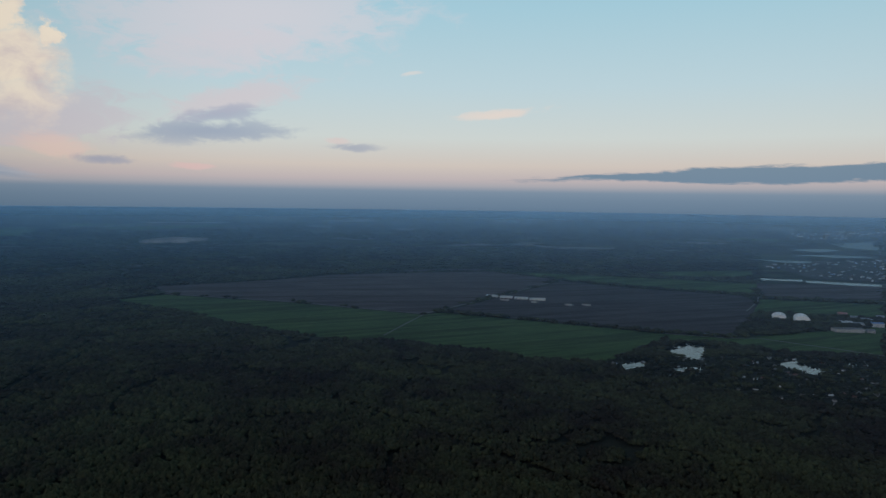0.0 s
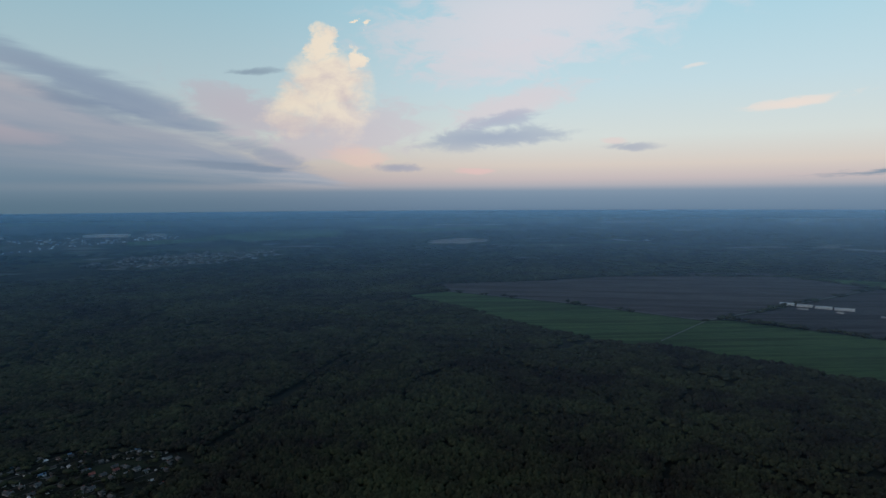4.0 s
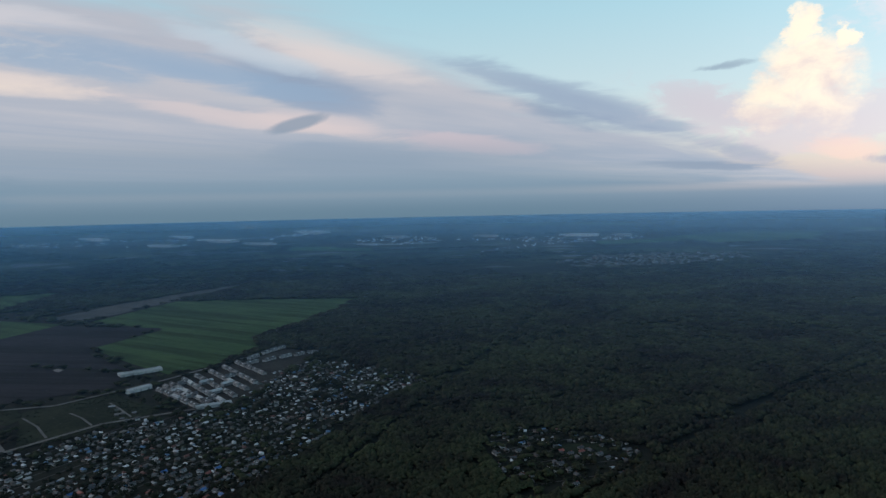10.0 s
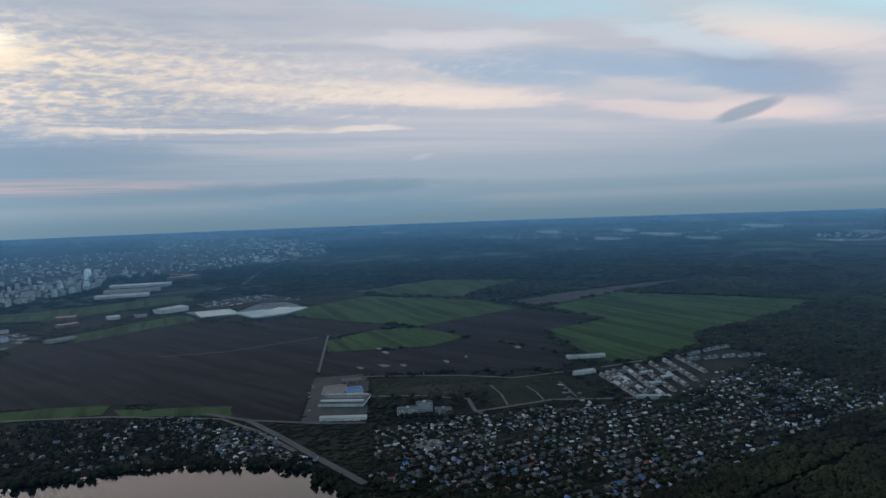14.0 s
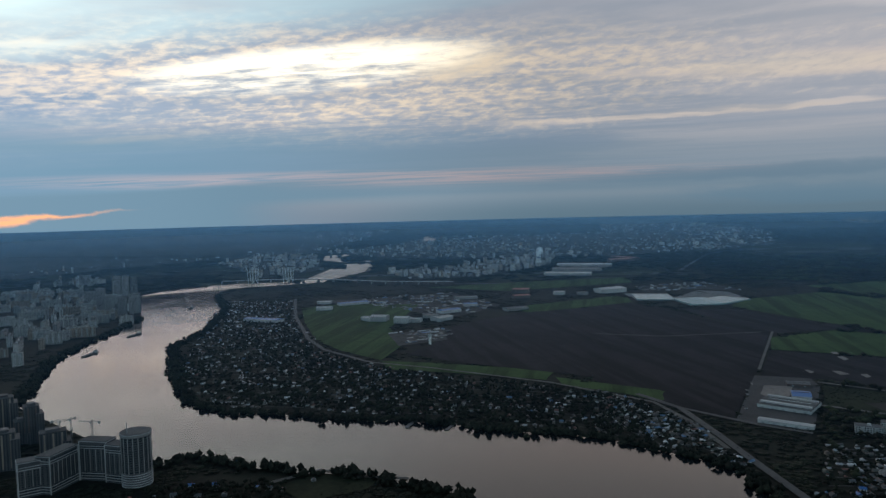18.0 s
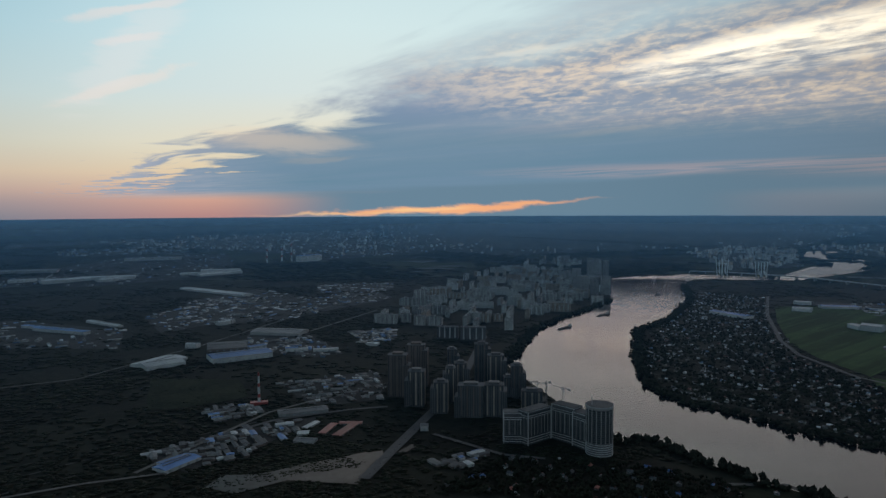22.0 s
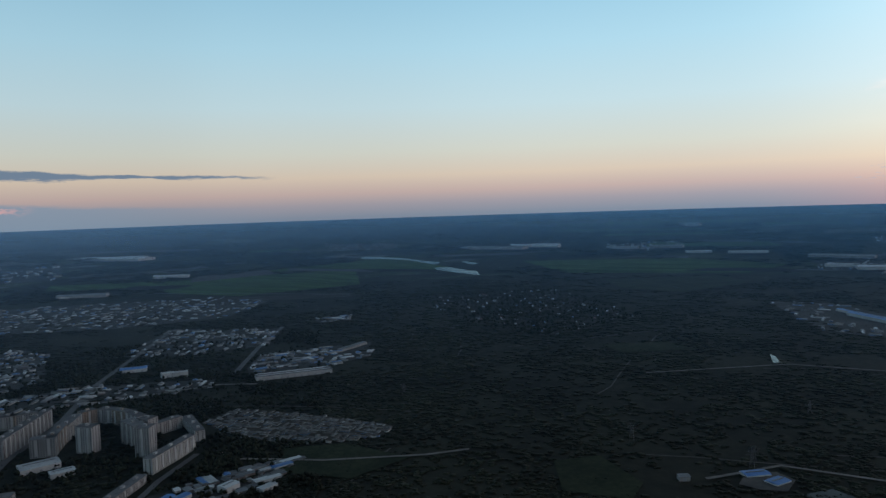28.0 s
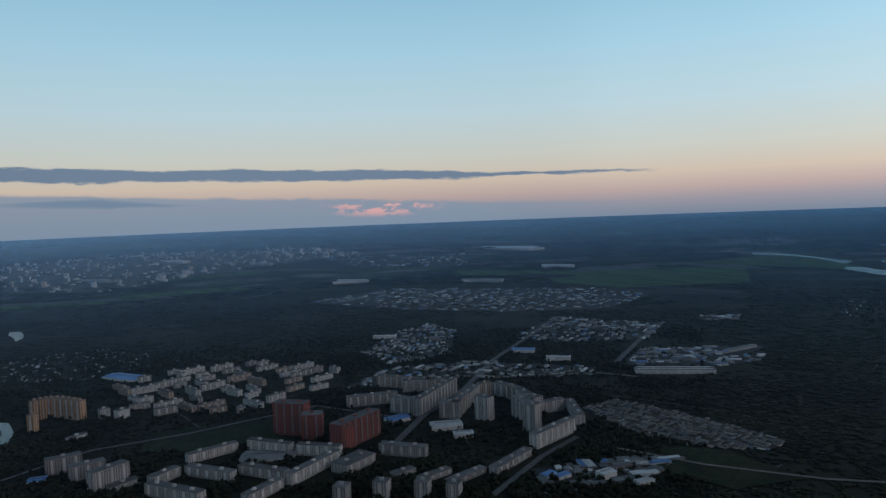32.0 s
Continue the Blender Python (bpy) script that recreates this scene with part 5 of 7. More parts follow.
def bridge(pts, w):
    """The bridge's deck on its piers."""
    ob = new("bridge")
    tagged(ob, "long grey road bridge over the river on piers", "bridge")
    line_ = strip(pts, w)
    n = len(line_)
    fx, fy, fz, s = fold([p[0] for p in line_], [p[1] for p in line_])
    v = [(a, b, c + 14 * k) for a, b, c, k in zip(fx, fy, fz, s)] + [(a, b, c + 11.5 * k) for a, b, c, k in zip(fx, fy, fz, s)]
    h = n // 2
    f = []
    for i in range(h - 1):
        j = n - 1 - i
        f += [(i, i + 1, j - 1, j), (n + i, n + i + 1, i + 1, i), (j, j - 1, n + j - 1, n + j), (n + j, n + j - 1, n + i + 1, n + i)]
    part("deck", mesh_of("deck", v, f, M["concrete"]), ob)
    me = boxes("pier", [(-1.5, -9, 0, 1.5, 9, 12)], M["concrete"])
    for (x0, y0), (x1, y1) in zip(pts, pts[1:]):
        m = max(1, int(math.hypot(x1 - x0, y1 - y0) / 70))
        for i in range(m):
            px, py, pz, ps = fold(x0 + (x1 - x0) * i / m, y0 + (y1 - y0) * i / m)
            p = part("pier", me, ob)
            p.matrix_local = pose(float(px), float(py), float(pz), 0, 0, math.degrees(math.atan2(y1 - y0, x1 - x0))) @ Matrix.Scale(float(ps), 4)


def barge(x, y, turn):
    """A long flat river barge with its wheelhouse aft."""
    ob = thing("barge", x, y, turn, "long dark flat river barge with a wheelhouse", "barge", "river barges")
    L, w = (72, 11) if turn != 20 else (30, 9)
    out = [(-L / 2, -w / 2 * 0.8), (L / 2 - 8, -w / 2), (L / 2, 0), (L / 2 - 8, w / 2), (-L / 2, w / 2 * 0.8)]
    v = [(a, b, z) for z in (0.6, 3.4) for a, b in out]
    f = [(i, (i + 1) % 5, 5 + (i + 1) % 5, 5 + i) for i in range(5)] + [(5, 6, 7, 8, 9)]
    part("hull", mesh_of("hull", v, f, WALL["dark"]), ob)
    part("hatch", boxes("hatch", [(-L * 0.28, -w * 0.36, 3.4, L * 0.36, w * 0.36, 5.0)], ROOF["grey"]), ob)
    house = part("wheelhouse", boxes("wheelhouse", [(-L * 0.46, -w * 0.33, 3.4, -L * 0.34, w * 0.33, 8.5)], WALL["white"]), ob)
    part("funnel", boxes("funnel", [(-L * 0.44, -1, 8.5, -L * 0.41, 1, 11)], WALL["dark"]), house)


def pier(pts, w):
    ob = new("jetty")
    tagged(ob, "dark wooden jetty at the village shore", "jetty", "jetties")
    (x0, y0), (x1, y1) = pts[0], pts[-1]
    L = math.hypot(x1 - x0, y1 - y0)
    ob.matrix_world = pose((x0 + x1) / 2, (y0 + y1) / 2, 0, 0, 0, math.degrees(math.atan2(y1 - y0, x1 - x0)))
    part("deck", boxes("deck", [(-L / 2, -w / 2, 2.4, L / 2, w / 2, 2.9)], WALL["dark"]), ob)
    me = boxes("post", [(-0.3, -0.3, 0, 0.3, 0.3, 2.5)], M["trunk"])
    for i in range(6):
        for s in (-1, 1):
            part("post", me, ob, at=(-L / 2 + (i + 0.5) * L / 6, s * w * 0.4, 0))


def terrace(x, y, rot, L, D, h):
    """A terrace of town houses: walls, one ridge roof, window rows and a dormer to each house."""
    L, D = max(12.0, round(L)), 10.0
    ob = thing("terraced_houses", x, y, rot, "row of new terraced houses with pitched roofs", "terraced houses", "terraced rows")
    TAKEN.append((x, y, 14))
    part("wall", boxes("wall", [(-L / 2, -D / 2, 0, L / 2, D / 2, 6.0)], WALL["grey"]), ob)
    v, f = [], []
    gable(v, f, L, D, 6.0, 9.2, 0.5)
    roof = part("roof", mesh_of("roof", v, f, ROOF[("dark", "grey", "dark", "grey", "white")[int(abs(x + y)) % 5]]), ob)
    glaze(ob, cached(("tr", L), lambda: panes(L, D, 2, 2.8, 3.4, 1.6, 1.4, 1.0, False)))
    me = cached("dormer", lambda: boxes("dormer", [(-1.2, -4.4, 6.4, 1.2, -1.0, 8.6)], WALL["white"]))
    n = max(1, int(L / 14))
    for i in range(n):
        part("dormer", me, roof, at=(-L / 2 + (i + 0.5) * L / n, 0, 0))


# ---- scattering within outlines ----
def scatter(poly, n, rnd, gap):
    """Up to n places within an outline, at least gap metres apart."""
    xs, ys = [p[0] for p in poly], [p[1] for p in poly]
    res, cells = [], set()
    for _ in range(n * 30):
        x, y = rnd.uniform(min(xs), max(xs)), rnd.uniform(min(ys), max(ys))
        key = (int(x / gap), int(y / gap))
        if key in cells or not inside(x, y, poly):
            continue
        cells.add(key)
        res.append((x, y))
        if len(res) == n:
            break
    return res


HOUSES, SHEDS, GARAGES, CITY, TOWN, VILLAGES, SPARSE = [], [], [], [], [], [], []


def bearing(poly):
    (x0, y0), (x1, y1) = poly[0], poly[1]
    return math.degrees(math.atan2(y1 - y0, x1 - x0))


def village(poly, n):
    """Houses on garden plots: along parallel lanes where the place is dense, loose where it is not."""
    VILLAGES.append(poly)
    rnd = random.Random(len(VILLAGES))
    b = bearing(poly)
    if n < 60:
        for x, y in scatter(poly, n, rnd, 22.0):
            HOUSES.append((x, y, b + rnd.choice((0, 90)) + rnd.gauss(0, 7), rnd.uniform(6, 10), rnd.uniform(5, 7.5), rnd.uniform(3.4, 5.4)))
        return
    c, q = math.cos(radians(b)), math.sin(radians(b))
    ps = [(x * c + y * q, y * c - x * q) for x, y in poly]
    spots, lanes = [], []
    v = min(p[1] for p in ps) + 8
    while v < max(p[1] for p in ps):
        u, run = min(p[0] for p in ps), []
        bend = rnd.uniform(0, 6)
        while u < max(p[0] for p in ps):
            w = v + 5 * math.sin(u / 130 + bend)
            x, y = u * c - w * q, u * q + w * c
            if inside(x, y, poly):
                run.append((x, y))
                for side in (-1, 1):
                    k = w + side * rnd.uniform(7, 12)
                    spots.append((u * c - k * q + rnd.uniform(-2, 2), u * q + k * c + rnd.uniform(-2, 2)))
            u += rnd.uniform(13, 19)
        if len(run) > 3:
            lanes.append(strip(run, 2.6))
        v += rnd.uniform(29, 37)
    rnd.shuffle(spots)
    spots = [p for p in spots if noise.noise((p[0] * 0.011, p[1] * 0.011, 5.0)) + 0.6 * noise.noise((p[0] * 0.03, p[1] * 0.03, 8.0)) > -0.55]
    for x, y in spots[:n]:
        HOUSES.append((x, y, b + rnd.choice((0, 90)) + rnd.gauss(0, 6), rnd.uniform(4.5, 8.0) * rnd.choice((0.8, 1, 1, 1.25)), rnd.uniform(4.0, 6.0), rnd.uniform(2.6, 4.6)))
        if rnd.random() < 0.75:
            OUTHOUSES.append((x + rnd.uniform(-9, 9), y + rnd.uniform(-9, 9), b + rnd.choice((0, 90)) + rnd.gauss(0, 8), rnd.uniform(2.2, 5.5), rnd.uniform(2, 3.4), rnd.uniform(1.8, 2.6)))
    if lanes and math.hypot(*poly[0]) < 3000:
        lay("lane", lanes)


OUTHOUSES = []


def industry(poly, n):
    SPARSE.append(poly)
    rnd = random.Random(100 + len(SPARSE))
    b = bearing(poly)
    d = math.hypot(*poly[0])
    lay("works", [wavy(poly, 9.0)])
    k = max(1.0, d / 4500)
    for x, y in scatter(poly, int(n * 2.5), rnd, 15.0 * k):
        if taken(x, y, 8):
            continue
        SHEDS.append((x, y, b + rnd.choice((0, 0, 90)) + rnd.gauss(0, 3), k * rnd.choice((7, 9, 13, 16, 24, 34)) * rnd.uniform(0.7, 1.1), k * rnd.uniform(5, 11), rnd.uniform(2.6, 5.0) * (1 if d < 3300 else 2.0 * k)))


def garages(poly, n):
    SPARSE.append(poly)
    rnd = random.Random(7)
    for x, y in scatter(poly, n, rnd, 9.0):
        GARAGES.append((x, y, 25 + rnd.choice((0, 90)) + rnd.gauss(0, 3), rnd.uniform(7, 18), 4.5, 2.6))


def city(poly, n):
    SPARSE.append(poly)
    rnd = random.Random(200 + len(SPARSE))
    lay("grey", [wavy(poly, 60.0)], "grey streets and yards of the distant city")
    for x, y in scatter(poly, int(n * 5.5), rnd, 32.0):
        dd = math.hypot(x, y)
        k = max(1.0, dd / 11000)
        CITY.append((x, y, rnd.choice((20, 110, 65)) + rnd.gauss(0, 6), k * rnd.choice((14, 20, 30, 48)) * rnd.uniform(0.8, 1.1), k * rnd.uniform(9, 14), k * rnd.choice((8, 10, 14, 16, 18, 24, 36))))


def fartown(poly, n):
    SPARSE.append(poly)
    rnd = random.Random(300 + len(SPARSE))
    for x, y in scatter(poly, n * 3, rnd, 30.0):
        TOWN.append((x, y, rnd.uniform(0, 180), rnd.uniform(12, 34), rnd.uniform(9, 14), rnd.choice((6, 7, 9, 14))))


def estate(poly, n):
    SPARSE.append(poly)
    rnd = random.Random(400 + len(SPARSE))
    for x, y in scatter(poly, int(n * 2.6), rnd, 38.0):
        if not taken(x, y, 9):
            block(x, y, 62 + rnd.choice((0, 90)) + rnd.gauss(0, 3), rnd.choice((26, 44, 58, 70)), 12, rnd.choice((14, 20, 26, 26, 26, 29)), rnd.choice(("panel", "panel", "grey", "white", "white", "beige")), "riverside housing estate")


def midblocks(poly, n):
    SPARSE.append(poly)
    rnd = random.Random(9)
    for x, y in scatter(poly, 84, rnd, 38.0):
        if not taken(x, y, 12):
            block(x, y, -58 + rnd.choice((0, 0, 90)) + rnd.gauss(0, 4), rnd.choice((26, 40, 52)), 10, rnd.choice((9, 9, 12, 12)), rnd.choice(("panel", "panel", "grey", "beige", "white")), "low housing estate")


shed(179, 2489, -15, 41, 26, 8, 'white')
shed(227, 2465, -13, 44, 26, 8, 'white')
shed(277, 2442, -12, 47, 26, 8, 'white')
shed(331, 2420, -9, 54, 26, 8, 'white')
shed(419, 2303, -27, 23, 12, 6, 'grey')
shed(478, 2308, -21, 28, 12, 6, 'grey')
shed(313, 2356, -33, 21, 12, 6, 'grey')
shed(216, 2401, -21, 30, 12, 6, 'grey')
hangar(1008, 2082, -23, 42, 60, 18)
hangar(1058, 2048, -21, 44, 60, 20)
shed(1100, 1886, -2, 75, 30, 12, 'grey')
shed(1243, 2165, -21, 25, 30, 11, 'red')
shed(1243, 2103, -22, 22, 30, 10, 'grey')
shed(1233, 1972, -14, 28, 30, 14, 'blue')
shed(1257, 2065, -14, 30, 30, 10, 'grey')
shed(1167, 2011, -14, 29, 30, 10, 'white')
shed(1187, 1986, -16, 26, 30, 10, 'grey')
shed(1327, 2109, -25, 20, 30, 12, 'grey')
shed(1159, 1881, -20, 20, 30, 9, 'grey')
shed(-1260, -271, 88, 82, 70, 8, 'stripe')
shed(-1146, -251, 92, 78, 14, 8, 'white')
shed(-1330, -267, 106, 30, 40, 8, 'blue')
shed(-1413, -289, 108, 39, 25, 7, 'dark')
shed(-1602, 213, 99, 86, 22, 8, 'white')
shed(-1445, 188, 119, 50, 14, 8, 'white')
shed(-1247, 282, 87, 60, 14, 7, 'white')
terrace(-1407, 222, 12, 28, 11, 6)
terrace(-1372, 230, 12, 28, 11, 6)
terrace(-1336, 237, 12, 28, 11, 6)
terrace(-1300, 245, 12, 28, 11, 6)
terrace(-1265, 253, 12, 28, 11, 6)
terrace(-1437, 250, 9, 26, 11, 6)
terrace(-1403, 255, 9, 26, 11, 6)
terrace(-1369, 260, 9, 26, 11, 6)
terrace(-1335, 265, 9, 26, 11, 6)
terrace(-1300, 271, 9, 26, 11, 6)
terrace(-1266, 276, 9, 26, 11, 6)
terrace(-1463, 278, 6, 25, 11, 6)
terrace(-1430, 281, 6, 25, 11, 6)
terrace(-1398, 285, 6, 25, 11, 6)
terrace(-1365, 288, 6, 25, 11, 6)
terrace(-1333, 292, 6, 25, 11, 6)
terrace(-1301, 295, 6, 25, 11, 6)
terrace(-1268, 299, 6, 25, 11, 6)
terrace(-1484, 307, 6, 24, 11, 6)
terrace(-1452, 310, 6, 24, 11, 6)
terrace(-1421, 314, 6, 24, 11, 6)
terrace(-1389, 317, 6, 24, 11, 6)
terrace(-1357, 320, 6, 24, 11, 6)
terrace(-1326, 324, 6, 24, 11, 6)
terrace(-1294, 327, 6, 24, 11, 6)
terrace(-1503, 340, 6, 26, 11, 6)
terrace(-1469, 344, 6, 26, 11, 6)
terrace(-1434, 347, 6, 26, 11, 6)
terrace(-1400, 351, 6, 26, 11, 6)
terrace(-1366, 355, 6, 26, 11, 6)
terrace(-1332, 359, 6, 26, 11, 6)
terrace(-1531, 375, 5, 24, 11, 6)
terrace(-1499, 378, 5, 24, 11, 6)
terrace(-1466, 380, 5, 24, 11, 6)
terrace(-1434, 383, 5, 24, 11, 6)
terrace(-1402, 386, 5, 24, 11, 6)
terrace(-1370, 388, 5, 24, 11, 6)
terrace(-1560, 410, 7, 24, 11, 6)
terrace(-1529, 414, 7, 24, 11, 6)
terrace(-1498, 418, 7, 24, 11, 6)
terrace(-1467, 422, 7, 24, 11, 6)
terrace(-1436, 425, 7, 24, 11, 6)
terrace(-1427, 236, 11, 23, 11, 6)
terrace(-1397, 242, 11, 23, 11, 6)
terrace(-1368, 248, 11, 23, 11, 6)
terrace(-1338, 254, 11, 23, 11, 6)
terrace(-1385, 246, 98, 18, 11, 6)
terrace(-1337, 262, 109, 24, 11, 6)
terrace(-1442, 271, 103, 25, 11, 6)
terrace(-1423, 309, 110, 27, 11, 6)
terrace(-1335, 306, 109, 25, 11, 6)
terrace(-1285, 278, 93, 21, 11, 6)
terrace(-1447, 361, 117, 24, 11, 6)
terrace(-1384, 340, 113, 24, 11, 6)
terrace(-1547, 436, 118, 34, 11, 6)
terrace(-1555, 478, 118, 34, 11, 6)
terrace(-1566, 520, 115, 30, 11, 6)
terrace(-1569, 554, 119, 28, 11, 6)
terrace(-1569, 587, 50, 25, 11, 6)
terrace(-1604, 456, 130, 36, 11, 6)
terrace(-1639, 496, 124, 21, 11, 6)
terrace(-1655, 519, 124, 21, 11, 6)
terrace(-1669, 544, 121, 22, 11, 6)
block(-1170, -145, 102, 36, 16, 13, 'white')
block(-1193, -119, 97, 28, 16, 15, 'white')
block(-1175, -85, 97, 28, 14, 9, 'grey')
greenhouse(-2506, -1004, 121, 132, 150, 9)
greenhouse(-2463, -825, 132, 116, 170, 9)
greenhouse(-2531, -763, 166, 162, 120, 10)
shed(-2638, -1238, 154, 112, 60, 14, 'white')
shed(-4286, -1900, 73, 203, 50, 16, 'red')
shed(-3643, -1737, 131, 73, 40, 14, 'grey')
shed(-1676, -1870, 130, 55, 40, 14, 'white')
shed(-1789, -1996, 130, 52, 30, 13, 'white')
shed(-1591, -1521, 118, 51, 40, 21, 'white')
shed(-1603, -1439, 116, 43, 40, 21, 'white')
shed(-1635, -1411, 113, 36, 30, 14, 'white')
shed(-1727, -1426, 131, 53, 40, 14, 'grey')
shed(-1701, -1361, 176, 63, 40, 14, 'white')
shed(-1844, -1445, 161, 76, 40, 13, 'blue')
shed(-1577, -1556, 81, 46, 30, 14, 'white')
shed(-2006, -1473, 130, 48, 35, 12, 'blue')
shed(-2162, -1609, 141, 86, 30, 11, 'grey')
shed(-2411, -1513, 113, 65, 50, 22, 'red')
shed(-2274, -1429, 144, 65, 40, 15, 'red')
shed(-1997, -1278, 149, 79, 40, 11, 'grey')
shed(-2448, -1362, 129, 41, 40, 13, 'white')
shed(-2598, -1213, 147, 115, 50, 19, 'white')
shed(-2487, -1280, 129, 40, 30, 11, 'grey')
shed(-1831, -1886, 155, 112, 40, 11, 'blue')
shed(-3184, -1719, 113, 233, 90, 14, 'white')
shed(-3424, -1794, 112, 261, 80, 15, 'grey')
shed(-3694, -1887, 111, 308, 70, 16, 'white')
shed(-4088, -1834, 139, 166, 60, 20, 'red')
shed(-1398, -1851, 103, 133, 40, 11, 'blue')
tower(-256, -1162, 161, 28, 24, 61, 'beige')
tower(-285, -1296, 161, 34, 24, 77, 'brown')
tower(-237, -1231, 160, 34, 24, 75, 'brown')
tower(-286, -1112, 162, 23, 22, 50, 'beige')
tower(-318, -1168, 168, 14, 22, 59, 'beige')
tower(-349, -1212, 164, 21, 22, 58, 'beige')
tower(-359, -1309, 168, 18, 22, 62, 'dark')
tower(-328, -1079, 158, 41, 24, 51, 'dark')
tower(-365, -1072, 160, 31, 24, 51, 'beige')
tower(-411, -1284, 164, 25, 22, 76, 'dark')
tower(-423, -1232, 162, 30, 22, 62, 'beige')
tower(-439, -1165, 165, 20, 22, 58, 'dark')
tower(-425, -1171, 168, 15, 22, 37, 'dark')
tower(-435, -1082, 160, 34, 22, 32, 'beige')
striped_wing(-356, -941, 162, 36, 30, 44)
striped_wing(-381, -938, -155, 44, 28, 48)
striped_wing(-427, -927, 119, 35, 28, 52)
striped_wing(-441, -889, 110, 34, 28, 49)
block(-533, -2354, 171, 43, 30, 52, 'grey')
block(-612, -1952, 153, 26, 25, 28, 'white')
block(-660, -1811, 153, 22, 20, 31, 'white')
block(-468, -1743, 154, 54, 20, 28, 'dark')
block(-524, -1703, 160, 64, 20, 32, 'dark')
block(-1495, -2992, 152, 35, 24, 94, 'grey')
block(-1537, -2999, 152, 30, 24, 90, 'grey')
block(-1579, -3007, 152, 30, 24, 82, 'grey')
block(-1217, -2493, 152, 36, 24, 63, 'grey')
block(-1244, -2458, 152, 35, 24, 60, 'grey')
block(-1281, -2439, 152, 40, 24, 69, 'grey')
block(-1258, -2645, 152, 35, 24, 80, 'grey')
block(-1289, -2798, 152, 37, 24, 57, 'grey')
block(-353, -2014, 153, 68, 18, 26, 'grey')
block(-413, -2015, 153, 28, 18, 26, 'grey')
block(-443, -1959, 153, 32, 18, 26, 'grey')
block(-482, -1939, 153, 40, 18, 26, 'grey')
shed(217, -1629, -130, 104, 60, 8, 'white')
shed(177, -2949, 130, 401, 50, 8, 'white')
shed(241, -3769, -173, 304, 40, 13, 'white')
shed(48, -1637, -163, 133, 60, 14, 'blue')
shed(81, -1772, -177, 92, 90, 8, 'dark')
shed(-48, -1931, 154, 137, 70, 10, 'grey')
shed(-69, -1684, 177, 29, 20, 11, 'blue')
shed(-94, -1683, -177, 24, 20, 8, 'white')
shed(-147, -1662, 178, 58, 15, 8, 'white')
shed(162, -1792, 154, 30, 20, 13, 'white')
shed(93, -2149, 153, 33, 20, 14, 'white')
shed(12, -1746, -152, 44, 20, 8, 'blue')
shed(-96, -1068, -117, 50, 12, 3, 'red')
shed(-123, -1058, -123, 68, 14, 3, 'red')
shed(-133, -1087, 163, 36, 12, 3, 'red')
shed(-58, -1056, 171, 17, 14, 4, 'white')
shed(-72, -1094, -127, 36, 10, 3, 'white')
shed(112, -979, -140, 44, 26, 6, 'blue')
shed(-64, -1167, -174, 80, 25, 7, 'grey')
shed(-59, -1022, 155, 31, 16, 4, 'grey')
shed(-238, -1029, 167, 12, 16, 9, 'grey')
shed(2040, -4221, -147, 155, 40, 15, 'white')
shed(1760, -4291, -153, 224, 40, 15, 'white')
shed(210, -1604, -152, 83, 60, 10, 'white')
shed(531, -2115, 144, 190, 25, 11, 'blue')
shed(580, -2176, 143, 188, 20, 9, 'blue')
shed(443, -2220, 130, 166, 20, 7, 'white')
shed(205, -3732, -149, 225, 60, 11, 'white')
shed(668, -3567, -139, 144, 60, 14, 'white')
shed(869, -3565, -155, 204, 70, 17, 'white')
shed(-301, -4503, -150, 155, 60, 45, 'blue')
shed(-265, -1701, -125, 18, 30, 7, 'white')
shed(107, -2125, -145, 36, 25, 13, 'white')
shed(343, -853, -127, 31, 18, 4, 'blue')
shed(314, -846, -105, 25, 18, 4, 'blue')
shed(111, -970, -133, 58, 26, 6, 'blue')
shed(401, -784, -133, 13, 10, 7, 'grey')
shed(3457, -4482, -152, 250, 50, 22, 'white')
block(1067, 297, -68, 45, 16, 21, 'grey')
block(1026, 257, -66, 44, 16, 21, 'grey')
block(990, 223, -46, 51, 16, 22, 'grey')
block(1058, 98, -62, 75, 13, 13, 'panel')
block(1051, 16, -127, 75, 13, 15, 'panel')
block(1009, -52, -118, 67, 13, 15, 'panel')
block(971, 94, -127, 77, 13, 13, 'panel')
block(951, 25, -128, 75, 13, 13, 'panel')
block(980, 153, -45, 43, 13, 13, 'panel')
block(909, 131, -130, 90, 14, 15, 'panel')
block(941, -40, -43, 101, 13, 14, 'panel')
block(882, 25, -44, 60, 13, 11, 'panel')
block(1128, -18, -117, 53, 24, 48, 'red')
block(1093, -48, -101, 32, 24, 37, 'red')
block(1027, -93, -138, 16, 22, 33, 'red')
block(1050, -110, -47, 92, 22, 39, 'red')
block(1172, -212, -131, 61, 14, 25, 'grey')
block(1208, -272, -38, 159, 14, 28, 'grey')
block(1251, -163, -88, 92, 14, 16, 'grey')
block(1346, -240, -130, 118, 14, 19, 'beige')
block(1314, -273, -101, 84, 14, 20, 'grey')
block(1120, -275, -122, 34, 15, 26, 'grey')
block(1139, -296, -30, 64, 15, 25, 'beige')
block(1195, -332, -34, 68, 15, 24, 'grey')
block(1232, -369, -84, 25, 15, 22, 'beige')
block(1218, -396, -148, 27, 15, 22, 'grey')
block(1189, -409, -163, 34, 15, 23, 'beige')
block(1149, -416, -176, 44, 15, 24, 'grey')
block(1073, -383, -176, 45, 18, 32, 'grey')
block(1009, -377, -141, 22, 20, 40, 'grey')
block(1080, -408, -157, 22, 20, 32, 'grey')
block(1089, -325, -146, 27, 18, 37, 'grey')
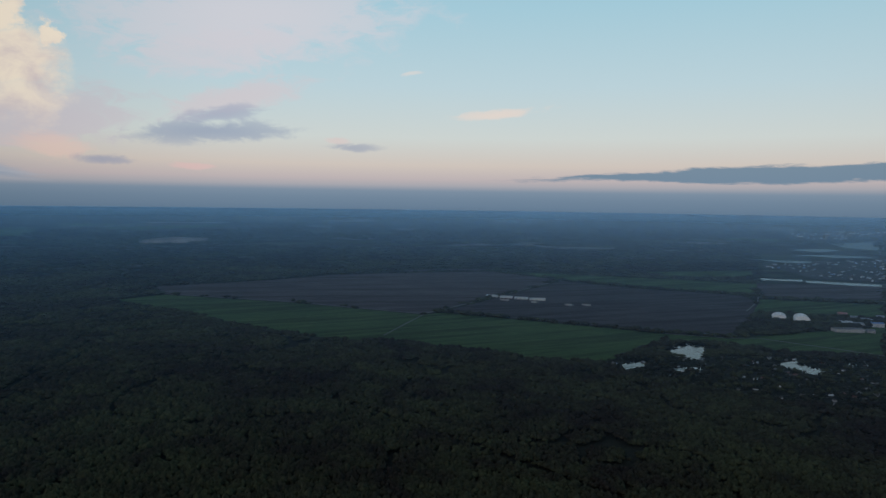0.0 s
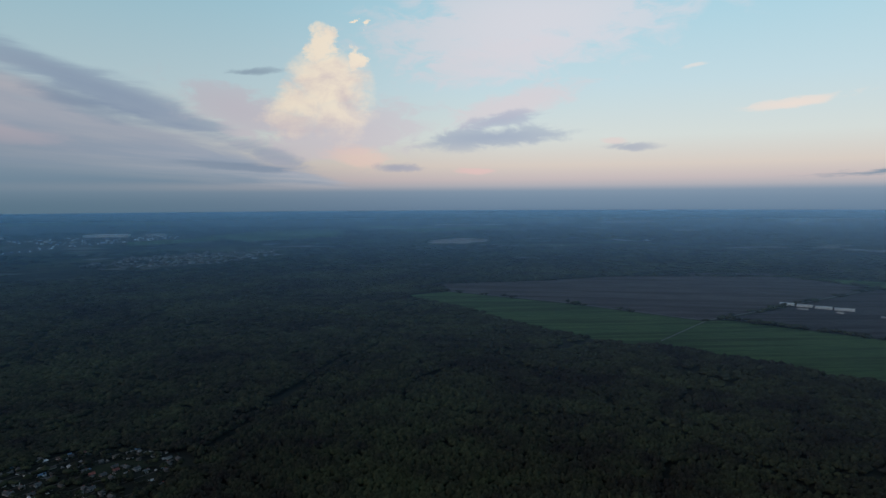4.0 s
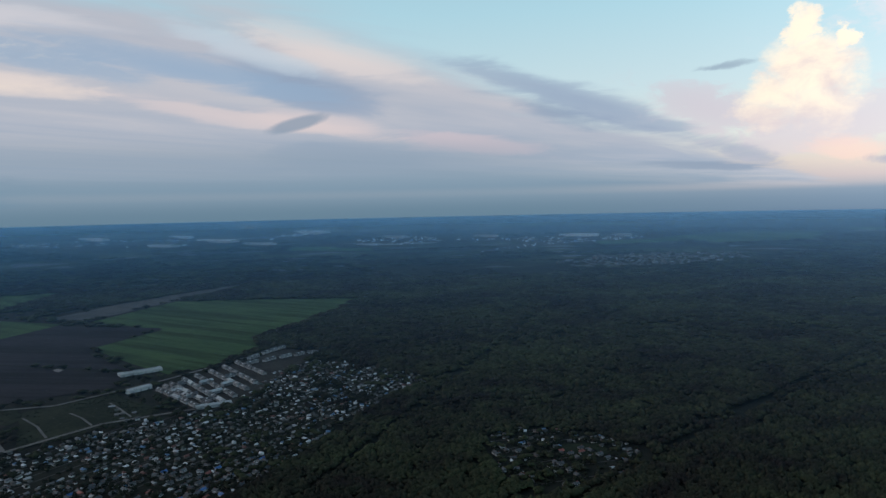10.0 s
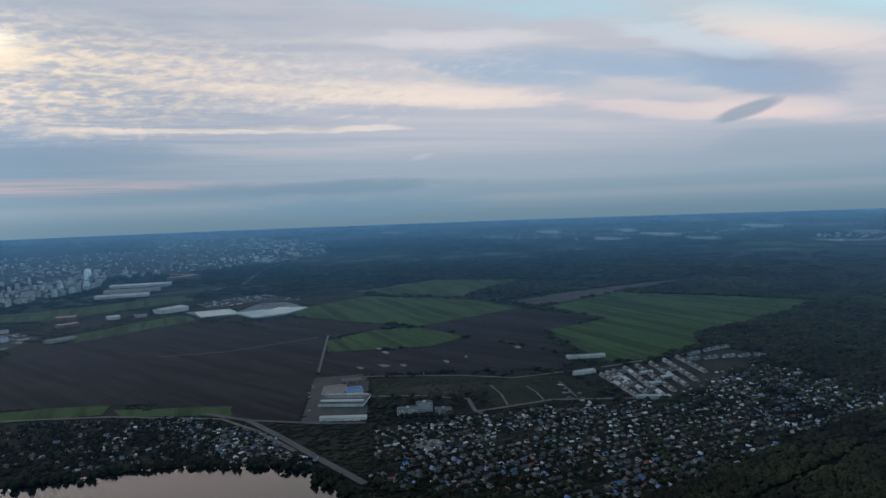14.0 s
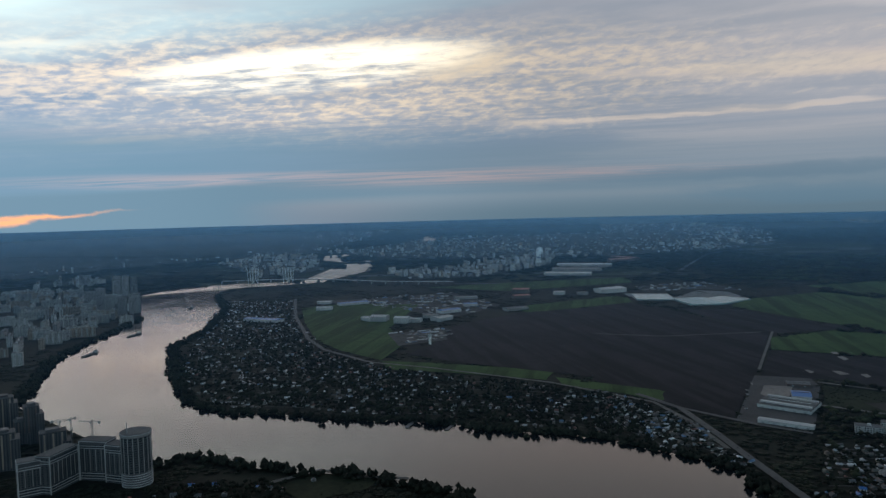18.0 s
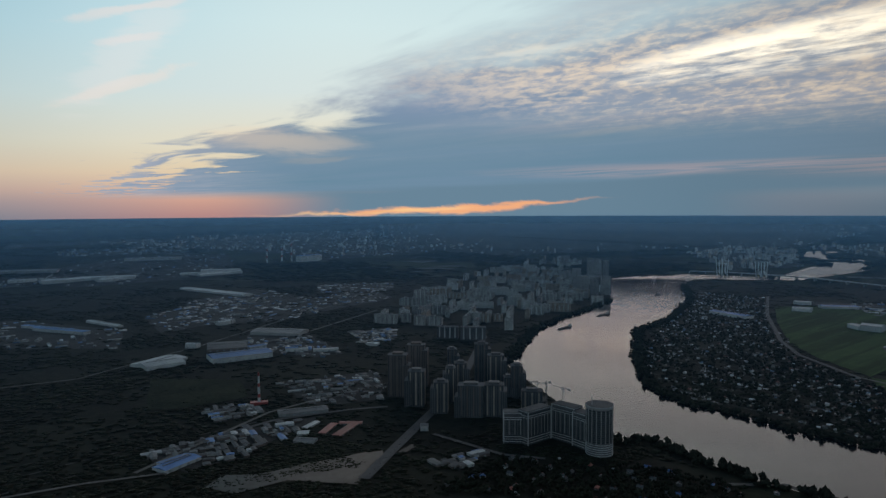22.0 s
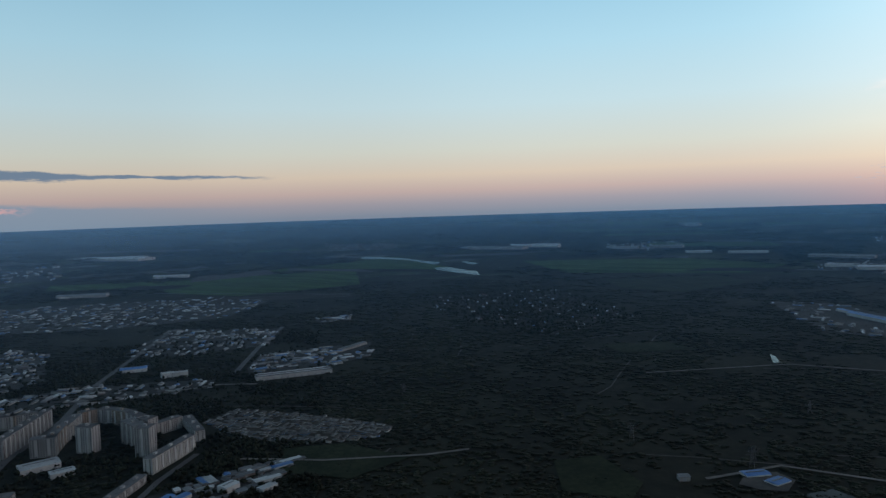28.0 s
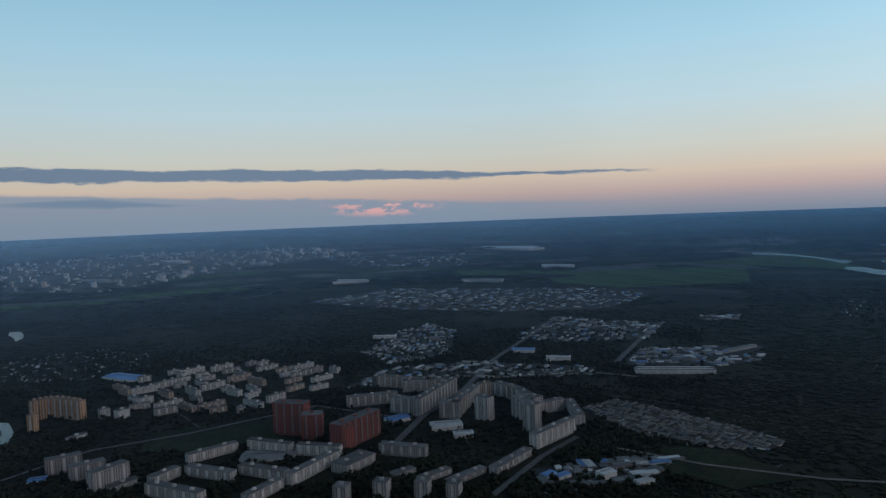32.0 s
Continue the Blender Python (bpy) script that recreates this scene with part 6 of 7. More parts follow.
block(1093, -437, -78, 60, 14, 17, 'grey')
block(956, -390, -57, 101, 14, 21, 'panel')
block(1054, -468, 167, 96, 14, 15, 'panel')
block(967, -167, -123, 70, 14, 14, 'grey')
block(944, -94, -49, 57, 30, 12, 'grey')
block(881, -298, -51, 88, 14, 8, 'grey')
block(831, -67, -120, 17, 16, 20, 'grey')
block(829, -115, -120, 18, 16, 19, 'grey')
block(813, -162, -120, 17, 16, 19, 'grey')
block(794, -196, -121, 16, 16, 20, 'grey')
block(891, -152, -65, 33, 14, 7, 'grey')
block(869, -188, -63, 52, 13, 6, 'grey')
block(853, -227, -60, 64, 13, 6, 'grey')
block(1220, 318, -41, 30, 12, 7, 'panel')
block(974, 203, -50, 41, 14, 7, 'grey')
block(1346, 304, -59, 17, 14, 14, 'white')
block(1328, 271, -45, 22, 14, 14, 'white')
block(1327, 198, -66, 39, 13, 12, 'grey')
block(1305, 107, -76, 30, 13, 10, 'beige')
block(1383, 251, -72, 35, 13, 8, 'grey')
block(1288, 67, -83, 15, 13, 8, 'grey')
block(1372, 422, -119, 12, 14, 34, 'tan')
block(1377, 414, -119, 12, 14, 34, 'tan')
block(1381, 406, -119, 12, 14, 34, 'tan')
block(1382, 397, -119, 12, 14, 34, 'tan')
block(1380, 387, -119, 12, 14, 34, 'tan')
block(1374, 376, -119, 12, 14, 34, 'tan')
block(1365, 364, -119, 12, 14, 34, 'tan')
block(1353, 352, -119, 12, 14, 34, 'tan')
block(1340, 340, -119, 12, 14, 34, 'tan')
block(1293, 402, -111, 13, 12, 28, 'tan')
shed(1666, 327, -131, 101, 45, 7, 'blue')
shed(1134, -188, -68, 36, 28, 7, 'blue')
shed(1067, -254, -94, 49, 30, 9, 'white')
shed(1014, -268, -95, 30, 18, 9, 'white')
shed(1447, -620, -114, 31, 16, 13, 'white')
shed(1461, -596, -97, 19, 16, 13, 'white')
shed(1579, -573, -115, 54, 30, 9, 'blue')
shed(1918, -292, -108, 63, 20, 9, 'white')
shed(1257, -778, -113, 155, 30, 10, 'stripe')
shed(823, -327, -60, 20, 12, 6, 'blue')
shed(814, -342, -71, 21, 12, 6, 'blue')
shed(797, -394, -74, 22, 16, 10, 'white')
shed(764, -428, -79, 24, 12, 6, 'white')
shed(1026, 18, -102, 77, 40, 5, 'grey')
shed(1034, 321, -89, 22, 20, 5, 'blue')
shed(3582, -378, -87, 173, 40, 11, 'white')
shed(3229, -980, -110, 189, 40, 8, 'sand')
shed(3783, -1604, -118, 177, 40, 13, 'white')
shed(6031, -2083, -124, 525, 40, 15, 'white')
shed(1393, -1032, -74, 99, 16, 7, 'grey')
shed(-8031, 1890, 33, 599, 149, 30, 'sand', "far long halls")
shed(-9687, 3653, 28, 606, 151, 37, 'white', "far long halls")
shed(-13851, 3942, 23, 627, 156, 52, 'grey', "far long halls")
shed(-7133, 3690, 31, 366, 91, 28, 'grey', "far long halls")
shed(-6373, 4435, 30, 275, 68, 27, 'grey', "far long halls")
shed(-5654, 5145, 29, 419, 104, 27, 'white', "far long halls")
shed(-7505, 1217, 35, 465, 116, 27, 'grey', "far long halls")
shed(-9664, 1854, 31, 371, 92, 35, 'white', "far long halls")
shed(-5349, 5466, 29, 187, 46, 27, 'grey', "far long halls")
shed(-10034, 845, 35, 468, 117, 36, 'white', "far long halls")
shed(-6946, 2078, 38, 353, 88, 26, 'grey', "far long halls")
shed(-12823, -1778, 37, 1010, 252, 47, 'grey', "far long halls")
shed(3599, -4369, -178, 187, 46, 20, 'white', "far long halls")
shed(3344, -4431, -178, 154, 38, 19, 'white', "far long halls")
shed(703, -3646, -177, 241, 60, 16, 'white', "far long halls")
shed(671, -4907, -178, 341, 85, 17, 'grey', "far long halls")
shed(1201, -4141, -177, 315, 78, 16, 'grey', "far long halls")
shed(200, -3878, -177, 201, 50, 16, 'white', "far long halls")
shed(4305, -8653, 177, 280, 70, 34, 'grey', "far long halls")
shed(5827, -1999, -157, 731, 182, 22, 'white', "far long halls")
shed(3621, -4066, -163, 525, 131, 19, 'grey', "far long halls")
shed(3356, -4351, -164, 255, 63, 19, 'white', "far long halls")
shed(2700, -4416, -163, 222, 55, 18, 'grey', "far long halls")
shed(2467, -4613, -164, 233, 58, 18, 'grey', "far long halls")
shed(4133, -8344, 176, 269, 67, 33, 'grey', "far long halls")
shed(1060, -3611, -155, 116, 29, 16, 'white', "far long halls")
shed(896, -3506, -154, 104, 26, 16, 'white', "far long halls")
shed(1310, -4129, -159, 109, 27, 16, 'grey', "far long halls")
shed(5854, -2000, -141, 551, 137, 22, 'white', "far long halls")
shed(3783, -1602, -130, 186, 46, 16, 'white', "far long halls")
shed(3236, -981, -125, 200, 50, 16, 'grey', "far long halls")
shed(3614, -398, -125, 165, 41, 16, 'white', "far long halls")
shed(6361, 828, -132, 346, 86, 23, 'white', "far long halls")
shed(5415, 91, -131, 219, 54, 19, 'grey', "far long halls")
shed(4641, 1062, -125, 321, 80, 17, 'grey', "far long halls")
village([(325, 1490), (650, 1565), (980, 1530), (730, 1130), (600, 1185), (475, 1270), (380, 1370)], 70)
industry([(4020, 8240), (5080, 9340), (5820, 9220), (4960, 7860), (3575, 6660)], 26)
industry([(1805, 3950), (2845, 4500), (2000, 3150), (1725, 3255)], 30)
village([(-850, 580), (-830, 675), (-755, 725), (-660, 725), (-630, 645), (-615, 545), (-700, 500)], 75)
fartown([(-3195, 2710), (-3370, 3490), (-2885, 4000), (-2630, 3710), (-2610, 3070), (-2960, 2665)], 60)
industry([(-6100, 3840), (-5480, 5680), (-4700, 5200), (-4820, 4160)], 36)
industry([(-7200, 3210), (-7240, 4040), (-5900, 3725), (-5620, 2745)], 30)
industry([(1605, -6180), (625, -6580), (490, -5580), (1325, -5360)], 60)
industry([(1200, -3760), (590, -3860), (525, -3450), (1095, -3435)], 34)
industry([(-235, -3095), (-590, -3105), (-505, -2795), (-235, -2780)], 26)
industry([(-275, -5920), (-1675, -6960), (-1290, -5180), (-345, -4500)], 50)
village([(-1065, -190), (-1160, -35), (-1215, 215), (-1230, 310), (-1485, 505), (-1490, 600), (-1180, 695), (-1130, 570), (-1055, 485), (-925, 330), (-860, 245), (-800, 160), (-865, -160)], 1700)
village([(-1190, -590), (-1125, -455), (-1075, -350), (-900, -220), (-940, -335), (-970, -485)], 120)
industry([(-2795, -1200), (-3160, -1035), (-2880, -795), (-2835, -970), (-2670, -1090)], 22)
village([(-1285, 120), (-1365, 130), (-1200, 185), (-1135, 145)], 12)
industry([(-7980, 1320), (-8480, 2275), (-10380, 4180), (-9000, 3625), (-7680, 2000), (-7140, 1275)], 26)
industry([(-4220, 2780), (-5840, 5040), (-5580, 5660), (-4780, 4840), (-4700, 4200)], 24)
fartown([(-3045, 2540), (-3465, 3350), (-2950, 4160), (-2575, 3660), (-2655, 2960)], 30)
industry([(-9320, -310), (-10140, 965), (-8520, 2215), (-10020, 4060), (-8520, 3305), (-7300, 1900), (-7820, 485)], 46)
city([(-5500, -2665), (-15680, -7540), (-14800, -5540), (-8980, -2095), (-6180, -1450), (-5200, -1650)], 230)
industry([(-1820, -2070), (-2300, -1780), (-2075, -1385), (-1760, -1360), (-1825, -1800)], 60)
industry([(-1440, -1330), (-1595, -1255), (-1485, -1150), (-1340, -1180)], 16)
village([(-1640, -2440), (-1775, -2155), (-1435, -1735), (-1150, -1290), (-1110, -1010), (-1170, -670), (-1150, -460), (-1050, -350), (-985, -295), (-965, -350), (-970, -450), (-920, -625), (-850, -800), (-785, -990), (-720, -1075), (-730, -1200), (-895, -1515), (-1150, -1805)], 1000)
city([(-2965, -4460), (-3905, -5060), (-3835, -4360), (-2870, -3215), (-2350, -3150)], 45)
city([(-2860, -2680), (-3320, -2565), (-4440, -2685), (-5140, -2855), (-3650, -2095), (-2885, -2090), (-2640, -2320)], 60)
city([(-4120, -4680), (-6780, -5240), (-10200, -2790), (-5860, -1600), (-4480, -2090), (-3895, -3010), (-3845, -3660)], 230)
city([(-1050, -5840), (-2265, -12520), (-7840, -12420), (-9740, -8820), (-4120, -4680), (-3110, -4840), (-1775, -4780)], 230)
city([(-1017, -6059), (-2214, -13085), (-4363, -11235), (-5842, -8638), (-4498, -5634), (-3276, -4851), (-2338, -4681), (-1593, -4584)], 150)
estate([(-345, -2095), (-485, -2415), (-775, -2890), (-1085, -3390), (-1350, -3610), (-1485, -3175), (-1305, -2435), (-1170, -2225), (-950, -2075), (-715, -1920), (-585, -1835), (-475, -1910)], 92)
estate([(-1320, -3625), (-1705, -4160), (-1940, -4140), (-1775, -3715), (-1460, -3395)], 10)
industry([(35, -1730), (30, -1990), (-100, -2010), (-185, -1620), (-115, -1595)], 50)
industry([(145, -985), (155, -1025), (30, -1105), (-20, -1110), (-80, -1140), (-115, -1155), (25, -985), (95, -940)], 60)
industry([(280, -2660), (10, -3020), (-195, -2645), (-445, -2885), (-480, -2580), (-50, -2135), (230, -2130)], 90)
industry([(-20, -1385), (-95, -1395), (-230, -1430), (-205, -1215), (-85, -1205)], 34)
industry([(100, -1225), (25, -1240), (-5, -1190), (65, -1150)], 20)
industry([(-235, -1900), (-355, -1930), (-335, -1750), (-240, -1735)], 22)
industry([(-210, -890), (-290, -915), (-290, -890), (-245, -855)], 26)
village([(-450, -825), (-550, -730), (-590, -670), (-460, -675), (-195, -800), (-320, -885)], 46)
industry([(890, -2325), (720, -2380), (370, -2100), (335, -1820), (610, -1910)], 40)
industry([(360, -2350), (155, -2725), (0, -2860), (75, -2200), (265, -2030)], 50)
industry([(3090, -4720), (2795, -5400), (2340, -4620), (2515, -4100)], 24)
industry([(1290, -3825), (880, -5200), (230, -5360), (80, -3645), (770, -3300)], 44)
city([(1615, -7440), (-1675, -10320), (-780, -4800), (-235, -5160), (475, -6040)], 120)
fartown([(5020, -3485), (5900, -4080), (4980, -4280), (4300, -3665)], 44)
village([(2025, -1800), (1675, -2235), (1065, -1865), (1080, -1435), (1270, -1410), (1625, -1565)], 110)
midblocks([(1565, 335), (1680, 285), (1715, 80), (1560, -130), (1425, -130), (1305, 15), (1330, 165), (1445, 290)], 74)
industry([(2880, -130), (3160, -540), (2705, -1300), (2385, -1380), (2145, -1090), (2225, -760), (2480, -420)], 190)
industry([(1730, -205), (1980, -335), (2115, -465), (1950, -500), (1635, -410), (1555, -245)], 60)
industry([(1750, -605), (2060, -860), (1800, -1075), (1595, -920), (1655, -715)], 60)
industry([(1495, -830), (1410, -1105), (1280, -1005), (1270, -890), (1335, -720)], 60)
industry([(1855, -1230), (1835, -1365), (1750, -1295), (1780, -1190)], 8)
garages([(1090, -505), (1115, -575), (970, -645), (835, -690), (810, -650), (850, -575), (950, -505)], 300)
industry([(855, -315), (845, -465), (820, -510), (765, -405), (800, -310)], 26)
village([(2030, 695), (2070, 435), (1815, 215), (1695, 380), (1665, 575)], 90)
city([(4200, 1420), (6980, 2350), (8640, 1450), (7860, -480), (6240, -775), (5000, 310), (3830, 840)], 120)
industry([(6160, -375), (5420, -1535), (4300, -1180), (4560, -560)], 44)
fartown([(4760, -3335), (5620, -3945), (5320, -4560), (4520, -3865)], 44)
industry([(1380, -115), (1535, -255), (1510, -460), (1360, -660), (1295, -620), (1385, -345)], 40)
cooling_tower(-3684, -2338, 41)
cooling_tower(-3720, -2209, 50)
bridge_pylon(-2144, -2934, 82)
bridge_pylon(-2160, -2912, 82)
bridge_pylon(-2270, -2816, 76)
bridge_pylon(-2286, -2795, 76)
bridge([(-2075, -3075), (-2190, -2975), (-2300, -2830), (-2395, -2600), (-2430, -2280), (-2565, -1980)], 26)
barge(-813, -1784, 35)
barge(-1024, -1965, 30)
barge(-1450, -2357, 20)
pier([(-865, -745), (-810, -725)], 7)
pier([(-870, -675), (-835, -665)], 6)
pale_tower(-1374, -1140, 26)
round_tower(-446, -863, 69)
tower_crane(-444, -1082, 43)
tower_crane(-458, -1075, 40)
tower_crane(-470, -1034, 42)
red_chimney(6, -1239, 56)
power_pylon(352, -866, 29)
power_pylon(516, -859, 26)
power_pylon(378, -1149, 18)
power_pylon(528, -879, 21)
power_pylon(362, -895, 15)
power_pylon(959, -821, 21)
striped_stack(-193, -4509, 132)
steam_plume(-3720, -2209, 50, 70, 200)


def car(paint):
    """A small car: body, cabin and four wheels."""
    ob = new("car")
    part("body", boxes("body", [(-2.2, -0.85, 0.3, 2.2, 0.85, 0.95)], paint), ob)
    v = [(-1.5, -0.78, 0.95), (1.2, -0.78, 0.95), (1.2, 0.78, 0.95), (-1.5, 0.78, 0.95), (-1.0, -0.65, 1.5), (0.6, -0.65, 1.5), (0.6, 0.65, 1.5), (-1.0, 0.65, 1.5)]
    part("cabin", mesh_of("cabin", v, [(0, 1, 5, 4), (1, 2, 6, 5), (2, 3, 7, 6), (3, 0, 4, 7), (4, 5, 6, 7)], M["glass"]), ob)
    wheel = cached("wheel", lambda: boxes("wheel", [(-0.32, -0.12, 0.0, 0.32, 0.12, 0.64)], WALL["dark"]))
    for sx in (-1.4, 1.4):
        for sy in (-0.78, 0.78):
            part("wheel", wheel, ob, at=(sx, sy, 0))
    return ob


CARS = [tagged(car(p), w + " car parked or waiting on the asphalt", "car", "cars") for p, w in (
    (M["whitesteel"], "white"), (WALL["grey"], "grey"), (WALL["dark"], "dark"), (M["redsteel"], "red"), (M["steel"], "silver"))]


def car_row(x0, y0, x1, y1, n, across=0.0, wobble=0.0):
    """Cars spread between two places on the plain."""
    rnd = random.Random(int(x0 * 3 + y1))
    a = math.degrees(math.atan2(y1 - y0, x1 - x0)) + across
    for i in range(n):
        k = (i + rnd.uniform(0.1, 0.9)) / n
        o = rnd.uniform(-wobble, wobble)
        m = pose(x0 + (x1 - x0) * k + o, y0 + (y1 - y0) * k - o, 0.9 + 0.012 * COUNT[0] * 0, 0, 0, a)
        if i < len(CARS) and CARS[i].location.length == 0:
            CARS[i].matrix_world = m
        else:
            copy_thing(rnd.choice((CARS[0], CARS[0], CARS[1], CARS[2], CARS[2], CARS[4], CARS[3])), m)


car_row(-129, -867, -192, -974, 9)
car_row(-192, -974, -271, -1112, 6)
car_row(1006, 294, 976, 262, 12, 90, 6)
car_row(940, -446, 906, -464, 12, 70, 5)
car_row(1013, -163, 1128, -226, 6)
car_row(1134, -228, 1278, -341, 6)
car_row(-1135, -400, -1051, -325, 4)
car_row(-1051, -325, -951, -238, 5)
car_row(-1150, -319, -1411, -368, 8, 90, 4)
car_row(814, -263, 886, -344, 5)
car_row(-246, -996, -313, -891, 5)
car_row(782, -302, 768, -385, 10, 40, 8)
car_row(-197, -1239, -233, -1328, 14, 90, 10)


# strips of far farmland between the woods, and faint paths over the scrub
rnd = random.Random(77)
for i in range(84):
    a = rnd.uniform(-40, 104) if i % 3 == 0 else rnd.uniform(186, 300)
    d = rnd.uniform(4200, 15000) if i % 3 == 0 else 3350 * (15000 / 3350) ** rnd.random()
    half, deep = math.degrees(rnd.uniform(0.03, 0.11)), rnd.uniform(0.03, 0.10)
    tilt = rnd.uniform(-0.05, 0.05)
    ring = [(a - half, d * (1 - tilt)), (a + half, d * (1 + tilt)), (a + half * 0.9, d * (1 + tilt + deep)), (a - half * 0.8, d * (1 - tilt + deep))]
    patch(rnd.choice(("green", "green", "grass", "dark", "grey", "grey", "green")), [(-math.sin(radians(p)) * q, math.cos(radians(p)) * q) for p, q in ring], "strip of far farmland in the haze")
paths = []
for i in range(46):
    a, d = radians(rnd.uniform(176, 292)), rnd.uniform(900, 3100)
    x, y = -math.sin(a) * d, math.cos(a) * d
    b = radians(rnd.choice((25, 115, 70)) + rnd.gauss(0, 8))
    step = rnd.uniform(40, 130)
    run = [(x, y)]
    for k in range(4):
        b += rnd.gauss(0, 0.12)
        run.append((run[-1][0] + math.cos(b) * step, run[-1][1] + math.sin(b) * step))
    paths.append(strip(run, rnd.uniform(2.2, 4.0)))
lay("lane", paths, "faint dirt paths across the scrub")


# ---- joined small buildings too many to count, and the near ones one by one ----
def joined_halls(name, rows, wall, roof, label, category, pitched=True, inset=0.0):
    """Boxes with gable or flat roofs, all in one mesh."""
    a = np.array(rows)
    n = len(a)
    fx, fy, fz, s = fold(a[:, 0], a[:, 1])
    c, q = np.cos(np.radians(a[:, 2])), np.sin(np.radians(a[:, 2]))
    hx, hy, h = a[:, 3] / 2 * s, a[:, 4] / 2 * s, a[:, 5] * s
    eave = h * (0.62 if pitched else 1.0)
    o = 0.4 * s
    rows_v = [(-hx, -hy, 0 * h), (hx, -hy, 0 * h), (hx, hy, 0 * h), (-hx, hy, 0 * h), (-hx, -hy, eave), (hx, -hy, eave), (hx, hy, eave), (-hx, hy, eave),
              (-hx - o, -hy - o, eave), (hx + o, -hy - o, eave), (hx + o, hy + o, eave), (-hx - o, hy + o, eave), (-hx - o, 0 * h, h + 0.5 * s), (hx + o, 0 * h, h + 0.5 * s)]
    v = np.stack([np.stack([fx + x * c - y * q, fy + x * q + y * c, fz + z], -1) for x, y, z in rows_v], 1)
    t = np.array([(0, 1, 5), (0, 5, 4), (1, 2, 6), (1, 6, 5), (2, 3, 7), (2, 7, 6), (3, 0, 4), (3, 4, 7),
                  (8, 9, 13), (8, 13, 12), (10, 11, 12), (10, 12, 13), (9, 10, 13), (11, 8, 12)])
    tri = (np.arange(n) * 14)[:, None, None] + t[None]
    ob = new(name, raw_mesh(name, v.reshape(-1, 3), tri.reshape(-1, 3), wall, roof, slots=np.tile([0] * 8 + [1] * 6, n)))
    return tagged(ob, label, category, kind="stuff")


def near_house(w, l, h, wall, roof, rc):
    """One small house: walls, gable roof with chimney, windows and a porch."""
    ob = new("house")
    part("wall", boxes("wall", [(-w / 2, -l / 2, 0, w / 2, l / 2, h * 0.62)], wall), ob)
    v, f = [], []
    gable(v, f, w, l, h * 0.62, h + 0.6, 0.5)
    r = part("roof", mesh_of("roof", v, f, roof), ob)
    part("chimney", boxes("chimney", [(w * 0.18, -0.4, h * 0.7, w * 0.18 + 0.8, 0.4, h + 1.3)], WALL["red"]), r)
    me = boxes("window", [(-0.7, -0.08, 0.9, 0.7, 0.05, 2.2)], M["glass"])
    for sx in (-0.25, 0.25):
        part("window", me, ob, at=(w * sx, -l / 2, 0))
    return tagged(ob, "small garden house with %s pitched roof among trees" % rc, "house", "garden settlement houses")


HOUSES = [h for h in HOUSES if not taken(h[0], h[1], 6)]
HOUSES.sort(key=lambda h: math.hypot(h[0], h[1]))
PROTO = [near_house(7, 5.5, 4.0, WALL["white"], ROOF["grey"], "grey"), near_house(6.5, 5.5, 3.8, WALL["brown"], ROOF["red"], "rust-red"),
         near_house(7.5, 6, 4.4, WALL["grey"], ROOF["dark"], "dark"), near_house(6, 5, 3.4, WALL["brown"], ROOF["white"], "pale metal"),
         near_house(7, 6, 4.2, WALL["white"], ROOF["blue"], "blue"), near_house(7.5, 5.5, 4.4, WALL["brown"], ROOF["dark"], "dark"),
         near_house(6.5, 6, 4.0, WALL["dark"], ROOF["dark"], "dark")]
rnd = random.Random(12)
for i, (x, y, rot, w, l, h) in enumerate(HOUSES[:300]):
    k = i if i < len(PROTO) else rnd.choice((0, 0, 1, 2, 2, 2, 2, 3, 4, 5, 5, 5, 6, 6))
    if i < len(PROTO):
        PROTO[i].matrix_world = pose(x, y, 0, 0, 0, rot)
    else:
        copy_thing(PROTO[k], pose(x, y, 0, 0, 0, rot))
if len(HOUSES) > 300:
    joined_halls("village_houses", HOUSES[300:], HOUSE_WALL, HOUSE_ROOF, "hundreds of small pitched-roof houses in garden plots", "houses")
SHEDS.sort(key=lambda h: math.hypot(h[0], h[1]))
for x, y, rot, L, D, h in SHEDS[:240]:
    shed(x, y, rot, L, D, h, rnd.choice(("grey", "grey", "dark", "dark", "dark", "dark", "dark", "white", "blue", "grey")), "small works halls")
joined_halls("outbuildings", OUTHOUSES, HOUSE_WALL, HOUSE_ROOF, "small garden sheds and greenhouses on the plots", "sheds")
joined_halls("distant_sheds", SHEDS[240:], SHED_WALL, SHED_ROOF, "many low industrial sheds and garages", "sheds")
joined_halls("garage_rows", GARAGES, SHED_WALL, GARAGE_ROOF, "dense rows of small dark lock-up garages", "garages", False)
joined_halls("town_houses", TOWN, FAR_HOUSE, GARAGE_ROOF, "far settlement of small pale houses", "houses")
joined_halls("city_blocks", CITY, CITY_WALL, SHED_ROOF, "distant city of pale apartment blocks in haze", "city", False)

# ---- woods, groves and garden trees ----
rng = np.random.default_rng(5)


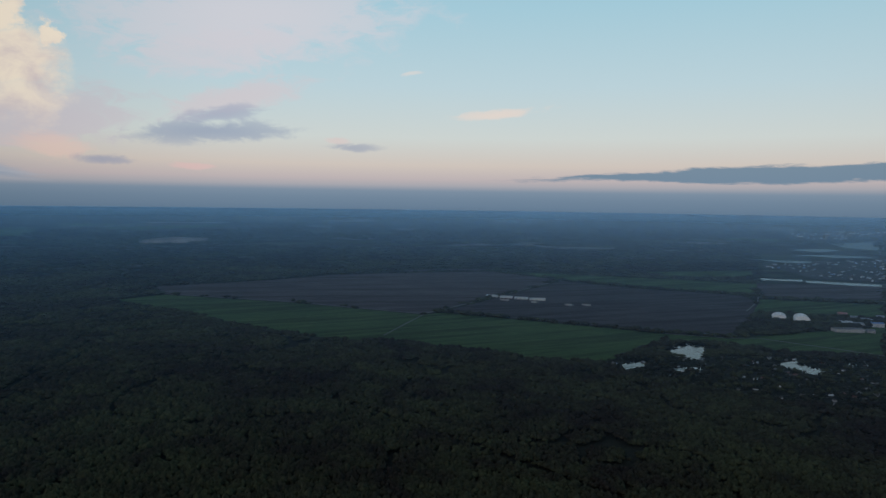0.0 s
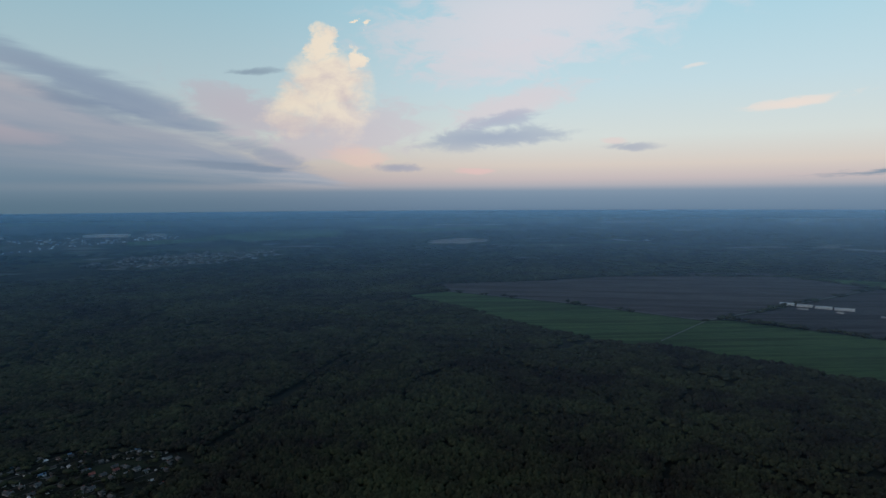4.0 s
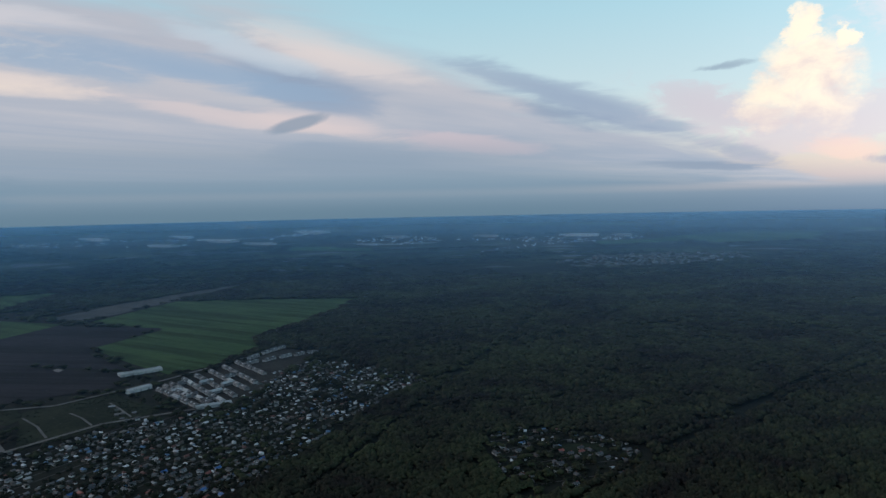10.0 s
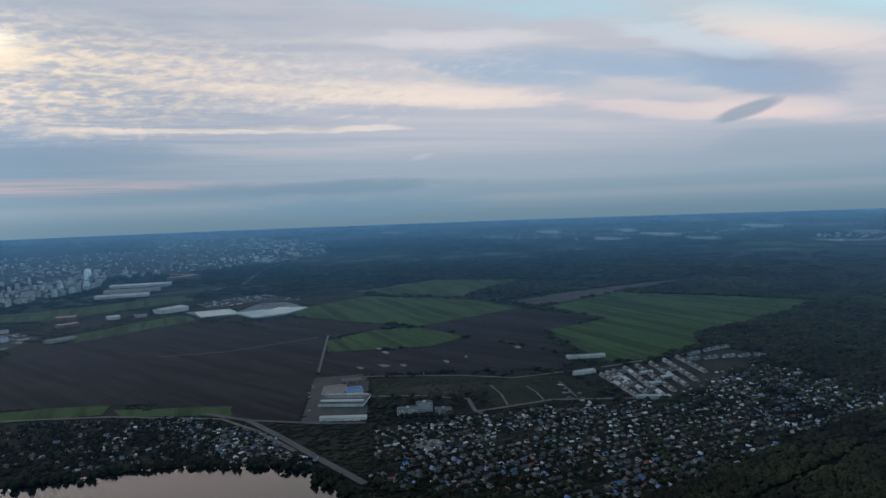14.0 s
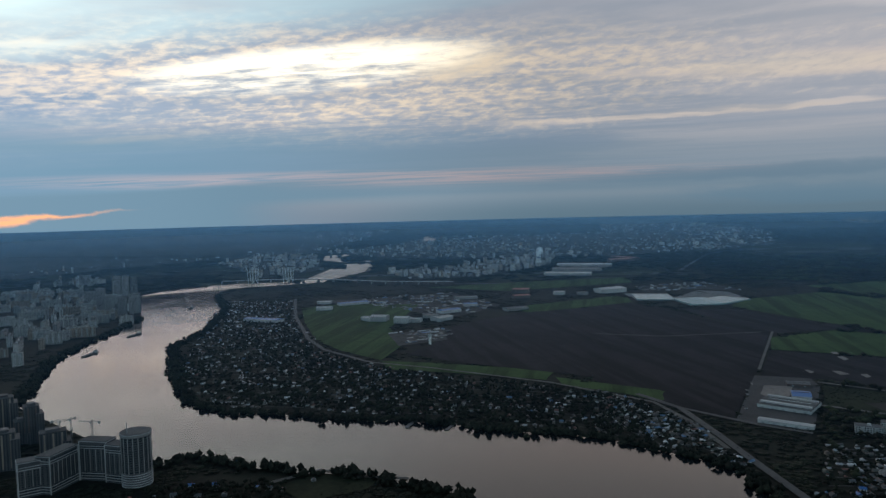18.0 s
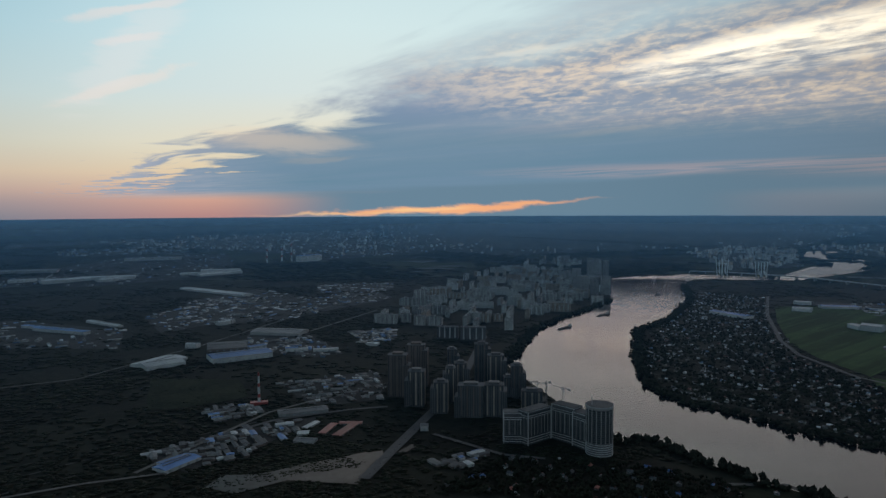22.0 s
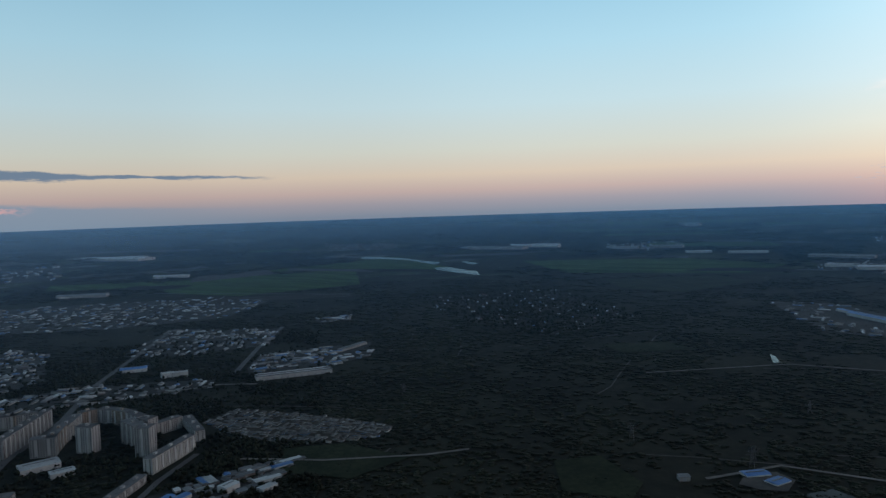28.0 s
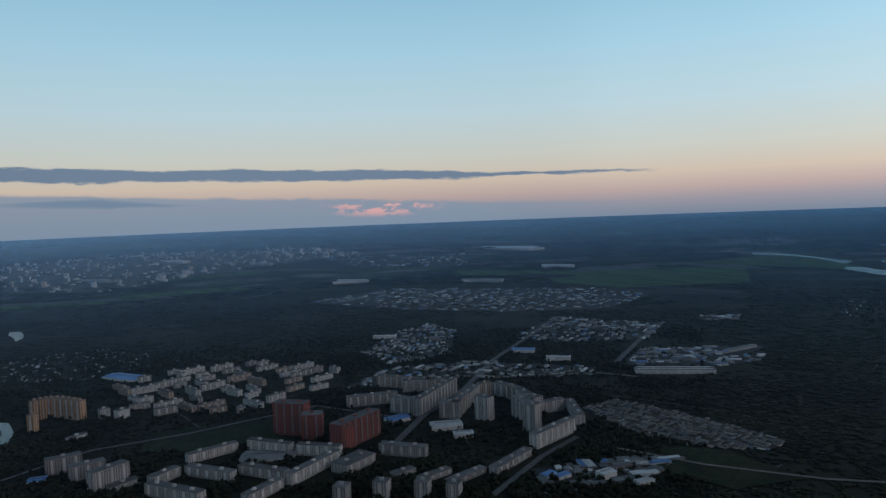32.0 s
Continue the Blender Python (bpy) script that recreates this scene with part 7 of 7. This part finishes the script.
def crowns(name, xs, ys, size, high, material, lumps, label, category):
    """Uneven crowns, each of a few ragged leaf clumps; size is the crown's width, high its top, both in true metres."""
    n = len(xs)
    fx, fy, fz, s = fold(xs, ys)
    size, high = size * s, np.maximum(high * s, 1.2)
    oct_v = np.array([(1, 0, 0), (0, 1, 0), (-1, 0, 0), (0, -1, 0), (0, 0, 1), (0, 0, -1)], float)
    oct_t = np.array([(0, 1, 4), (1, 2, 4), (2, 3, 4), (3, 0, 4), (1, 0, 5), (2, 1, 5), (3, 2, 5), (0, 3, 5)])
    vs, ts = [], []
    for k in range(lumps):
        jit = 1 + rng.uniform(-0.38, 0.38, (n, 6, 3))
        turn = rng.uniform(0, math.tau, n)
        c, q = np.cos(turn)[:, None], np.sin(turn)[:, None]
        b = oct_v[None] * jit
        r = (size * rng.uniform(0.36, 0.60, n))[:, None]
        off = rng.uniform(-0.40, 0.40, (n, 2)) * size[:, None]
        mid = (high * rng.uniform(0.42, 0.62, n))[:, None]
        up = (high * rng.uniform(0.30, 0.46, n))[:, None]
        x = fx[:, None] + off[:, :1] + (b[..., 0] * c - b[..., 1] * q) * r
        y = fy[:, None] + off[:, 1:] + (b[..., 0] * q + b[..., 1] * c) * r
        z = fz[:, None] + mid + b[..., 2] * up
        vs.append(np.stack([x, y, z], -1).reshape(-1, 3))
        ts.append(((np.arange(n) * 6 + k * n * 6)[:, None, None] + oct_t[None]).reshape(-1, 3))
    return tagged(new(name, raw_mesh(name, np.concatenate(vs), np.concatenate(ts), material, smooth=True)), label, category, kind="stuff")


def ring_points(d0, d1, a0, a1, per):
    """Random places between two distances and two bearings; the spacing grows with the distance as d / per."""
    n = int(radians(a1 - a0) * per * per * math.log(d1 / d0))
    d = d0 * (d1 / d0) ** rng.uniform(0, 1, n)
    a = np.radians(rng.uniform(a0, a1, n))
    return -np.sin(a) * d, np.cos(a) * d, d


def free(x, y, keep=1.0):
    ok = np.ones(len(x), bool)
    for p in BARE:
        ok &= ~inside(x, y, p)
    for p in VILLAGES:
        ok &= ~(inside(x, y, p) & (rng.uniform(0, 1, len(x)) > 0.10 * keep))
    for p in SPARSE:
        ok &= ~(inside(x, y, p) & (rng.uniform(0, 1, len(x)) > 0.12 * keep))
    t = np.array([q for q in TAKEN if math.hypot(q[0], q[1]) < 3300])
    for i in range(0, len(t), 64):
        c = t[i:i + 64]
        ok &= ~(((x[:, None] - c[None, :, 0]) ** 2 + (y[:, None] - c[None, :, 1]) ** 2) < (c[None, :, 2] * 0.8) ** 2).any(1)
    return ok


def patchy(x, y, scale, seed):
    """Smooth noise between about -0.6 and 0.6 on a lattice of 1 / scale metres."""
    u, v = x * scale + seed * 3.7, y * scale + seed * 1.3
    i, j = np.floor(u), np.floor(v)
    f, g = u - i, v - j
    f, g = f * f * (3 - 2 * f), g * g * (3 - 2 * g)

    def knot(a, b):
        h = np.sin(a * 127.1 + b * 311.7 + seed * 74.7) * 43758.5453
        return h - np.floor(h)
    low = knot(i, j) * (1 - f) + knot(i + 1, j) * f
    high = knot(i, j + 1) * (1 - f) + knot(i + 1, j + 1) * f
    return (low * (1 - g) + high * g - 0.5) * 1.3


def rough(d):
    return rng.uniform(0.7, 1.25, len(d))


# the great forest, thinned along its rides
x, y, d = ring_points(700, 3400, -42, 100, 165)
ok = free(x, y)
bear = np.degrees(np.arctan2(-x, y))
ok &= ~((bear > 78) & (d < 2900) & (rng.uniform(0, 1, len(x)) > 0.15))
for (x0, y0), (x1, y1) in RIDES:
    L = math.hypot(x1 - x0, y1 - y0)
    ok &= np.abs((x - x0) * (y1 - y0) - (y - y0) * (x1 - x0)) / L > 6.5
ok &= np.abs(patchy(x, y, 0.0022, 31.0) + 0.25 * patchy(x, y, 0.009, 33.0)) > 0.016  # winding gullies
x, y, d = x[ok], y[ok], d[ok]
stand = 1 + 0.3 * patchy(x, y, 0.004, 2.0)
crowns("forest", x, y, np.maximum(d / 165, 5.5) * 1.75 * rough(d), 10.0 * stand * rng.uniform(0.8, 1.2, len(d)), M["leaf"], 2, "dense dark mixed forest with uneven crowns", "forest")
x, y, d = ring_points(3400, 11000, -42, 106, 105)
ok = free(x, y) & (patchy(x, y, 0.0009, 4.0) + 0.35 * patchy(x, y, 0.004, 9.0) > rng.uniform(-0.30, 0.25, len(x)) + np.where(d > 5200, 0.15, -0.25))
x, y, d = x[ok], y[ok], d[ok]
crowns("far_woods", x, y, d / 105 * 1.8 * rough(d), 8.0 * rough(d), M["leaf"], 1, "far dark woods towards the horizon", "woods")
# scrub and groves on the settled side
x, y, d = ring_points(700, 3300, 95, 300, 135)
ok = free(x, y, 1.2) & (patchy(x, y, 0.006, 5.0) + 0.5 * patchy(x, y, 0.02, 7.0) > rng.uniform(-0.45, 0.55, len(x)))
x, y, d = x[ok], y[ok], d[ok]
crowns("scrub_woods", x, y, np.maximum(d / 150, 5.0) * 1.5 * rough(d), rng.uniform(1.2, 2.8, len(x)), M["darkleaf"], 2, "dark scrub, groves and street trees", "woods")
x, y, d = ring_points(3300, 11000, 106, 300, 85)
ok = free(x, y, 1.5) & (patchy(x, y, 0.0016, 15.0) > rng.uniform(-0.4, 0.4, len(x)))
x, y, d = x[ok], y[ok], d[ok]
crowns("far_groves", x, y, d / 85 * 1.4 * rough(d), 6.0 * rough(d), M["darkleaf"], 1, "far tree belts on the plain", "woods")
# garden trees in the villages, and the tree belt on the river banks
x, y, d = ring_points(700, 3300, -40, 300, 140)
ok = np.zeros(len(x), bool)
for p in VILLAGES:
    ok |= inside(x, y, p)
for p in BARE:
    ok &= ~inside(x, y, p)
side = np.degrees(np.arctan2(-x, y)) % 360 > 112
ok &= rng.uniform(0, 1, len(x)) < np.where(side, 0.75, 0.42)
x, y, d, side = x[ok], y[ok], d[ok], side[ok]
crowns("garden_trees", x, y, rng.uniform(4.0, 7.5, len(x)), rng.uniform(3.0, 6.0, len(x)) * np.where(side, 1.5, 1.0), M["darkleaf"], 2, "dark garden trees between the houses", "trees")
x, y, d = ring_points(720, 2000, 236, 300, 150)
ok = free(x, y, 1.5) & (patchy(x, y, 0.012, 51.0) > rng.uniform(-0.5, 0.3, len(x)))
x, y, d = x[ok], y[ok], d[ok]
crowns("courtyard_trees", x, y, rng.uniform(4.5, 8.0, len(x)), rng.uniform(5.0, 10.0, len(x)), M["darkleaf"], 2, "dark leafy trees in the courtyards between blocks", "trees")
bx, by = [], []
for (x0, y0), (x1, y1) in zip(RIVER, RIVER[1:]):
    L = math.hypot(x1 - x0, y1 - y0)
    if L > 700 or max(math.hypot(x0, y0), math.hypot(x1, y1)) > 3200:
        continue
    m = int(L / 2.6)
    k = rng.uniform(0, 1, m)
    off = rng.normal(0, 7, m)
    bx.append(x0 + (x1 - x0) * k - (y1 - y0) / L * off)
    by.append(y0 + (y1 - y0) * k + (x1 - x0) / L * off)
bx, by = np.concatenate(bx), np.concatenate(by)
crowns("bank_trees", bx, by, rng.uniform(5, 11, len(bx)), rng.uniform(5, 14, len(bx)), M["darkleaf"], 3, "belt of dark trees along the river bank", "trees")

# reeds in the flooded marsh, bushes on the rough grass
rx, ry = [], []
for polys, gap, cut in ((MARSHES, 3.0, 0.02), (MEADOWS, 7.0, 0.06)):
    for p in polys:
        x0, x1, y0, y1 = min(q[0] for q in p) - 12, max(q[0] for q in p) + 12, min(q[1] for q in p) - 12, max(q[1] for q in p) + 12
        if math.hypot((x0 + x1) / 2, (y0 + y1) / 2) > 2300:
            continue
        m = min(9000, int((x1 - x0) * (y1 - y0) / gap / gap))
        x, y = rng.uniform(x0, x1, m), rng.uniform(y0, y1, m)
        ok = inside(x, y, p) & (patchy(x, y, 0.02, 61.0) + 0.5 * patchy(x, y, 0.07, 63.0) > cut)
        rx.append(x[ok])
        ry.append(y[ok])
rx, ry = np.concatenate(rx), np.concatenate(ry)
crowns("reeds", rx, ry, rng.uniform(2.0, 5.0, len(rx)), rng.uniform(1.2, 2.8, len(rx)), M["darkleaf"], 2, "dark reeds and low bushes in marsh and rough grass", "reeds")
